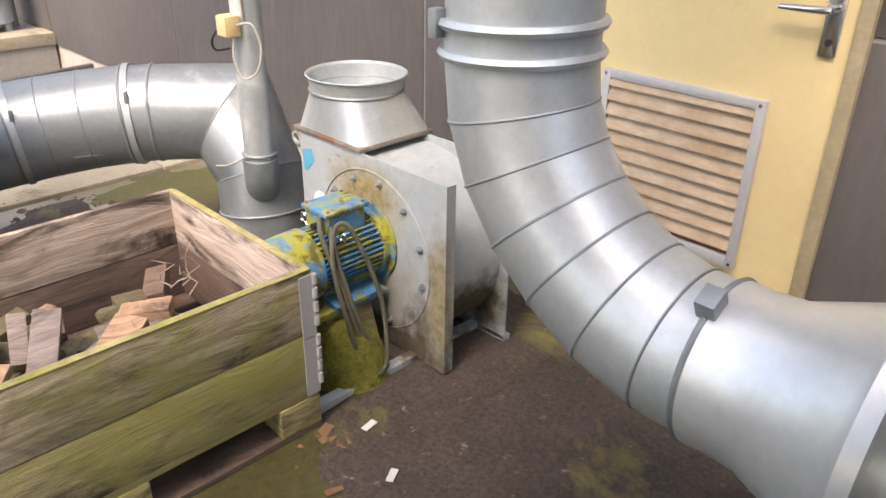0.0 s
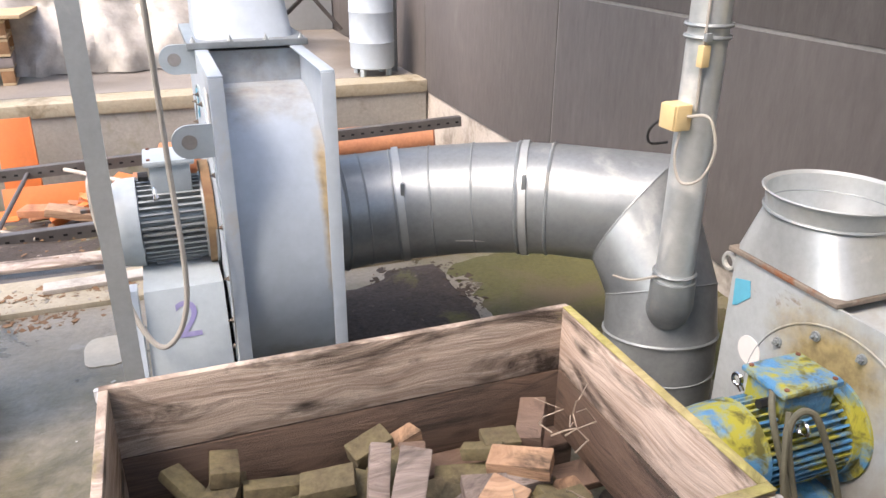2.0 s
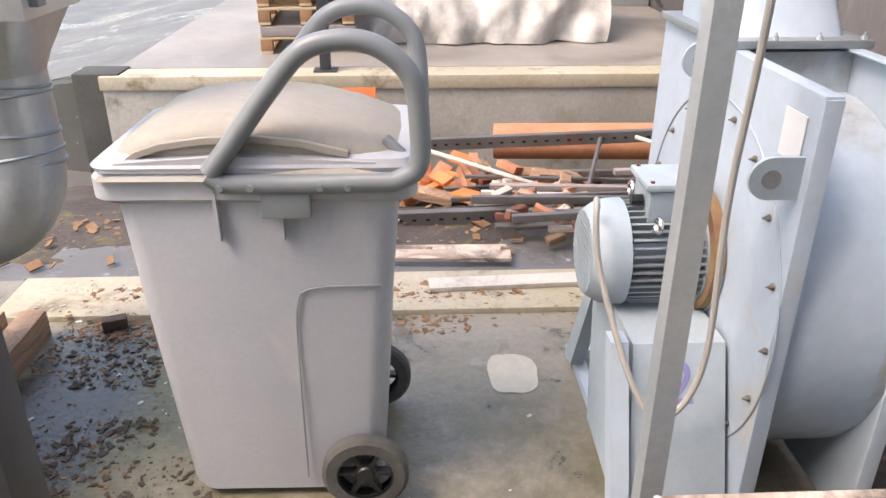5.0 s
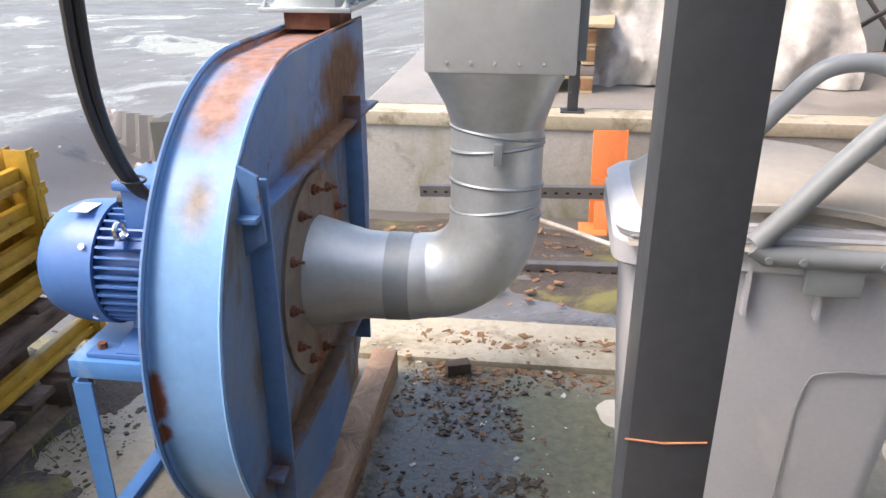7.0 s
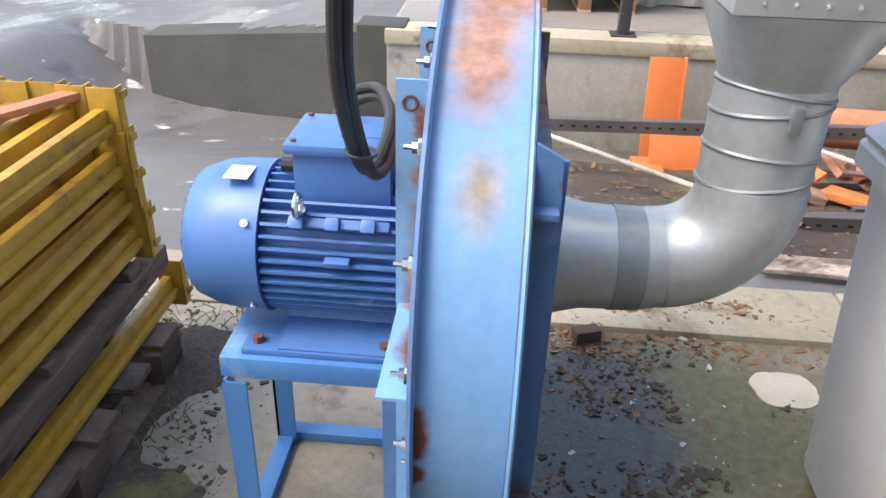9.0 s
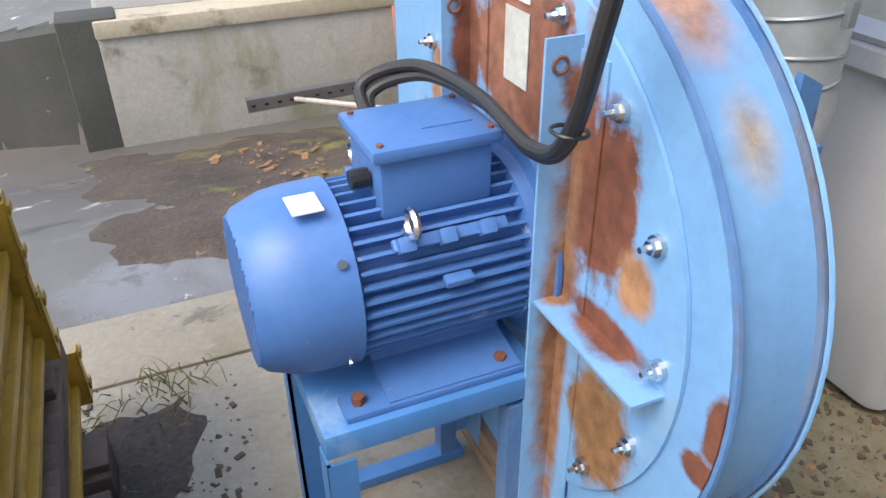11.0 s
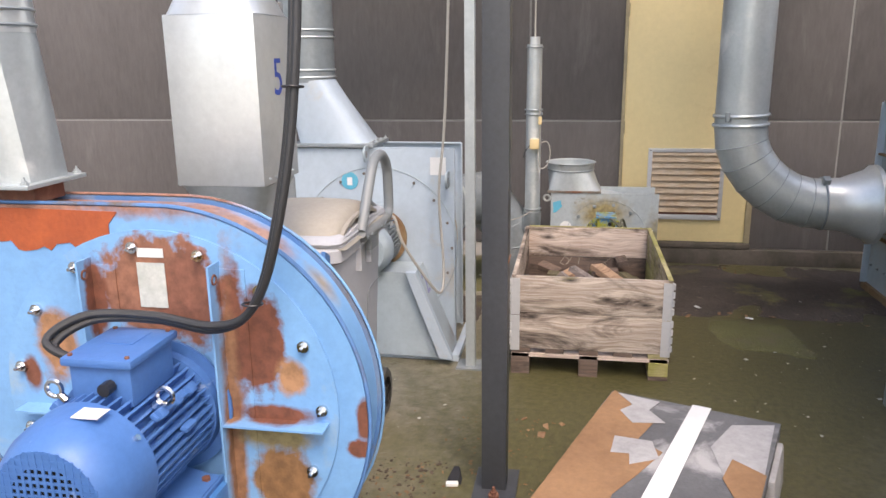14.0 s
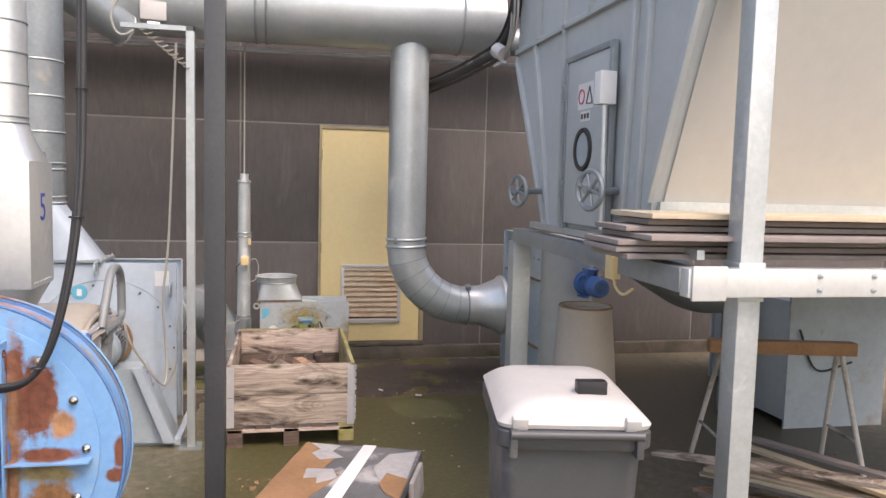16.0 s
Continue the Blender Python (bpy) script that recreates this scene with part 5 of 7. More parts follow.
part("panel_line", sweep(curve_through([(0.405, -0.2015, 0.08), (0.41, -0.2055, 0.46), (0.42, -0.211, 0.62), (0.46, -0.2128, 0.665), (0.62, -0.2128, 0.672)], 6), 0.0024, 6), "handle", b1)
part("stay", sweep([(0.64, -0.17, 1.02), (0.70, -0.20, 0.97)], 0.012, 8), "handle", b1)

b2 = thing("wheeled_bin", "charcoal plastic wheeled bin with a pale white lid", "wheeled bin", (-2.12, -0.565, 0), local=True, rz=170)
bin_shell(b2, 0.66, 0.50, 1.06, "bindark", "whiteplastic")
for sy in (-1, 1):
    part("hinge_clip", obox((0.63, sy * 0.18, 1.0), (0.03, 0.05, 0.06), (0, 20, 0), 0.008), "whiteplastic", b2, "white lid hinge clip")
part("grip_bar", rod((0.655, -0.21, 0.975), (0.655, 0.21, 0.975), 0.014), "bindark", b2)
for y in (-0.2, 0.2):
    part("grip_arm", box(0.58, 0.66, y - 0.012, y + 0.012, 0.90, 0.99, 0.005), "bindark", b2)
solid("plastic_block", obox((-2.62, -0.55, 1.09), (0.05, 0.1, 0.045), (0, 0, -8), 0.006), "black", "small black plastic block lying on the bin lid", "block")


# ---- pale blue-grey fan number 2 ----
def grey_fan():
    f = thing("grey_fan", "tall pale blue-grey centrifugal fan marked 2, with grey motor", "fan", (0.52, 1.65, 0))
    for k, (x0, x1) in enumerate(((0.362, 0.368), (0.684, 0.69))):
        part("side_plate", box(x0, x1, 1.18, 2.14, 0.03, 1.165), "bluegrey", f, "square pale blue side plate", smooth=False)
        lip0, lip1 = (x0 - 0.0, x0 + 0.038) if k == 0 else (x1 - 0.038, x1)
        part("plate_lip", box(lip0, lip1, 1.174, 1.180, 0.03, 1.165, 0.001), "bluegrey", f)
        part("plate_lip", box(lip0, lip1, 1.18, 1.66, 1.165, 1.171, 0.001), "bluegrey", f)
    o = []
    for i in range(33):
        a = radians(-90 - i * 5.6)
        rr = 0.52 - 0.06 * i / 32
        o.append((1.66 + rr * math.cos(a) * 0.93, 0.60 + rr * math.sin(a)))
    o += [(1.66, 1.16), (2.10, 1.16), (2.12, 0.5)]
    for i in range(1, 8):
        a = radians(-i * 11)
        o.append((1.66 + 0.48 * math.cos(a), 0.58 + 0.5 * math.sin(a)))
    part("scroll_band", prism(o, "x", 0.369, 0.683), "fandust", f, "curved scroll band, dust-streaked")
    fl = part("discharge_flange", box(0.34, 0.71, 1.63, 2.13, 1.172, 1.192, 0.003), "galv_dull", f)
    bolts(fl, [(0.36 + 0.11 * i, 1.645, 1.192) for i in range(4)], (0, 0, 1), 0.006, 0.01)
    side = part("bolt_ring", ring((0.3605, 1.62, 0.60), (1, 0, 0), 0.46, 0.003, 60), "bluegrey_d", f)
    bolts(side, [(0.361, 1.62 + 0.43 * math.cos(radians(a)), 0.60 + 0.43 * math.sin(radians(a))) for a in range(0, 360, 20)], (-1, 0, 0), 0.0055, 0.010, "inletdirt")
    part("sticker", box(0.358, 0.3605, 1.22, 1.31, 1.02, 1.12), "sticker", f, "white square sticker", smooth=False)
    part("round_sticker", rod((0.3605, 1.78, 0.98), (0.3585, 1.78, 0.98), 0.05, seg=28), "cyan", f, "blue round safety sticker")
    part("sticker_mark", box(0.3575, 0.3584, 1.765, 1.795, 0.955, 1.0), "sticker", f, smooth=False)
    for z, y in ((1.14, 1.66), (1.0, 1.20)):
        b = prism([(0.30 + 0.045 * math.cos(radians(a)), z + 0.045 * math.sin(radians(a))) for a in range(90, 271, 15)] + [(0.362, z - 0.045), (0.362, z + 0.045)], "y", y, y + 0.01)
        ear = part("lifting_lug", b, "bluegrey_d", f, "grey lifting lug")
        part("lug_hole", rod((0.30, y - 0.001, z), (0.30, y + 0.011, z), 0.02, seg=18), "joint", ear)
    motor(f, 0.04, 0.355, 1.62, 0.645, 0.142, "galv_dull", 0.30, end_mat="bluegrey_d", box_mat="bluegrey_d", boxscale=0.95)
    part("flange_ring", lathe((0.33, 1.62, 0.655), (1, 0, 0), [(0, 0.10), (0, 0.17), (0.028, 0.17)], 32), "brownstain", f)
    bm = loft([[(0.105, 1.16, 0.03), (0.35, 1.16, 0.03), (0.35, 1.7, 0.03), (0.12, 1.7, 0.03)], [(0.12, 1.36, 0.515), (0.35, 1.36, 0.515), (0.35, 1.78, 0.515), (0.12, 1.78, 0.515)]])
    part("pedestal", bm, "bluegrey_d", f, "sloping sheet pedestal", smooth=False)
    letters("2", 0.16, Matrix.Translation((0.235, 1.319, 0.42)) @ Matrix.Rotation(radians(67.6), 4, 'X'), "violet", f, "number", "faded violet stencilled 2")
    for y in (1.14, 2.08):
        part("base_rail", box(0.13, 0.75, y - 0.02, y + 0.02, 0.0, 0.04, 0.003), "bluegrey", f)
    part("base_rail", box(0.14, 0.18, 1.16, 2.06, 0.0, 0.038, 0.003), "bluegrey", f)
    b = prism([(1.145, 0.04), (1.345, 0.53), (1.40, 0.53), (1.215, 0.04)], "x", 0.06, 0.104)
    part("brace", b, "bluegrey", f, "slanting channel brace", smooth=False)
    b = prism([(2.06, 0.04), (1.78, 0.53), (1.72, 0.53), (1.97, 0.04)], "x", 0.12, 0.165)
    part("brace", b, "bluegrey_d", f, smooth=False)
    return f


grey_fan()
pth = curve_through([(0.05, 1.55, 0.80), (0.02, 1.45, 0.85), (0.03, 1.40, 0.70), (0.10, 1.27, 0.46), (0.17, 1.22, 0.40), (0.24, 1.22, 0.55), (0.24, 1.24, 0.95), (0.235, 1.2, 1.4), (0.22, 1.15, 2.6)], 10)
tagged(part("power_cable", sweep(pth, 0.008, 8), "cable_grey"), "thin grey cable looping down to the grey motor", "cable")
ds = thing("discharge_stack", "galvanised discharge stack above the grey fan", "duct", (0.52, 1.88, 1.19))
part("transition", loft(square_to_round(0.525, 1.88, 1.192, 0.15, 0.2, 1.55, 0.15, 32, 0.525, 2.05), caps=False), "bluegrey", ds)
part("pipe", rod((0.525, 2.05, 1.53), (0.525, 2.05, 3.0), 0.152, seg=32), "galv_dull", ds)
for z in (1.56, 1.60, 1.78, 1.82, 2.02, 2.25, 2.48):
    part("seam", ring((0.525, 2.05, z), (0, 0, 1), 0.153, 0.006), "galv", ds)
pth = curve_through([(0.525, 2.05, 2.95), (0.6, 2.0, 3.25), (0.9, 1.9, 3.45), (1.3, 1.7, 3.3)], 8)
part("bend", sweep(pth, 0.152, 28), "galv_dull", ds)

# duct from the grey fan, bending down at the wall
dc = thing("spiral_duct", "fat galvanised segmented duct bending down to the ground", "duct", (1.2, 1.4, 0))


def mitre_rings(points, radii, seg=56):
    """Rings of a tube of straight lengths, cut on the bisecting plane at each joint."""
    pts = [Vector(p) for p in points]
    rings, ref = [], None
    for i, p in enumerate(pts):
        din = (p - pts[i - 1]).normalized() if i else (pts[1] - p).normalized()
        dout = (pts[i + 1] - p).normalized() if i < len(pts) - 1 else din
        nrm = (din + dout).normalized()
        if ref is None:
            ref = din.cross(Vector((0, 0, 1)) if abs(din.z) < 0.9 else Vector((1, 0, 0)))
        ref = (ref - din * ref.dot(din)).normalized()
        w = din.cross(ref)
        row = []
        for k in range(seg):
            o = radii[i] * (math.cos(2 * math.pi * k / seg) * ref + math.sin(2 * math.pi * k / seg) * w)
            row.append(p + o - din * (o.dot(nrm) / din.dot(nrm)))
        rings.append(row)
    return rings


def segment_duct(parent, points, radii, material, label, big=()):
    rr = mitre_rings(points, radii)
    part("tube", loft(rr), material, parent, label).data.set_sharp_from_angle(angle=radians(10))
    for i, row in enumerate(rr):
        part("seam", sweep(row + row[:1], 0.0065 if i in big else 0.0035, 6), "galv_dull", parent)


path = [(0.69, 1.60, 0.60), (0.775, 1.60, 0.60), (0.86, 1.595, 0.605), (0.97, 1.575, 0.615), (1.10, 1.53, 0.63), (1.235, 1.47, 0.645), (1.37, 1.395, 0.655), (1.46, 1.335, 0.66), (1.70, 1.16, 0.655), (1.69, 0.985, 0.44), (1.68, 0.95, 0.31), (1.68, 0.945, 0.20), (1.68, 0.945, 0.0)]
segment_duct(dc, path, [0.20, 0.20, 0.195, 0.195, 0.193, 0.192, 0.192, 0.19, 0.19, 0.175, 0.18, 0.182, 0.182], "galv_aged", "dull galvanised sheet duct in mitred lengths", (1, 6, 7, 10))
for i, (aa, rr_) in ((3, (18, 0.196)), (6, (32, 0.194))):
    p, d = Vector(path[i]), (Vector(path[i + 1]) - Vector(path[i - 1])).normalized()
    part("clamp", lathe(p + d * 0.010, d, [(0, rr_ - 0.003), (0, rr_ + 0.006), (0.024, rr_ + 0.006), (0.024, rr_ - 0.003)], 40), "galv", dc, "strap clamp")
    u = d.cross(Vector((0, 0, 1))).normalized()
    part("clamp_lock", obox(p + d * 0.022 + u * 0.17 + Vector((0, 0, 0.11)), (0.014, 0.018, 0.05), (0, 0, -aa), 0.003), "galv_dull", dc)
part("tape_patch", obox((1.16, 1.318, 0.60), (0.11, 0.003, 0.10), (0, 0, -22), 0.001), "galv_bright", dc, "square of foil tape")
# thin pipe with the little yellow box
tp = thing("thin_pipe", "slim upright galvanised pipe with a yellow switch box", "pipe", (1.58, 0.80, 0.5))
part("tube", sweep([(1.585, 0.80, 0.55), (1.585, 0.80, 1.0), (1.585, 0.80, 1.30), (1.585, 0.80, 1.74)], [0.054, 0.053, 0.052, 0.051], 24), "galv", tp)
part("elbow_boot", sweep([(1.64, 0.90, 0.44), (1.605, 0.83, 0.46), (1.588, 0.803, 0.50), (1.585, 0.80, 0.58)], [0.055, 0.066, 0.066, 0.064], 24), "galv_dull", tp, "dark pipe boot let into the duct")
for z, q in ((0.60, 0.058), (1.27, 0.056), (1.30, 0.058), (1.72, 0.054)):
    part("clamp", ring((1.585, 0.80, z), (0, 0, 1), q, 0.006), "galv_dull", tp)
part("clamp_lug", box(1.53, 1.55, 0.735, 0.75, 1.265, 1.285, 0.003), "galv_dull", tp)
part("tee_block", box(1.53, 1.555, 0.742, 0.765, 1.20, 1.255, 0.004), "cream", tp)
sbx = part("switch_box", box(1.485, 1.535, 0.755, 0.82, 1.035, 1.105, 0.006), "cream", tp, "small yellowed switch box")
part("box_lid", box(1.479, 1.486, 0.758, 0.817, 1.038, 1.102, 0.002), "cream", sbx)
part("loop_wire", sweep(curve_through([(1.52, 0.755, 1.075), (1.545, 0.70, 1.08), (1.56, 0.68, 1.0), (1.545, 0.70, 0.92), (1.515, 0.74, 0.90), (1.50, 0.76, 0.96), (1.51, 0.765, 1.035)], 8), 0.004, 8), "cable_grey", tp)
part("loop_wire", sweep(curve_through([(1.49, 0.82, 1.06), (1.475, 0.85, 1.02), (1.49, 0.86, 0.98), (1.54, 0.85, 0.98)], 8), 0.004, 8), "cable", tp)
part("feed_wire", sweep([(1.545, 0.755, 1.09), (1.542, 0.757, 1.2), (1.542, 0.755, 1.5), (1.56, 0.78, 1.74)], 0.004, 6), "cable_grey", tp)
part("stay_wire", sweep(curve_through([(1.53, 0.79, 0.60), (1.50, 0.88, 0.55), (1.50, 0.98, 0.52)], 6), 0.004, 6), "cable_grey", tp)
part("top_wire", rod((1.585, 0.80, 1.74), (1.585, 0.80, 3.0), 0.006, seg=8), "cable_grey", tp)
part("top_cap", rod((1.585, 0.80, 1.74), (1.584, 0.799, 1.79), 0.035, seg=16), "galv_bright", tp)


# ---- small mossy fan behind the crate ----
def small_fan():
    f = thing("small_fan", "small pale blue-grey fan with a moss-covered blue motor", "fan", (1.82, 0.30, 0))
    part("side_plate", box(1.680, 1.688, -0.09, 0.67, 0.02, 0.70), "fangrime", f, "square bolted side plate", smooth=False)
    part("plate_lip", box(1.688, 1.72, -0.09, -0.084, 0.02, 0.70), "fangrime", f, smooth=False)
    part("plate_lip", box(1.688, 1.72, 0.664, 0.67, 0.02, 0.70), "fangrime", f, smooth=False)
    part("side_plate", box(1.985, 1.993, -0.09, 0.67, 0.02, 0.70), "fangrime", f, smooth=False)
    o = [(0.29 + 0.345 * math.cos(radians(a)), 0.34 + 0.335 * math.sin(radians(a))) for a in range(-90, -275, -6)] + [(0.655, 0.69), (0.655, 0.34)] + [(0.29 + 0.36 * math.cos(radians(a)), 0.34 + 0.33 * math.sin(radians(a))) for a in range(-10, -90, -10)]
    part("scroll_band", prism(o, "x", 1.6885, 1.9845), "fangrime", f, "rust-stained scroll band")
    part("flange", box(1.672, 2.012, 0.315, 0.695, 0.70, 0.714, 0.003), "inletdirt", f, "rusty top flange")
    part("cone", loft(square_to_round(1.845, 0.505, 0.716, 0.165, 0.185, 0.845, 0.165, 40, 1.845, 0.535), caps=False), "galv", f, "faceted sheet transition cone")
    part("collar", lathe((1.845, 0.535, 0), (0, 0, 1), [(0.845, 0.165), (0.895, 0.172), (0.905, 0.182), (0.908, 0.178), (0.90, 0.168), (0.78, 0.158), (0.74, 0.13), (0.73, 0.0)], 48), "galv", f, "open round spigot")
    part("collar_bead", ring((1.845, 0.535, 0.852), (0, 0, 1), 0.168, 0.005, 48), "galv_dull", f)
    r_ = part("bolt_ring", ring((1.679, 0.27, 0.36), (1, 0, 0), 0.29, 0.003, 50), "fangrime", f)
    bolts(r_, [(1.680, 0.27 + 0.26 * math.cos(radians(a)), 0.36 + 0.26 * math.sin(radians(a))) for a in range(10, 370, 30)], (-1, 0, 0), 0.009, 0.012, "galv_dull")
    part("sticker", prism([(0.60, 0.645), (0.655, 0.63), (0.65, 0.55), (0.635, 0.555), (0.59, 0.60)], "x", 1.6775, 1.679), "cyan", f, "torn turquoise sticker", smooth=False)
    part("round_sticker", rod((1.679, 0.56, 0.45), (1.677, 0.56, 0.45), 0.042, seg=28), "sticker", f, "round white sticker")
    part("lug", ring((1.69, 0.70, 0.66), (1, 0, 0), 0.022, 0.008, 18), "fangrime", f)
    motor(f, 1.255, 1.675, 0.28, 0.40, 0.118, "mossblue", 0.36)
    part("stool", box(1.34, 1.66, 0.17, 0.39, 0.235, 0.258, 0.004), "mossblue", f, "moss-covered motor foot")
    part("stool_web", loft([[(1.38, 0.16, 0.03), (1.62, 0.16, 0.03), (1.62, 0.4, 0.03), (1.38, 0.4, 0.03)], [(1.42, 0.2, 0.235), (1.6, 0.2, 0.235), (1.6, 0.36, 0.235), (1.42, 0.36, 0.235)]]), "wood_moss", f, "mossy pedestal", smooth=False)
    heap = lathe((1.47, 0.14, 0), (0, 0, 1), [(0.0, 0.13), (0.05, 0.125), (0.12, 0.10), (0.19, 0.06), (0.215, 0.0)], 28)
    for v in heap.verts:
        v.co += Vector((noise.noise(v.co * 14), noise.noise(v.co * 14 + Vector((5, 0, 0))), noise.noise(v.co * 14 + Vector((0, 5, 0))))) * 0.02
    part("moss_cushion", heap, "mossgreen", f, "bright yellow-green moss cushion under the motor")
    for y in (0.06, 0.5):
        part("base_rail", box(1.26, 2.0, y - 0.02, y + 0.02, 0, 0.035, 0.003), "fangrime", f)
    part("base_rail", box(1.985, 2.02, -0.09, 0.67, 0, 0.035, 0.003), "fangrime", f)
    return f


small_fan()
pth = curve_through([(1.46, 0.26, 0.57), (1.42, 0.20, 0.52), (1.44, 0.13, 0.35), (1.48, 0.08, 0.12), (1.50, 0.05, 0.06), (1.54, 0.04, 0.08), (1.56, 0.09, 0.3), (1.50, 0.16, 0.54), (1.45, 0.18, 0.50), (1.47, 0.10, 0.25), (1.53, 0.06, 0.07), (1.50, 0.03, 0.05), (1.45, 0.06, 0.10), (1.42, 0.14, 0.4), (1.46, 0.2, 0.54)], 8)
tagged(part("coiled_cable", sweep(pth, 0.008, 8), "mossycable"), "mossy grey cable coiled loosely over the small motor", "cable")

# ---- elbow duct by the door ----
ed = thing("elbow_duct", "large galvanised elbow duct joining the grey fan housing", "duct", (1.43, -0.6, 0.6))
EX, EY, ER = 1.435, -0.548, 0.163
path = [(EX, EY, 3.0), (EX, EY, 1.21), (EX, -0.562, 1.092), (EX, -0.607, 0.982), (EX, -0.679, 0.883), (EX, -0.769, 0.803), (EX, -0.876, 0.74), (EX, -0.997, 0.706), (EX, -1.10, 0.70)]
segment_duct(ed, path, [ER] * 9, "galv", "lobster-back galvanised sheet elbow", ())
for z in (1.215, 1.275):
    part("clamp", ring((EX, EY, z), (0, 0.04, 1), ER + 0.004, 0.012, 48), "galv", ed, "rolled joint band")
part("clamp_lug", box(EX - 0.155, EX - 0.125, EY + 0.10, EY + 0.125, 1.24, 1.30, 0.004), "galv_dull", ed)
EZ = 0.70
part("sleeve", lathe((EX, -1.08, EZ), (0, -1, 0), [(0, ER + 0.002), (0.0, ER + 0.008), (0.02, ER + 0.008), (0.06, ER + 0.006), (0.12, ER + 0.01), (0.28, ER + 0.07), (0.30, ER + 0.095), (0.33, ER + 0.095), (0.33, ER + 0.03), (0.53, ER + 0.03)], 44), "galv_bright", ed, "bright flared sleeve with a clamp ring")
part("clamp", ring((EX, -1.085, EZ), (0, 1, 0), ER + 0.006, 0.007, 48), "galv_dull", ed)
b = obox((EX - 0.07, -1.085, EZ + 0.145), (0.05, 0.04, 0.09), (0, -28, 0), 0.004)
part("clamp_lug", b, "galv_dull", ed)

# ---- housing fan under the filter machine ----
hf = thing("housing_fan", "grey sheet-steel fan housing with bolted ribs", "fan", (1.35, -1.75, 0))
part("side_plate", box(0.92, 1.86, -1.60, -1.585, 0.06, 1.33), "bluegrey_d", hf, "grey bolted side plate", smooth=False)
part("body", box(0.94, 1.84, -2.05, -1.601, 0.06, 1.31, 0.01), "machine", hf)
for z in (0.42, 0.98):
    part("rib", box(0.92, 1.86, -1.585, -1.555, z - 0.006, z + 0.006), "brownstain", hf, smooth=False)
part("edge_lip", box(1.86, 1.868, -1.62, -1.54, 0.06, 1.33), "bluegrey", hf, smooth=False)
part("edge_lip", box(0.92, 1.86, -1.60, -1.55, 1.33, 1.338), "machine", hf, smooth=False)
sp = part("spigot", lathe((EX, -1.59, EZ), (0, 1, 0), [(0, 0.21), (0.0, 0.2), (0.18, 0.19), (0.2, 0.2)], 40), "brownstain", hf, "rust-edged round spigot")
bolts(hf, [(0.97 + 0.12 * i, -1.585, z) for i in range(8) for z in (0.2, 1.15, 1.25)], (0, 1, 0), 0.007, 0.01, "galv_dull")
part("skid", box(0.9, 1.9, -2.05, -1.56, 0.0, 0.06, 0.004), "brownstain", hf)
motor(hf, 0.6, 0.93, -1.98, 0.96, 0.085, "motorblue", 0.4)

# ---- filter machine on its steel frame ----
mf = thing("filter_machine", "huge grey sheet-steel dust filter on a galvanised frame", "dust filter", (-1.3, -2.5, 0))
FY = -1.04
face = [(-0.72, 1.52), (-2.02, 1.52), (-2.02, 1.70), (-2.42, 2.62), (-2.42, 3.9), (-0.05, 3.9), (-0.05, 2.58)]
part("hopper", prism(face, "y", -4.6, FY), "machine", mf, "tapering grey hopper body", smooth=False)
# front sheet's paler colour paints the light falling on the -x side
sl = prism([(-2.03, 1.70), (-2.43, 2.62), (-2.43, 3.9), (-2.424, 3.9), (-2.424, 2.62), (-2.022, 1.70)], "y", -4.55, FY - 0.05)
part("front_panel", sl, "machine_lit", mf, "plain sheet panel, paler to carry the light on this side", smooth=False)
b = bmesh.new()
for a, c in (((-0.72, 1.52), (-0.05, 2.58)), ((-2.02, 1.70), (-2.42, 2.62)), ((-2.42, 2.62), (-2.42, 3.9)), ((-0.05, 2.62), (-2.42, 2.62)), ((-0.78, 1.52), (-0.45, 2.6)), ((-1.76, 1.52), (-1.82, 2.6)), ((-1.90, 1.52), (-1.96, 2.6)), ((-0.95, 1.55), (-0.92, 3.88)), ((-0.5, 2.62), (-0.5, 3.88)), ((-1.3, 2.62), (-1.3, 3.88)), ((-2.05, 2.62), (-2.05, 3.88))):
    d = Vector((c[0] - a[0], 0, c[1] - a[1]))
    L = d.length
    obox(((a[0] + c[0]) / 2, FY + 0.012, (a[1] + c[1]) / 2), (L, 0.026, 0.032), (0, -math.degrees(math.atan2(d.z, d.x)), 0), 0.003, b)
part("seam_rib", b, "machine", mf, "raised welded ribs")
part("base_sill", box(-2.45, -0.5, FY, FY + 0.03, 1.50, 1.535), "galv", mf, smooth=False)
part("sill_bar", box(-2.06, -2.03, -4.5, FY - 0.02, 1.66, 1.70), "galv", mf, smooth=False)
hd = part("hatch", box(-1.62, -1.08, FY + 0.012, FY + 0.034, 1.56, 2.40, 0.006), "machine", mf, "grey inspection hatch with a round window")
for q in ((-1.65, -1.62, 1.53, 2.43), (-1.08, -1.05, 1.53, 2.43)):
    part("hatch_frame", box(q[0], q[1], FY + 0.01, FY + 0.042, q[2], q[3], 0.003), "galv_dull", hd)
part("hatch_frame", box(-1.62, -1.08, FY + 0.01, FY + 0.042, 2.40, 2.43, 0.003), "galv_dull", hd)
b = lathe((-1.33, FY + 0.034, 1.94), (0, 1, 0), [(0, 0.085), (0.012, 0.085), (0.014, 0.105), (0, 0.11)], 36)
part("window_ring", b, "rubber", hd, "black rubber window ring")
part("window_glass", rod((-1.33, FY + 0.034, 1.94), (-1.33, FY + 0.038, 1.94), 0.085, seg=32), "bluegrey_d", hd)
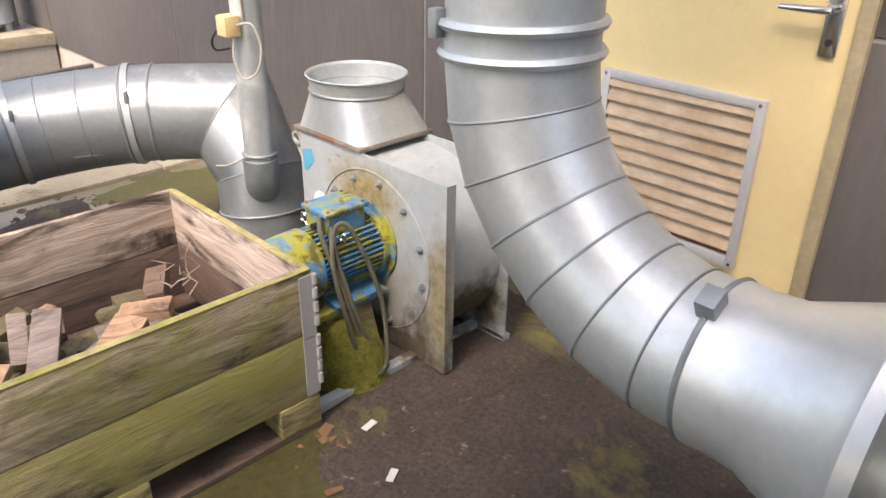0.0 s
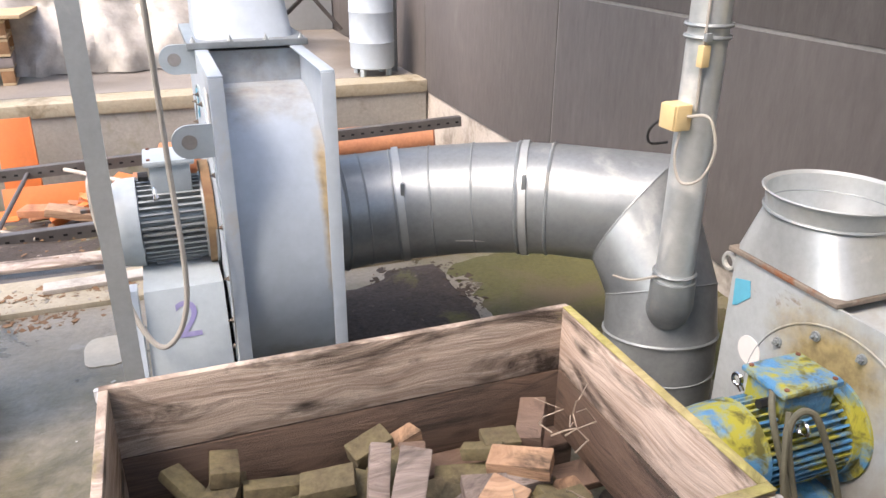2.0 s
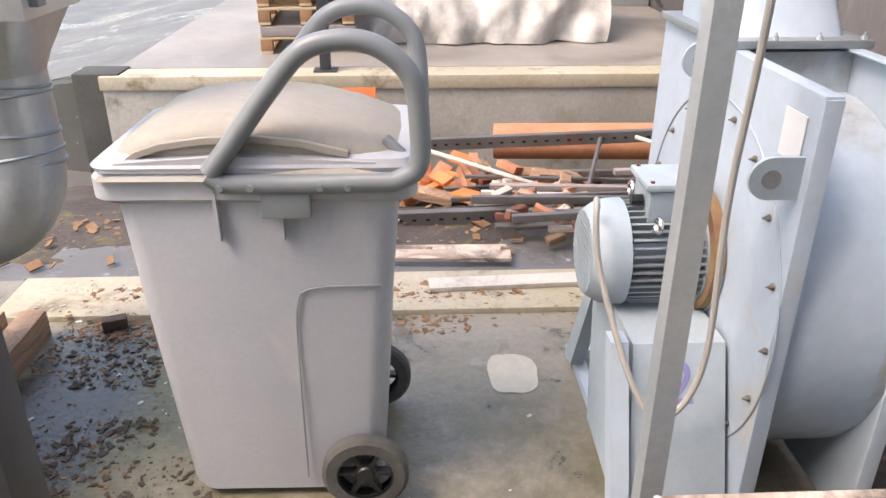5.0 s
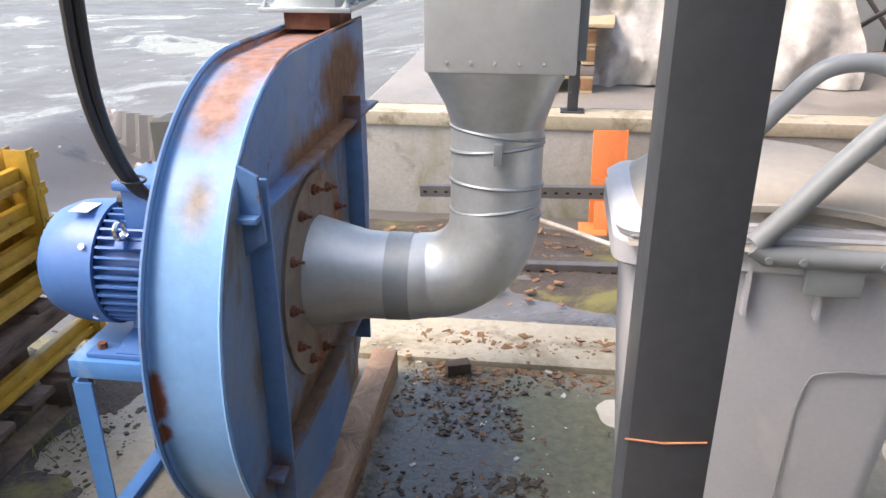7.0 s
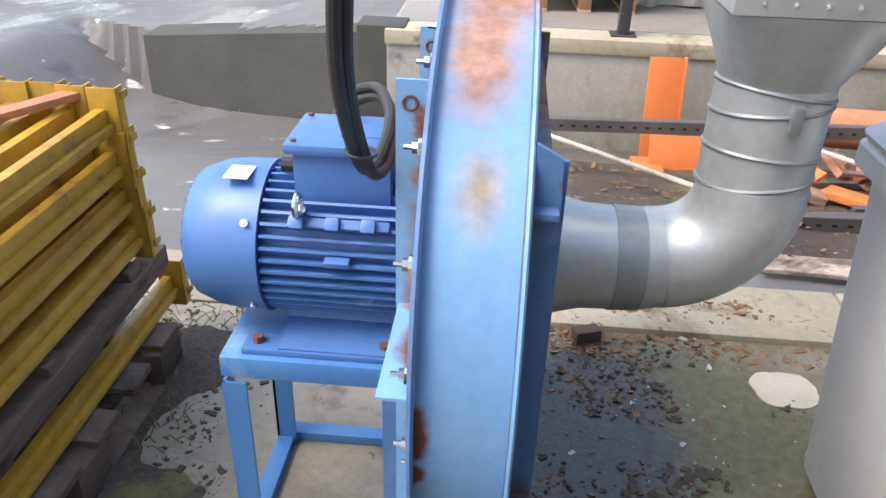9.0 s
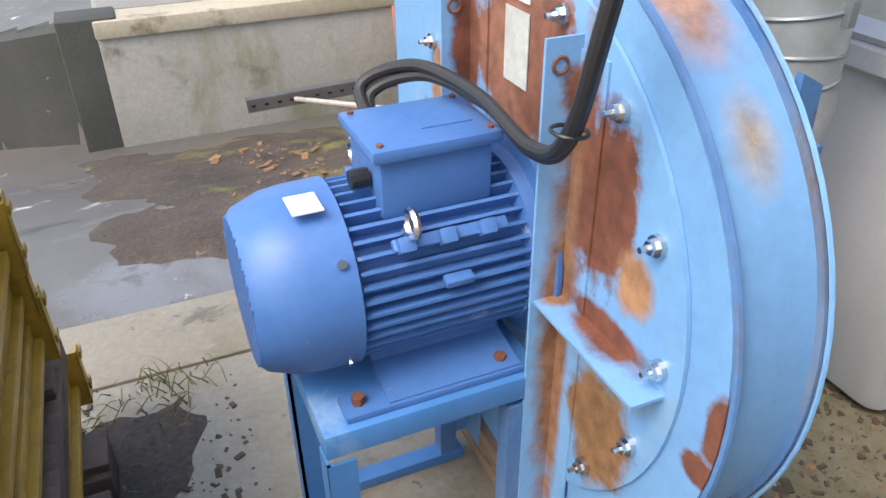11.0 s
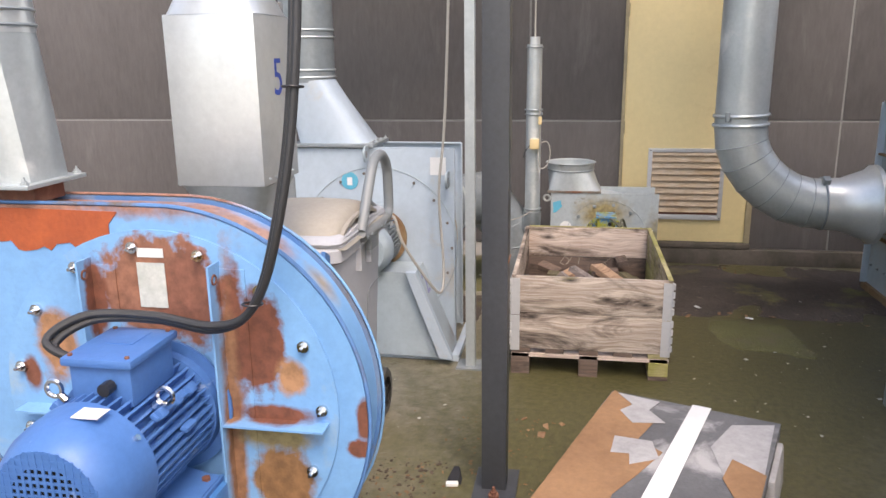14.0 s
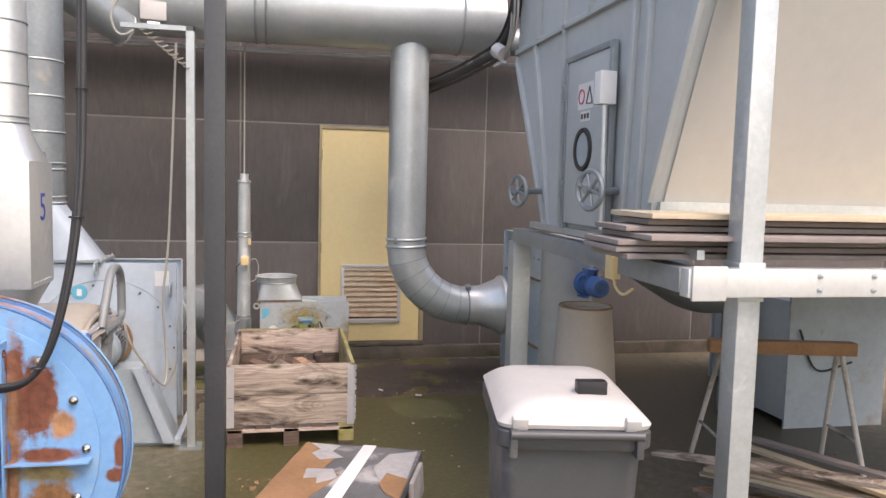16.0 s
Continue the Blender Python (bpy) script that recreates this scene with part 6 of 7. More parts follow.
sg = part("warning_sign", box(-1.44, -1.24, FY + 0.0345, FY + 0.037, 2.14, 2.27), "sticker", hd, "white warning sign with red ring and triangle", smooth=False)
part("sign_ring", ring((-1.29, FY + 0.0375, 2.205), (0, 1, 0), 0.035, 0.004, 24), "red", sg)
part("sign_triangle", sweep([(-1.43, FY + 0.038, 2.165), (-1.355, FY + 0.038, 2.165), (-1.3925, FY + 0.038, 2.245), (-1.43, FY + 0.038, 2.165)], 0.004, 6), "black", sg)
part("sign_text", box(-1.40, -1.28, FY + 0.0345, FY + 0.037, 2.08, 2.13), "sticker", hd, smooth=False)
for i in range(3):
    part("text_bar", box(-1.39 + i * 0.038, -1.365 + i * 0.038, FY + 0.0372, FY + 0.038, 2.093, 2.118), "black", hd, smooth=False)
for z in (1.7, 2.2):
    part("hatch_hinge", box(-1.075, -1.045, FY + 0.04, FY + 0.055, z, z + 0.09, 0.003), "galv_dull", hd)
part("latch_box", box(-1.69, -1.62, FY + 0.03, FY + 0.11, 2.13, 2.28, 0.006), "sticker", mf, "white limit switch box")
part("latch_rod", rod((-1.655, FY + 0.07, 2.13), (-1.655, FY + 0.06, 1.56), 0.014), "galv_bright", mf)
for x, z in ((-1.74, 1.74), (-0.66, 1.72)):
    c = (x, FY + 0.16, z)
    hw = part("hand_wheel", ring(c, (-0.3, 1, 0), 0.085, 0.013, 32), "galv_dull", mf, "grey cast hand wheel")
    for k in range(3):
        a = radians(k * 60 + 15)
        v = Vector((math.cos(a) * 0.96, 0.29 * math.cos(a), math.sin(a))) * 0.08
        part("spoke", rod(Vector(c) - v, Vector(c) + v, 0.008, seg=8), "galv_dull", hw)
    part("spindle", rod((x + 0.05, FY, z), (x - 0.01, FY + 0.19, z), 0.018, seg=10), "galv_dull", hw)
# frame
part("side_beam", obox((-1.325, -1.01, 1.43), (2.32, 0.09, 0.09), (0, 0, -2.0), 0.004), "galv_dull", mf, "galvanised side beam")
fb = part("front_beam", box(-2.61, -2.553, -5.0, -0.89, 1.385, 1.485, 0.004), "galv_bright", mf, "galvanised front beam")
bolts(fb, [(-2.61, -1.4 - 0.22 * i, z) for i in range(12) for z in (1.41, 1.46)], (-1, 0, 0), 0.008, 0.008)
part("end_plate", box(-2.622, -2.61, -1.03, -0.90, 1.375, 1.495, 0.004), "galv_bright", mf)
part("post", box(-2.545, -2.455, -1.215, -1.125, 0.0, 3.9, 0.006), "galv", mf, "square galvanised frame post")
part("post_collar", box(-2.5515, -2.447, -1.223, -1.117, 1.36, 1.50, 0.004), "galv", mf)
part("post", box(-0.22, -0.10, -1.12, -1.0, 0.0, 1.386, 0.004), "galv", mf)
for x, y in ((-2.5, -4.4), (-0.15, -4.4), (0.4, -3.0)):
    part("post", box(x - 0.055, x + 0.055, y - 0.055, y + 0.055, 0.0, 1.5, 0.005), "galv_dull", mf)
part("cross_beam", box(-2.48, -0.1, -4.5, -4.4, 1.38, 1.48), "galv_dull", mf, smooth=False)
sw = thing("isolator_box", "small yellowed isolator box hanging from the frame beam", "switch", (-1.9, -0.93, 1.4))
part("body", box(-1.93, -1.86, -0.96, -0.915, 1.36, 1.47, 0.006), "cream", sw)
part("wire", sweep(curve_through([(-1.9, -0.94, 1.36), (-1.91, -0.95, 1.32), (-1.96, -0.96, 1.30), (-1.99, -0.99, 1.33)], 6), 0.006, 8), "cream", sw)
# plywood sheets on the frame
r = random.Random(5)
for k in range(7):
    x0, y1 = -2.44 + r.uniform(-0.06, 0.1), -0.82 + r.uniform(-0.06, 0.10)
    z = 1.4955 + 0.025 * k
    solid("plywood_sheet", box(x0 + 0.0, -2.06, -4.2, y1, z, z + 0.0195, 0.002), "ply" if k == 6 else "plygrey", "weathered plywood sheet stacked on the frame" if k < 6 else "pale yellow plywood sheet on top of the stack", "plywood", "plywood stack")

# ---- big overhead pipes ----
op = thing("overhead_pipe", "big galvanised overhead extraction pipe", "pipe", (1.1, 1.0, 2.8))
part("tube", rod((1.43, -1.3, 3.12), (1.43, 3.4, 3.12), 0.28, seg=40), "galv", op)
for y in (-0.95, 0.62, 0.7, 2.2):
    part("joint_band", ring((1.43, y, 3.12), (0, 1, 0), 0.282, 0.012, 48), "galv_dull", op)
part("wall_conduit", rod((2.36, -2.0, 2.93), (2.36, 6.0, 2.93), 0.02), "galv_bright", op)
part("wall_duct", rod((2.2, -2.0, 3.12), (2.2, 4.0, 3.12), 0.13, seg=24), "galv_dull", op)
bd = thing("branch_duct", "dull grey branch duct with a capped end", "duct", (1.0, 1.6, 2.7))
part("tube", sweep(curve_through([(0.7, 2.6, 3.35), (0.9, 2.1, 3.1), (1.2, 1.72, 2.88), (1.25, 1.66, 2.84)], 8), 0.13, 28), "galv_dull", bd)
part("end_cap", ring((1.25, 1.66, 2.84), (0.55, -0.6, -0.3), 0.128, 0.008, 36), "galv", bd)
jb = thing("floodlight", "white floodlight fitting with a curled cable under the pipe", "lamp fitting", (0.5, 1.25, 2.7))
part("housing", obox((0.3, 1.3, 2.80), (0.1, 0.16, 0.12), (0, 0, 10), 0.012), "whiteplastic", jb)
part("bracket", obox((0.3, 1.3, 2.72), (0.05, 0.08, 0.07), (0, 0, 10), 0.006), "chrome", jb)
part("cable", sweep(curve_through([(0.3, 1.34, 2.78), (0.3, 1.44, 2.66), (0.3, 1.52, 2.66), (0.3, 1.55, 2.78), (0.3, 1.46, 2.95)], 8), 0.008, 8), "cable_grey", jb)
for rr, dz, off in ((0.03, 0.0, 0.0), (0.012, 0.05, 0.02), (0.014, -0.045, -0.02)):
    b = sweep(curve_through([(1.9, -0.55 + off, 2.52 + dz), (1.4, -0.8 + off, 2.6 + dz), (0.7, -0.95 + off, 2.66 + dz), (0.2, -1.0 + off, 2.72 + dz), (-0.1, -1.0 + off, 2.95 + dz), (-0.15, -1.0 + off, 3.4)], 8), rr, 8)
    tagged(part("heavy_cable", b, "cable"), "black cable strung to the filter machine", "cable", "cables at the filter machine")
for dx in (0.0, -0.05, 0.04):
    b = sweep(curve_through([(-0.08 + dx, -0.99, 3.2), (-0.12 + dx * 1.5, -0.98, 2.8), (0.02 + dx * 0.5, -0.97, 2.62), (0.1, -0.97, 2.58)], 8), 0.008, 8)
    tagged(part("thin_wire", b, "cable_grey"), "loose pale wire on the filter machine", "wire", "wires at the filter machine")
cl = thing("junction_fitting", "round white junction fitting on a bracket", "junction box", (0.05, -0.95, 2.6))
part("body", rod((0.02, -0.96, 2.62), (0.10, -0.93, 2.66), 0.05, seg=20), "whiteplastic", cl)
part("arm", box(0.0, 0.2, -0.97, -0.94, 2.56, 2.575), "galv_bright", cl, smooth=False)

# ---- under the machine ----
bc = thing("fibre_cone", "tall beige fibre cone standing upside down", "cone", (-0.45, -1.42, 0))
part("shell", lathe((-0.45, -1.42, 0), (0, 0, 1), [(0.0, 0.0), (0.0, 0.25), (0.03, 0.26), (0.06, 0.25), (0.98, 0.165), (1.0, 0.17), (1.0, 0.15), (0.97, 0.148), (0.96, 0.0)], 40), "bucket", bc)
part("rim", ring((-0.45, -1.42, 1.0), (0, 0, 1), 0.165, 0.007, 40), "brownstain", bc)


def trestle(x, y, rz):
    t = thing("trestle", "wooden-topped folding trestle with white metal legs", "trestle", (x, y, 0), local=True, rz=rz)
    part("top_bar", box(-0.45, 0.45, -0.04, 0.04, 0.76, 0.84, 0.004), "rustboard", t)
    for sx in (-1, 1):
        for sy in (-1, 1):
            part("leg", sweep([(sx * 0.36, sy * 0.03, 0.76), (sx * 0.43, sy * 0.28, 0.0)], 0.016, 8), "foundation", t)
        part("spreader", rod((sx * 0.41, -0.19, 0.26), (sx * 0.41, 0.19, 0.26), 0.01), "foundation", t)
    return t


trestle(-0.85, -2.55, 78)
r = random.Random(8)
for k in range(16):
    y0, z = -1.62 - r.uniform(0, 0.75), 0.015 + 0.022 * (k // 3) + r.uniform(0, 0.01)
    a = radians(r.uniform(60, 82))
    L = r.uniform(1.2, 1.9)
    c = Vector((-1.95 + r.uniform(-0.2, 0.2), y0 - 0.2, z + 0.20 + 0.14 * r.random()))
    solid("waste_plank", obox(c, (L, r.uniform(0.05, 0.1), 0.02), (r.uniform(-8, 8), r.uniform(5, 13), 14 + r.uniform(-14, 14)), 0.002), r.choice(["ply", "newwood", "wood_grey", "plygrey", "offcut"]), "long splintered waste plank in a heap", "plank", "waste planks under the machine")
solid("steel_sheet", obox((-2.35, -1.50, 0.22), (0.5, 0.012, 0.46), (-14, 0, -50), 0.002), "rust", "red-brown rusty steel sheet leaning on the planks", "steel sheet")
for x, y in ((0.2, -3.6), (1.2, -3.9)):
    q = thing("far_housing", "dim grey fan housing in the shade under the machine", "fan", (x, y, 0))
    part("body", box(x - 0.25, x + 0.25, y - 0.4, y + 0.4, 0.05, 0.95, 0.01), "machine", q)
    part("edge_plate", box(x - 0.27, x - 0.25, y - 0.42, y + 0.42, 0.0, 1.0), "bluegrey_d", q, smooth=False)
    part("edge_plate", box(x + 0.25, x + 0.27, y - 0.42, y + 0.42, 0.0, 1.0), "bluegrey_d", q, smooth=False)
    part("cable", sweep(curve_through([(x - 0.29, y + 0.35, 0.75), (x - 0.30, y + 0.2, 0.45), (x - 0.30, y - 0.1, 0.5)], 6), 0.008, 8), "cable", q)
lc = thing("lower_duct", "dark grey duct slung beneath the machine", "duct", (0.4, -3, 0.9))
part("tube", sweep(curve_through([(0.2, -1.9, 1.4), (0.3, -2.3, 1.15), (0.5, -2.8, 0.95), (0.7, -3.6, 0.95), (0.7, -5.0, 0.95)], 8), 0.17, 24), "galv_dull", lc)

# ---- slab on trestle blocks beside the post ----
def board_slab():
    c0, c1 = Vector((-0.82, 0.31, 0)), Vector((-1.08, -0.26, 0))
    d = (c1 - c0).normalized()
    n_ = Vector((-0.945, 0.325, 0)).normalized()
    ang = math.degrees(math.atan2(n_.y, n_.x))
    t = thing("workbench_slab", "low bench top of bitumen-faced board with peeling white film and rust stains", "bench top", (-0.95, 0.03, 0), local=True, rz=ang)
    W, L = 0.64, 1.7
    part("board", box(0, L, -W / 2, W / 2, 0.27, 0.325, 0.006), "asphboard", t, "dark bitumen-faced board")
    part("stained_strip", prism([(0.03, -0.315), (0.0, -0.31), (0.05, -0.23), (0.14, -0.20), (0.2, -0.10), (0.36, -0.12), (0.42, -0.02), (0.6, -0.06), (0.75, -0.1), (1.1, -0.08), (L, -0.1), (L, -0.318), (0.4, -0.318)], "z", 0.3255, 0.3275), "rustboard", t, "rust-orange bare strip", smooth=False)
    part("torn_film", prism([(0.02, -0.29), (0.03, -0.12), (0.12, -0.14), (0.2, -0.06), (0.25, -0.17), (0.17, -0.24), (0.1, -0.21)], "z", 0.328, 0.3295), "paperwhite", t, "torn white film", smooth=False)
    part("torn_film", prism([(0.38, -0.20), (0.36, -0.07), (0.47, -0.02), (0.55, -0.1), (0.48, -0.12), (0.5, -0.18)], "z", 0.328, 0.3295), "paperwhite", t, smooth=False)
    part("torn_film", prism([(0.1, 0.16), (0.03, 0.3), (0.45, 0.31), (0.5, 0.2), (0.3, 0.12)], "z", 0.3255, 0.327), "paperwhite", t, smooth=False)
    part("stained_strip", prism([(0.36, 0.2), (0.42, 0.315), (0.66, 0.315), (0.6, 0.24), (0.5, 0.19)], "z", 0.328, 0.3295), "rustboard", t, smooth=False)
    part("white_stripe", prism([(0.0, 0.0), (0.0, 0.07), (L, 0.05), (L, -0.03)], "z", 0.3295, 0.331), "sticker", t, "painted white stripe", smooth=False)
    for x in (0.15, 1.4):
        part("support", box(x, x + 0.12, -W / 2 + 0.03, W / 2 - 0.03, 0.0, 0.27, 0.004), "wood_dark", t)
    part("bag", obox((0.25, W / 2 + 0.012, 0.22), (0.3, 0.03, 0.16), (4, 0, 0), 0.012), "paperwhite", t, "white film folded over the edge")
    return t


board_slab()


# ---- stacked yellow rack beams on a pallet ----
def rack_beam(L):
    t = thing("rack_beam", "yellow painted steel pallet-rack beam with hooked end plates", "rack beam", (0, 0, -5), "yellow rack beams", local=True)
    part("beam", box(0.0, L, -0.019, 0.010, 0.038, 0.080, 0.005), "yellow", t)
    part("flange", box(0.002, L - 0.002, -0.019, 0.026, 0.014, 0.039, 0.004), "yellow", t)
    for x in (0.0, L):
        s_ = -1 if x == 0 else 1
        b = box(min(x, x + s_ * 0.005), max(x, x + s_ * 0.005), -0.035, 0.045, -0.03, 0.135, 0.001)
        box(min(x, x + s_ * 0.04), max(x, x + s_ * 0.04), 0.04, 0.045, -0.03, 0.135, 0.001, b)
        pl = part("end_plate", b, "yellow", t)
        for z in (0.0, 0.1):
            part("hook", box(min(x + s_ * 0.02, x + s_ * 0.055), max(x + s_ * 0.02, x + s_ * 0.055), 0.045, 0.05, z, z + 0.02), "yellow", pl, smooth=False)
    return t


proto = rack_beam(1.02)
r = random.Random(3)
placed = []
for lv_ in range(4):
    for k in range(6):
        placed.append((-2.925 - k * 0.082 - (0.012 if lv_ % 2 else 0) + r.uniform(-0.004, 0.004), 2.06 + r.uniform(-0.03, 0.03), 0.405 + lv_ * 0.119))
placed.append((-2.915, 2.2, 0.15))
placed.append((-3.30, 2.18, 0.15))
for i, (x, y, z) in enumerate(placed):
    m = Matrix.Translation((x, y, z)) @ Matrix.Rotation(radians(-90 + r.uniform(-0.5, 0.5)), 4, 'Z')
    if i == 0:
        proto.matrix_basis = m
    else:
        copy_thing(proto, m)
solid("rack_strip", obox((-3.12, 1.85, 0.87), (0.5, 0.05, 0.02), (0, 0, 62), 0.003), "tile", "orange-brown loose strip lying on the rack beams", "steel strip")
pl = thing("pallet", "dark timber pallet under the rack beams", "pallet", (-3.22, 2.08, 0), local=True, rz=-90)
for k in range(6):
    part("deck_board", box(0.02 + k * 0.2, 0.14 + k * 0.2, -0.38, 0.38, 0.125, 0.148, 0.003), "wood_dark", pl)
for y in (-0.33, 0.0, 0.33):
    for x in (0.02, 0.5, 1.0):
        part("block", box(x, x + 0.14, y - 0.05, y + 0.05, 0.022, 0.125, 0.004), "wood_dark", pl)
    part("bottom_board", box(0.0, 1.16, y - 0.05, y + 0.05, 0.0, 0.022, 0.003), "wood_dark", pl)
for x in (0.08, 0.5, 0.95):
    part("bearer", box(x, x + 0.09, -0.2, 0.2, 0.1485, 0.30, 0.004), "wood_dark", pl)
    part("bearer", box(x, x + 0.07, -0.3, 0.33, 0.301, 0.40, 0.004), "wood_dark", pl)
part("bearer", box(-0.08, 1.1, 0.28, 0.335, 0.30, 0.37, 0.004), "wood_dark", pl)

# ---- on the dock ----
dp = thing("dock_post", "slim dark steel post on the dock edge", "post", (-1.06, 5.74, 0.236))
part("shaft", box(-1.10, -1.02, 5.70, 5.78, 0.246, 3.6, 0.004), "post", dp)
part("base_plate", box(-1.15, -0.97, 5.66, 5.82, 0.236, 0.247), "post", dp, smooth=False)
for k in range(3):
    q = thing("euro_pallet", "stacked timber pallet with pale boards", "pallet", (-1.30, 6.95, 0.228 + 0.15 * k + (0.09 if k else 0)), "pallets on the dock", local=True, rz=3)
    for i in range(5):
        part("deck_board", box(-0.4, 0.4, -0.5 + i * 0.23, -0.38 + i * 0.23, 0.12, 0.142, 0.003), "newwood", q)
    for x in (-0.35, 0.0, 0.35):
        part("runner", box(x - 0.05, x + 0.05, -0.5, 0.54, 0.0, 0.022, 0.003), "newwood", q)
        for y in (-0.45, 0.0, 0.49):
            part("block", box(x - 0.05, x + 0.05, y - 0.05, y + 0.05, 0.022, 0.12, 0.003), "rustboard", q)
for z in (0.372,):
    solid("packaging_bundle", obox((-1.3, 6.95, 0.415), (0.8, 1.0, 0.084), (0, 0, 4), 0.01), "plygrey", "dark flattened packaging between the pallets", "packaging")
solid("timber_board", obox((-1.2, 6.9, 0.79), (1.0, 0.9, 0.03), (0, 0, -5), 0.003), "newwood", "pale board lying on the pallet stack", "board")
rows = []
for j in range(26):
    t = j / 25
    row = []
    for i in range(61):
        u = i / 60
        x = -0.95 + 2.35 * u + 0.05 * math.sin(9 * t)
        fold = 0.13 * noise.noise((u * 8, t * 3.5, 2)) + 0.05 * abs(noise.noise((u * 15 + t * 5, t * 7, 9))) + 0.04 * math.sin(u * 22 + 4 * noise.noise((u * 3, t, 5))) * (1 - t * 0.6) + 0.03 * noise.noise((u * 22, t * 8, 3))
        z = 0.236 + 1.15 * t ** 0.8
        y = 6.92 + (0.5 * (t ** 1.2)) - fold * (1.2 if t < 0.9 else 0.4) - 0.12 * (1 - t) ** 3 + 0.04 * u
        row.append((x, y, z + (0.02 * noise.noise((u * 14, 0, 0)) if j == 0 else 0) + 0.004))
    rows.append(row)
for j in range(1, 8):
    rows.append([(x, 7.42 + 0.14 * j, 1.39 + 0.05 * noise.noise((x * 3, j, 0))) for x, y, z in rows[25]])
solid("tarpaulin", loft(rows, caps=False, close=False), "tarp", "dusty white plastic tarpaulin draped in folds over a stack", "tarpaulin")
tk = thing("covered_stack", "stack of goods hidden under the tarpaulin", "stack", (0.2, 7.7, 0.228))
part("load", box(-0.75, 1.25, 7.55, 8.4, 0.228, 1.33, 0.02), "plygrey", tk)
cn = thing("steel_drum", "pale blue-grey steel drum on short legs", "drum", (2.12, 6.0, 0.228))
part("shell", lathe((2.12, 6.0, 0), (0, 0, 1), [(0.30, 0.0), (0.30, 0.19), (0.31, 0.2), (0.52, 0.2), (0.53, 0.205), (0.54, 0.2), (0.78, 0.2), (0.79, 0.205), (0.80, 0.2), (0.94, 0.2), (0.95, 0.21), (0.97, 0.21), (0.98, 0.2), (0.97, 0.0)], 36), "bluegrey", cn)
for a in (45, 135, 225, 315):
    part("leg", obox((2.12 + 0.17 * math.cos(radians(a)), 6.0 + 0.17 * math.sin(radians(a)), 0.27), (0.04, 0.04, 0.085), (0, 0, a)), "bluegrey_d", cn)
part("side_pipe", rod((2.36, 6.1, 0.228), (2.36, 6.1, 1.3), 0.03), "galv_dull", cn)
solid("dock_canopy_wall", box(1.4, 2.48, 9.2, 9.3, 0.23, 3.0, 0.01), "machine", "grey sheet screen at the back of the dock", "screen")
for a, c in (((1.5, 8.6, 0.25), (2.45, 7.3, 1.4)), ((1.5, 8.6, 1.4), (2.45, 8.6, 0.3))):
    solid("steel_brace", rod(a, c, 0.025, seg=8), "rail", "dark steel bracing bar on the dock", "brace", "braces on the dock")

# ---- scrap in the pit ----
def slotted_rail(p0, p1, w=0.07):
    p0, p1 = Vector(p0), Vector(p1)
    d = p1 - p0
    b = obox((0, 0, 0), (d.length, 0.006, w), (0, 0, 0))
    obox((0, 0.025, w / 2), (d.length, 0.05, 0.006), (0, 0, 0), 0, b)
    bmesh.ops.transform(b, matrix=Matrix.Translation((p0 + p1) / 2) @ d.to_track_quat('X', 'Z').to_matrix().to_4x4(), verts=b.verts)
    return b


def rack_frame():
    f = thing("rack_upright", "fallen perforated steel rack upright with lattice braces", "rack upright", (-0.3, 4.0, -0.25))
    A, B = [(-2.05, 4.55, -0.05), (2.3, 4.25, 0.18)], [(-1.35, 3.42, -0.06), (2.3, 3.45, 0.02)]
    for p0, p1 in (A, B):
        rl = part("slotted_rail", slotted_rail(p0, p1), "rail", f, "dark perforated rail", smooth=False)
        b = bmesh.new()
        d = Vector(p1) - Vector(p0)
        n_ = int(d.length / 0.07)
        for k in range(n_):
            c = Vector(p0) + d * ((k + 0.5) / n_)
            obox((c.x, c.y - 0.004, c.z), (0.022, 0.004, 0.012), (0, 0, 0), 0, b)
        tagged(part("slots", b, "blackhole", rl, smooth=False), kind="stuff")
    t0 = [0.06, 0.3, 0.38, 0.62, 0.7, 0.95]
    for k in range(5):
        q0 = Vector(A[0]).lerp(Vector(A[1]), t0[k] if k % 2 == 0 else t0[k] + 0.03)
        q1 = Vector(B[0]).lerp(Vector(B[1]), t0[k] + 0.18 if k % 2 == 0 else t0[k] - 0.12)
        part("lattice_brace", rod(q0, q1, 0.014, seg=8), "foundation" if k % 2 == 0 else "rail", f)
    return f


rack_frame()
ob_ = thing("orange_upright", "bright orange steel rack guard leaning on the dock wall", "rack guard", (-0.9, 5.3, -0.55))
part("plate", obox((-0.79, 5.28, -0.21), (0.24, 0.012, 0.82), (-10, 0, 2), 0.002), "orange", ob_)
part("fold", obox((-0.67, 5.30, -0.21), (0.012, 0.06, 0.82), (-10, 0, 2), 0.002), "orange", ob_)
part("foot_plate", obox((-0.58, 5.0, -0.38), (0.62, 0.012, 0.30), (-20, 0, 3), 0.002), "orange", ob_)
fb_ = part("foot_tube", box(-0.99, -0.80, 4.86, 5.1, -0.50, -0.42, 0.004), "orange", ob_)
part("tube_mouth", box(-0.97, -0.82, 4.857, 4.8605, -0.49, -0.43), "blackhole", fb_, smooth=False)
pr = thing("orange_pipe", "long thick orange plastic pipe lying in the pit", "pipe", (1.6, 4.8, -0.3))
part("tube", rod((0.2, 5.15, -0.16), (2.25, 4.75, -0.06), 0.13, seg=28, caps=False), "tile", pr)
part("end_ring", ring((2.25, 4.75, -0.06), (1, -0.19, 0.05), 0.128, 0.008, 32), "rust", pr)
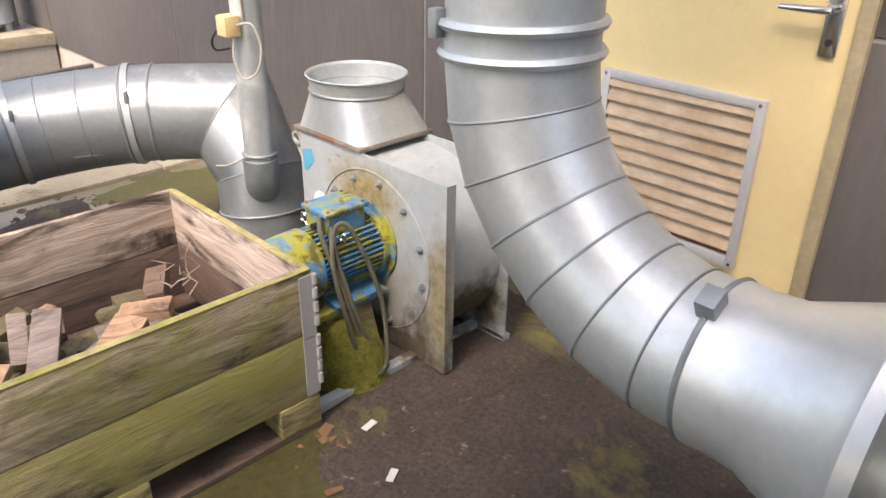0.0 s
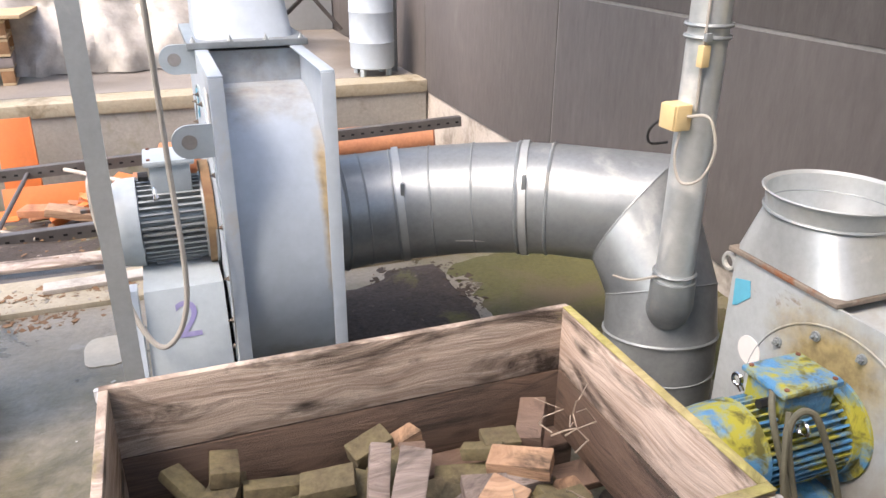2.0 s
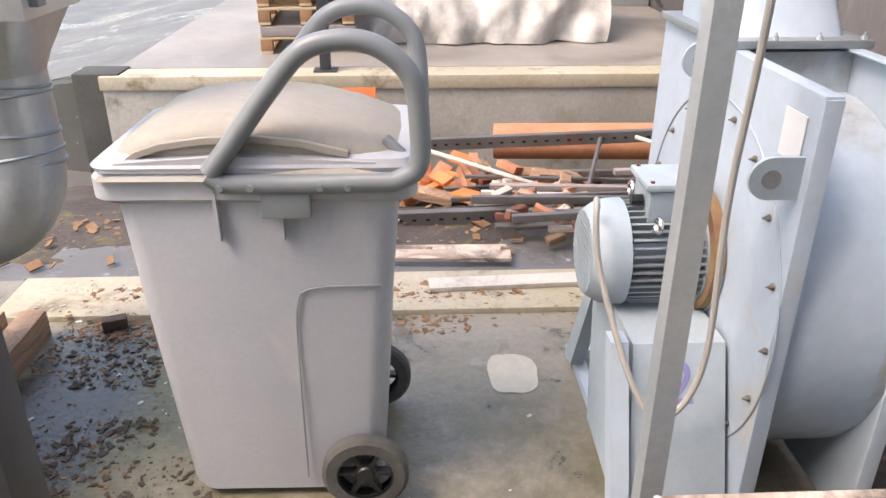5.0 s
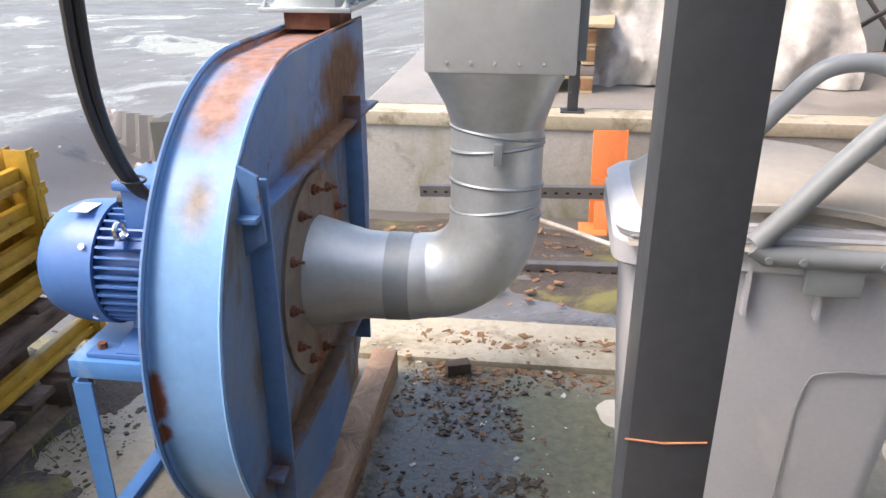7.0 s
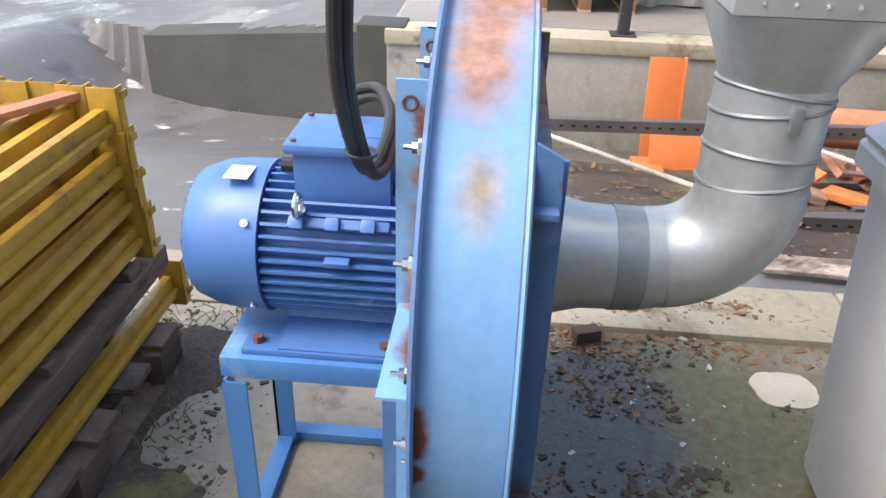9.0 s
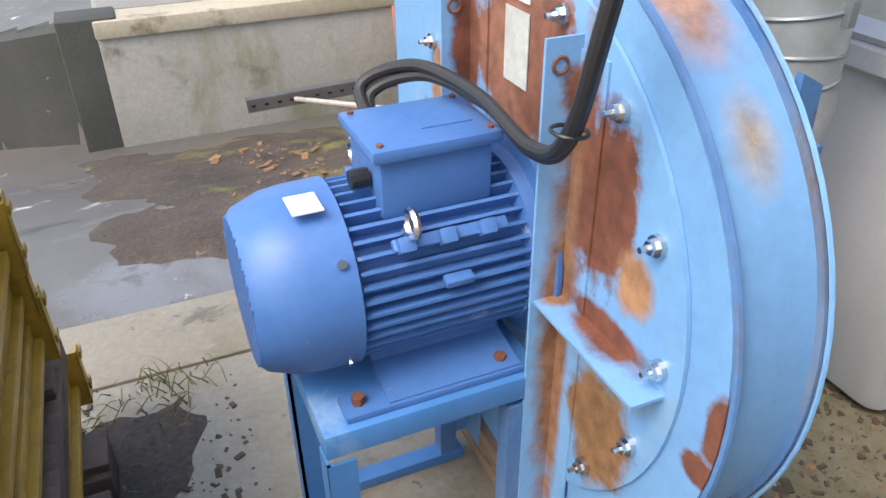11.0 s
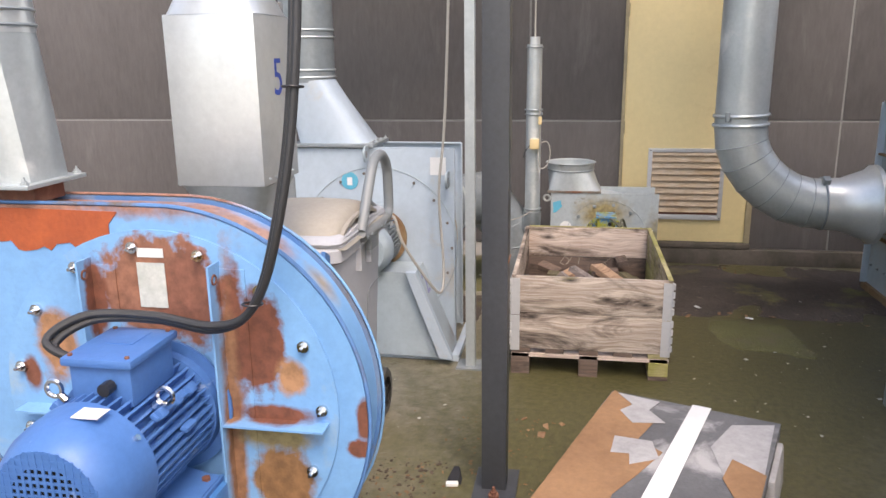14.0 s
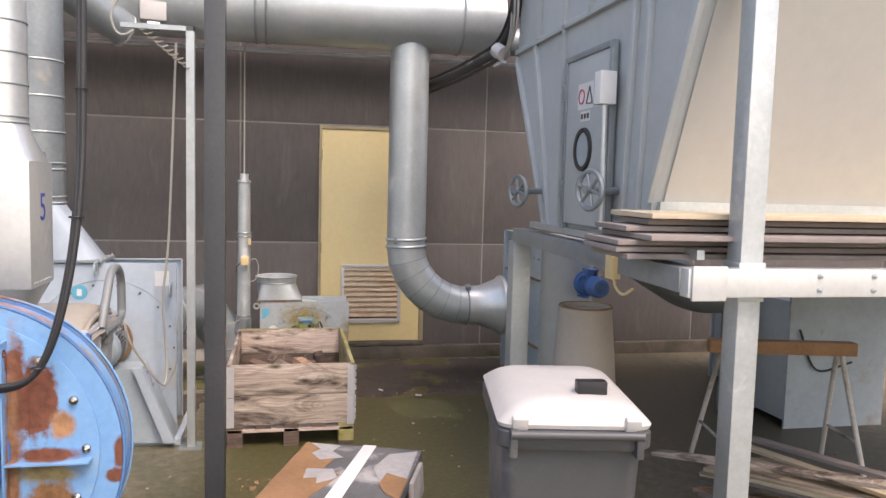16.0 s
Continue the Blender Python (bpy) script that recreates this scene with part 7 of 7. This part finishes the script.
part("tube_inside", rod((2.23, 4.754, -0.061), (2.2, 4.76, -0.063), 0.126, seg=28), "blackhole", pr)
r = random.Random(21)
for k in range(34):
    x, y = r.uniform(-0.55, 0.75), r.uniform(3.9, 4.9)
    z = ground_height(x, y) + 0.05 + 0.2 * r.random() * max(0, 1 - abs(x - 0.1))
    solid("tile_shard", obox((x, y, z), (r.uniform(0.12, 0.34), r.uniform(0.05, 0.12), r.uniform(0.02, 0.06)), (r.uniform(-25, 25), r.uniform(-25, 25), r.uniform(0, 180)), 0.004), r.choice(["tile", "orange", "tile", "offcut"]), "broken orange rack piece in the scrap heap", "scrap", "orange scrap heap")
for k in range(46):
    x, y = r.uniform(0.3, 1.9), r.uniform(2.95, 4.5)
    L = r.uniform(0.9, 1.6)
    z = max(ground_height(x - L / 2 * 0.9, y), ground_height(x, y)) + 0.04 + 0.012 * (k % 14)
    solid("scrap_bar", obox((x, y, z), (L, r.uniform(0.02, 0.05), r.uniform(0.015, 0.04)), (0, r.uniform(-2, 2), r.uniform(-6, 6)), 0.002), r.choice(["rail", "galv_dull", "foundation", "plygrey", "rail", "wood_pale"]), "long scrap bar in a heap", "scrap bar", "scrap bars in the pit")
for k in range(40):
    x, y = r.uniform(0.0, 0.5), r.uniform(2.95, 4.1)
    solid("scrap_stub", obox((x, y, ground_height(x, y) + 0.05 + 0.13 * r.random()), (r.uniform(0.06, 0.16), 0.04, 0.035), (r.uniform(-20, 20), r.uniform(-20, 20), r.uniform(0, 180)), 0.003), r.choice(["tile", "wood_pale", "offcut", "rust", "foundation"]), "short scrap stub in the heap", "scrap", "scrap stubs in the pit")
pq = thing("broken_pallet", "grey broken pallet lying behind the kerb", "pallet", (-0.6, 3.0, 0))
for k in range(4):
    part("board", obox((-0.40, 2.86 + k * 0.12, 0.035 - 0.035 * k), (0.85, 0.09, 0.02), (0, 0, 2 * k - 3), 0.003), "wood_grey", pq)
for x in (-0.75, 0.05):
    part("bearer", box(x, x + 0.08, 2.78, 3.22, -0.16, -0.085, 0.003), "wood_dark", pq)
solid("kerb_board", obox((0.1, 2.6, 0.034), (0.9, 0.09, 0.022), (0, 0, 3), 0.003), "foundation", "pale board lying on the kerb", "board")


# ---- litter ----
def scatter(name, regions, count, size, material, label, seed, flat=0.4, height=None):
    q = random.Random(seed)
    b = bmesh.new()
    for _ in range(count):
        x0, x1, y0, y1 = q.choice(regions)
        x, y = q.uniform(x0, x1), q.uniform(y0, y1)
        if noise.noise((x * 1.7, y * 1.7, seed)) < -0.12:
            continue
        s = size * (0.35 + 1.5 * q.random() ** 3)
        z = (0.0 if y < 2.395 else 0.022 if y < 2.735 else ground_height(x, y) + 0.02)
        obox((x, y, z + s * flat * 0.3), (s, s * q.uniform(0.3, 0.9), s * flat * q.uniform(0.3, 0.8)), (q.uniform(-20, 20), q.uniform(-20, 20), q.uniform(0, 180)), 0, b)
    return tagged(part(name, b, material, None, smooth=False), label, "litter", kind="stuff")


near = [(-1.75, -1.2, 1.5, 2.39), (-1.75, -0.9, 2.0, 2.39), (-2.4, -1.6, 0.9, 1.4), (-1.6, -0.95, 1.0, 1.6)]
scatter("dark_litter", near, 2200, 0.012, "debris", "dark crumbs of bark and dirt on the slab", 1)
scatter("leaf_litter", near + [(-1.8, 1.2, 2.3, 2.5)], 1600, 0.013, "leaf", "brown leaf litter on the slab", 2, 0.15)
scatter("pale_chips", [(-1.9, 0.6, 0.9, 2.5), (-1.2, 2.2, -1.4, 0.0)], 170, 0.013, "chip", "small pale wood chips on the slab", 3, 0.2)
scatter("leaf_litter", [(1.1, 2.4, -0.9, 0.0), (1.25, 1.6, -0.1, 0.1)], 1200, 0.014, "leaf", "rotting leaves on the soil", 4, 0.15)
scatter("dark_litter", [(0.75, 1.5, 1.25, 2.35)], 1100, 0.022, "debris", "dark wet leaves beneath the duct", 5, 0.15)
scatter("leaf_litter", [(-2.3, 2.2, 2.85, 4.9)], 1100, 0.035, "leaf", "brown leaf litter in the pit", 6, 0.2)
scatter("kerb_litter", [(-1.9, 1.6, 2.42, 2.70)], 700, 0.012, "binlid", "sandy crumbs on the kerb", 7, 0.2)
scatter("dark_litter", [(-3.3, -2.55, 1.2, 2.4)], 1300, 0.013, "debris", "dark crumbs beside the rack beams", 8)
scatter("dark_litter", [(-2.0, 2.0, -3.2, -1.3)], 800, 0.015, "leaf", "litter on the slab under the machine", 9, 0.2)
scatter("dark_litter", [(-1.6, -0.5, 0.55, 1.3), (-2.0, -1.2, 0.7, 1.2)], 500, 0.009, "leaf", "dark leaf crumbs round the post foot", 12, 0.2)
scatter("pale_chips", [(-1.5, 2.3, -1.5, 0.9)], 90, 0.012, "chip", "tiny pale chips over the mossy slab", 13, 0.2)
scatter("bark_bits", [(-1.62, -1.3, 1.95, 2.15), (-1.5, -1.2, 1.6, 1.8), (-1.7, -1.35, 1.2, 1.6)], 420, 0.016, "debris", "dark wet bark and charcoal bits on the slab", 21, 0.3)
scatter("pale_chips", [(-1.75, -0.9, 1.5, 2.4)], 70, 0.022, "chip", "pale square wood chips on the slab", 22, 0.15)
scatter("kerb_litter", [(-1.75, 0.9, 2.50, 2.62), (-1.7, -0.2, 2.26, 2.39)], 900, 0.022, "leaf", "brown needles and leaf scraps along the kerb", 23, 0.12)
scatter("leaf_litter", [(-1.55, -0.95, 0.62, 1.15), (-1.0, -0.5, 0.45, 0.8)], 120, 0.026, "leaf", "wet brown leaves round the post foot", 24, 0.1)
scatter("leaf_litter", [(1.05, 2.3, -1.2, -0.1), (1.2, 1.6, -0.15, 0.15)], 260, 0.03, "leaf", "curled rotting leaves on the soil", 25, 0.15)
scatter("pale_chips", [(0.9, 2.2, -1.2, 0.0), (-0.9, 1.2, -1.3, -0.2)], 110, 0.011, "chip", "pale grit on the soil and slab", 26, 0.3)
scatter("bark_bits", [(-3.2, -2.5, 1.3, 2.35)], 400, 0.018, "debris", "dark bark bits beside the rack beams", 27, 0.3)
b = bmesh.new()
q = random.Random(5)
for _ in range(240):
    x, y = q.choice([(-2.85, 1.75), (-2.95, 2.2), (-2.7, 2.33), (-2.9, 1.3)])
    x, y = x + q.gauss(0, 0.09), min(y + q.gauss(0, 0.09), 2.38)
    d = Vector((q.uniform(-0.07, 0.07), q.uniform(-0.07, 0.07), q.uniform(0.01, 0.06)))
    sweep([(x, y, 0.0), Vector((x, y, 0)) + d * 0.6 + Vector((0, 0, 0.015)), Vector((x, y, 0)) + d], [0.002, 0.0015, 0.0006], 4, b)
tagged(part("grass_tufts", b, "grass"), "dry yellow-green grass tufts beside the rack beams", "grass", kind="stuff")
gl = thing("glove", "black fabric glove with a pale cuff lying on the slab", "glove", (-1.05, 0.98, 0))
part("palm", loft([[(-1.12 + 0.04 * i, 0.955 + dx, 0.002 + dz) for dx, dz in ((-0.03, 0), (-0.02, 0.018), (0.02, 0.02), (0.03, 0))] for i in range(2)] + [[(-1.0, 0.96 + dx, 0.002 + dz) for dx, dz in ((-0.015, 0), (-0.01, 0.01), (0.01, 0.01), (0.015, 0))]]), "fabric", gl)
part("cuff", obox((-1.135, 0.958, 0.012), (0.025, 0.05, 0.016), (0, 0, 10), 0.006), "sticker", gl, "pale cuff")
for x, y, a in ((1.24, -0.33, 30), (1.05, -0.62, 65), (1.33, -0.12, 10)):
    solid("paper_scrap", obox((x, y, 0.02), (0.05, 0.022, 0.004), (0, 0, a)), "sticker", "torn white scrap of paper on the soil", "scrap", "paper scraps")
solid("brick_piece", obox((-1.55, 2.34, 0.025), (0.09, 0.05, 0.045), (0, 0, 20), 0.006), "debris", "dark broken stone lying by the kerb", "stone")

# ---- closing wall added out of view, place and height assumed ----
tagged(part("wall_south", box(-9, 2.8, -9.3, -9.0, 0, 3.2), "wall", smooth=False), "added dark grey closing wall beyond the machine", "wall", kind="structure")
ORIGIN.clear()
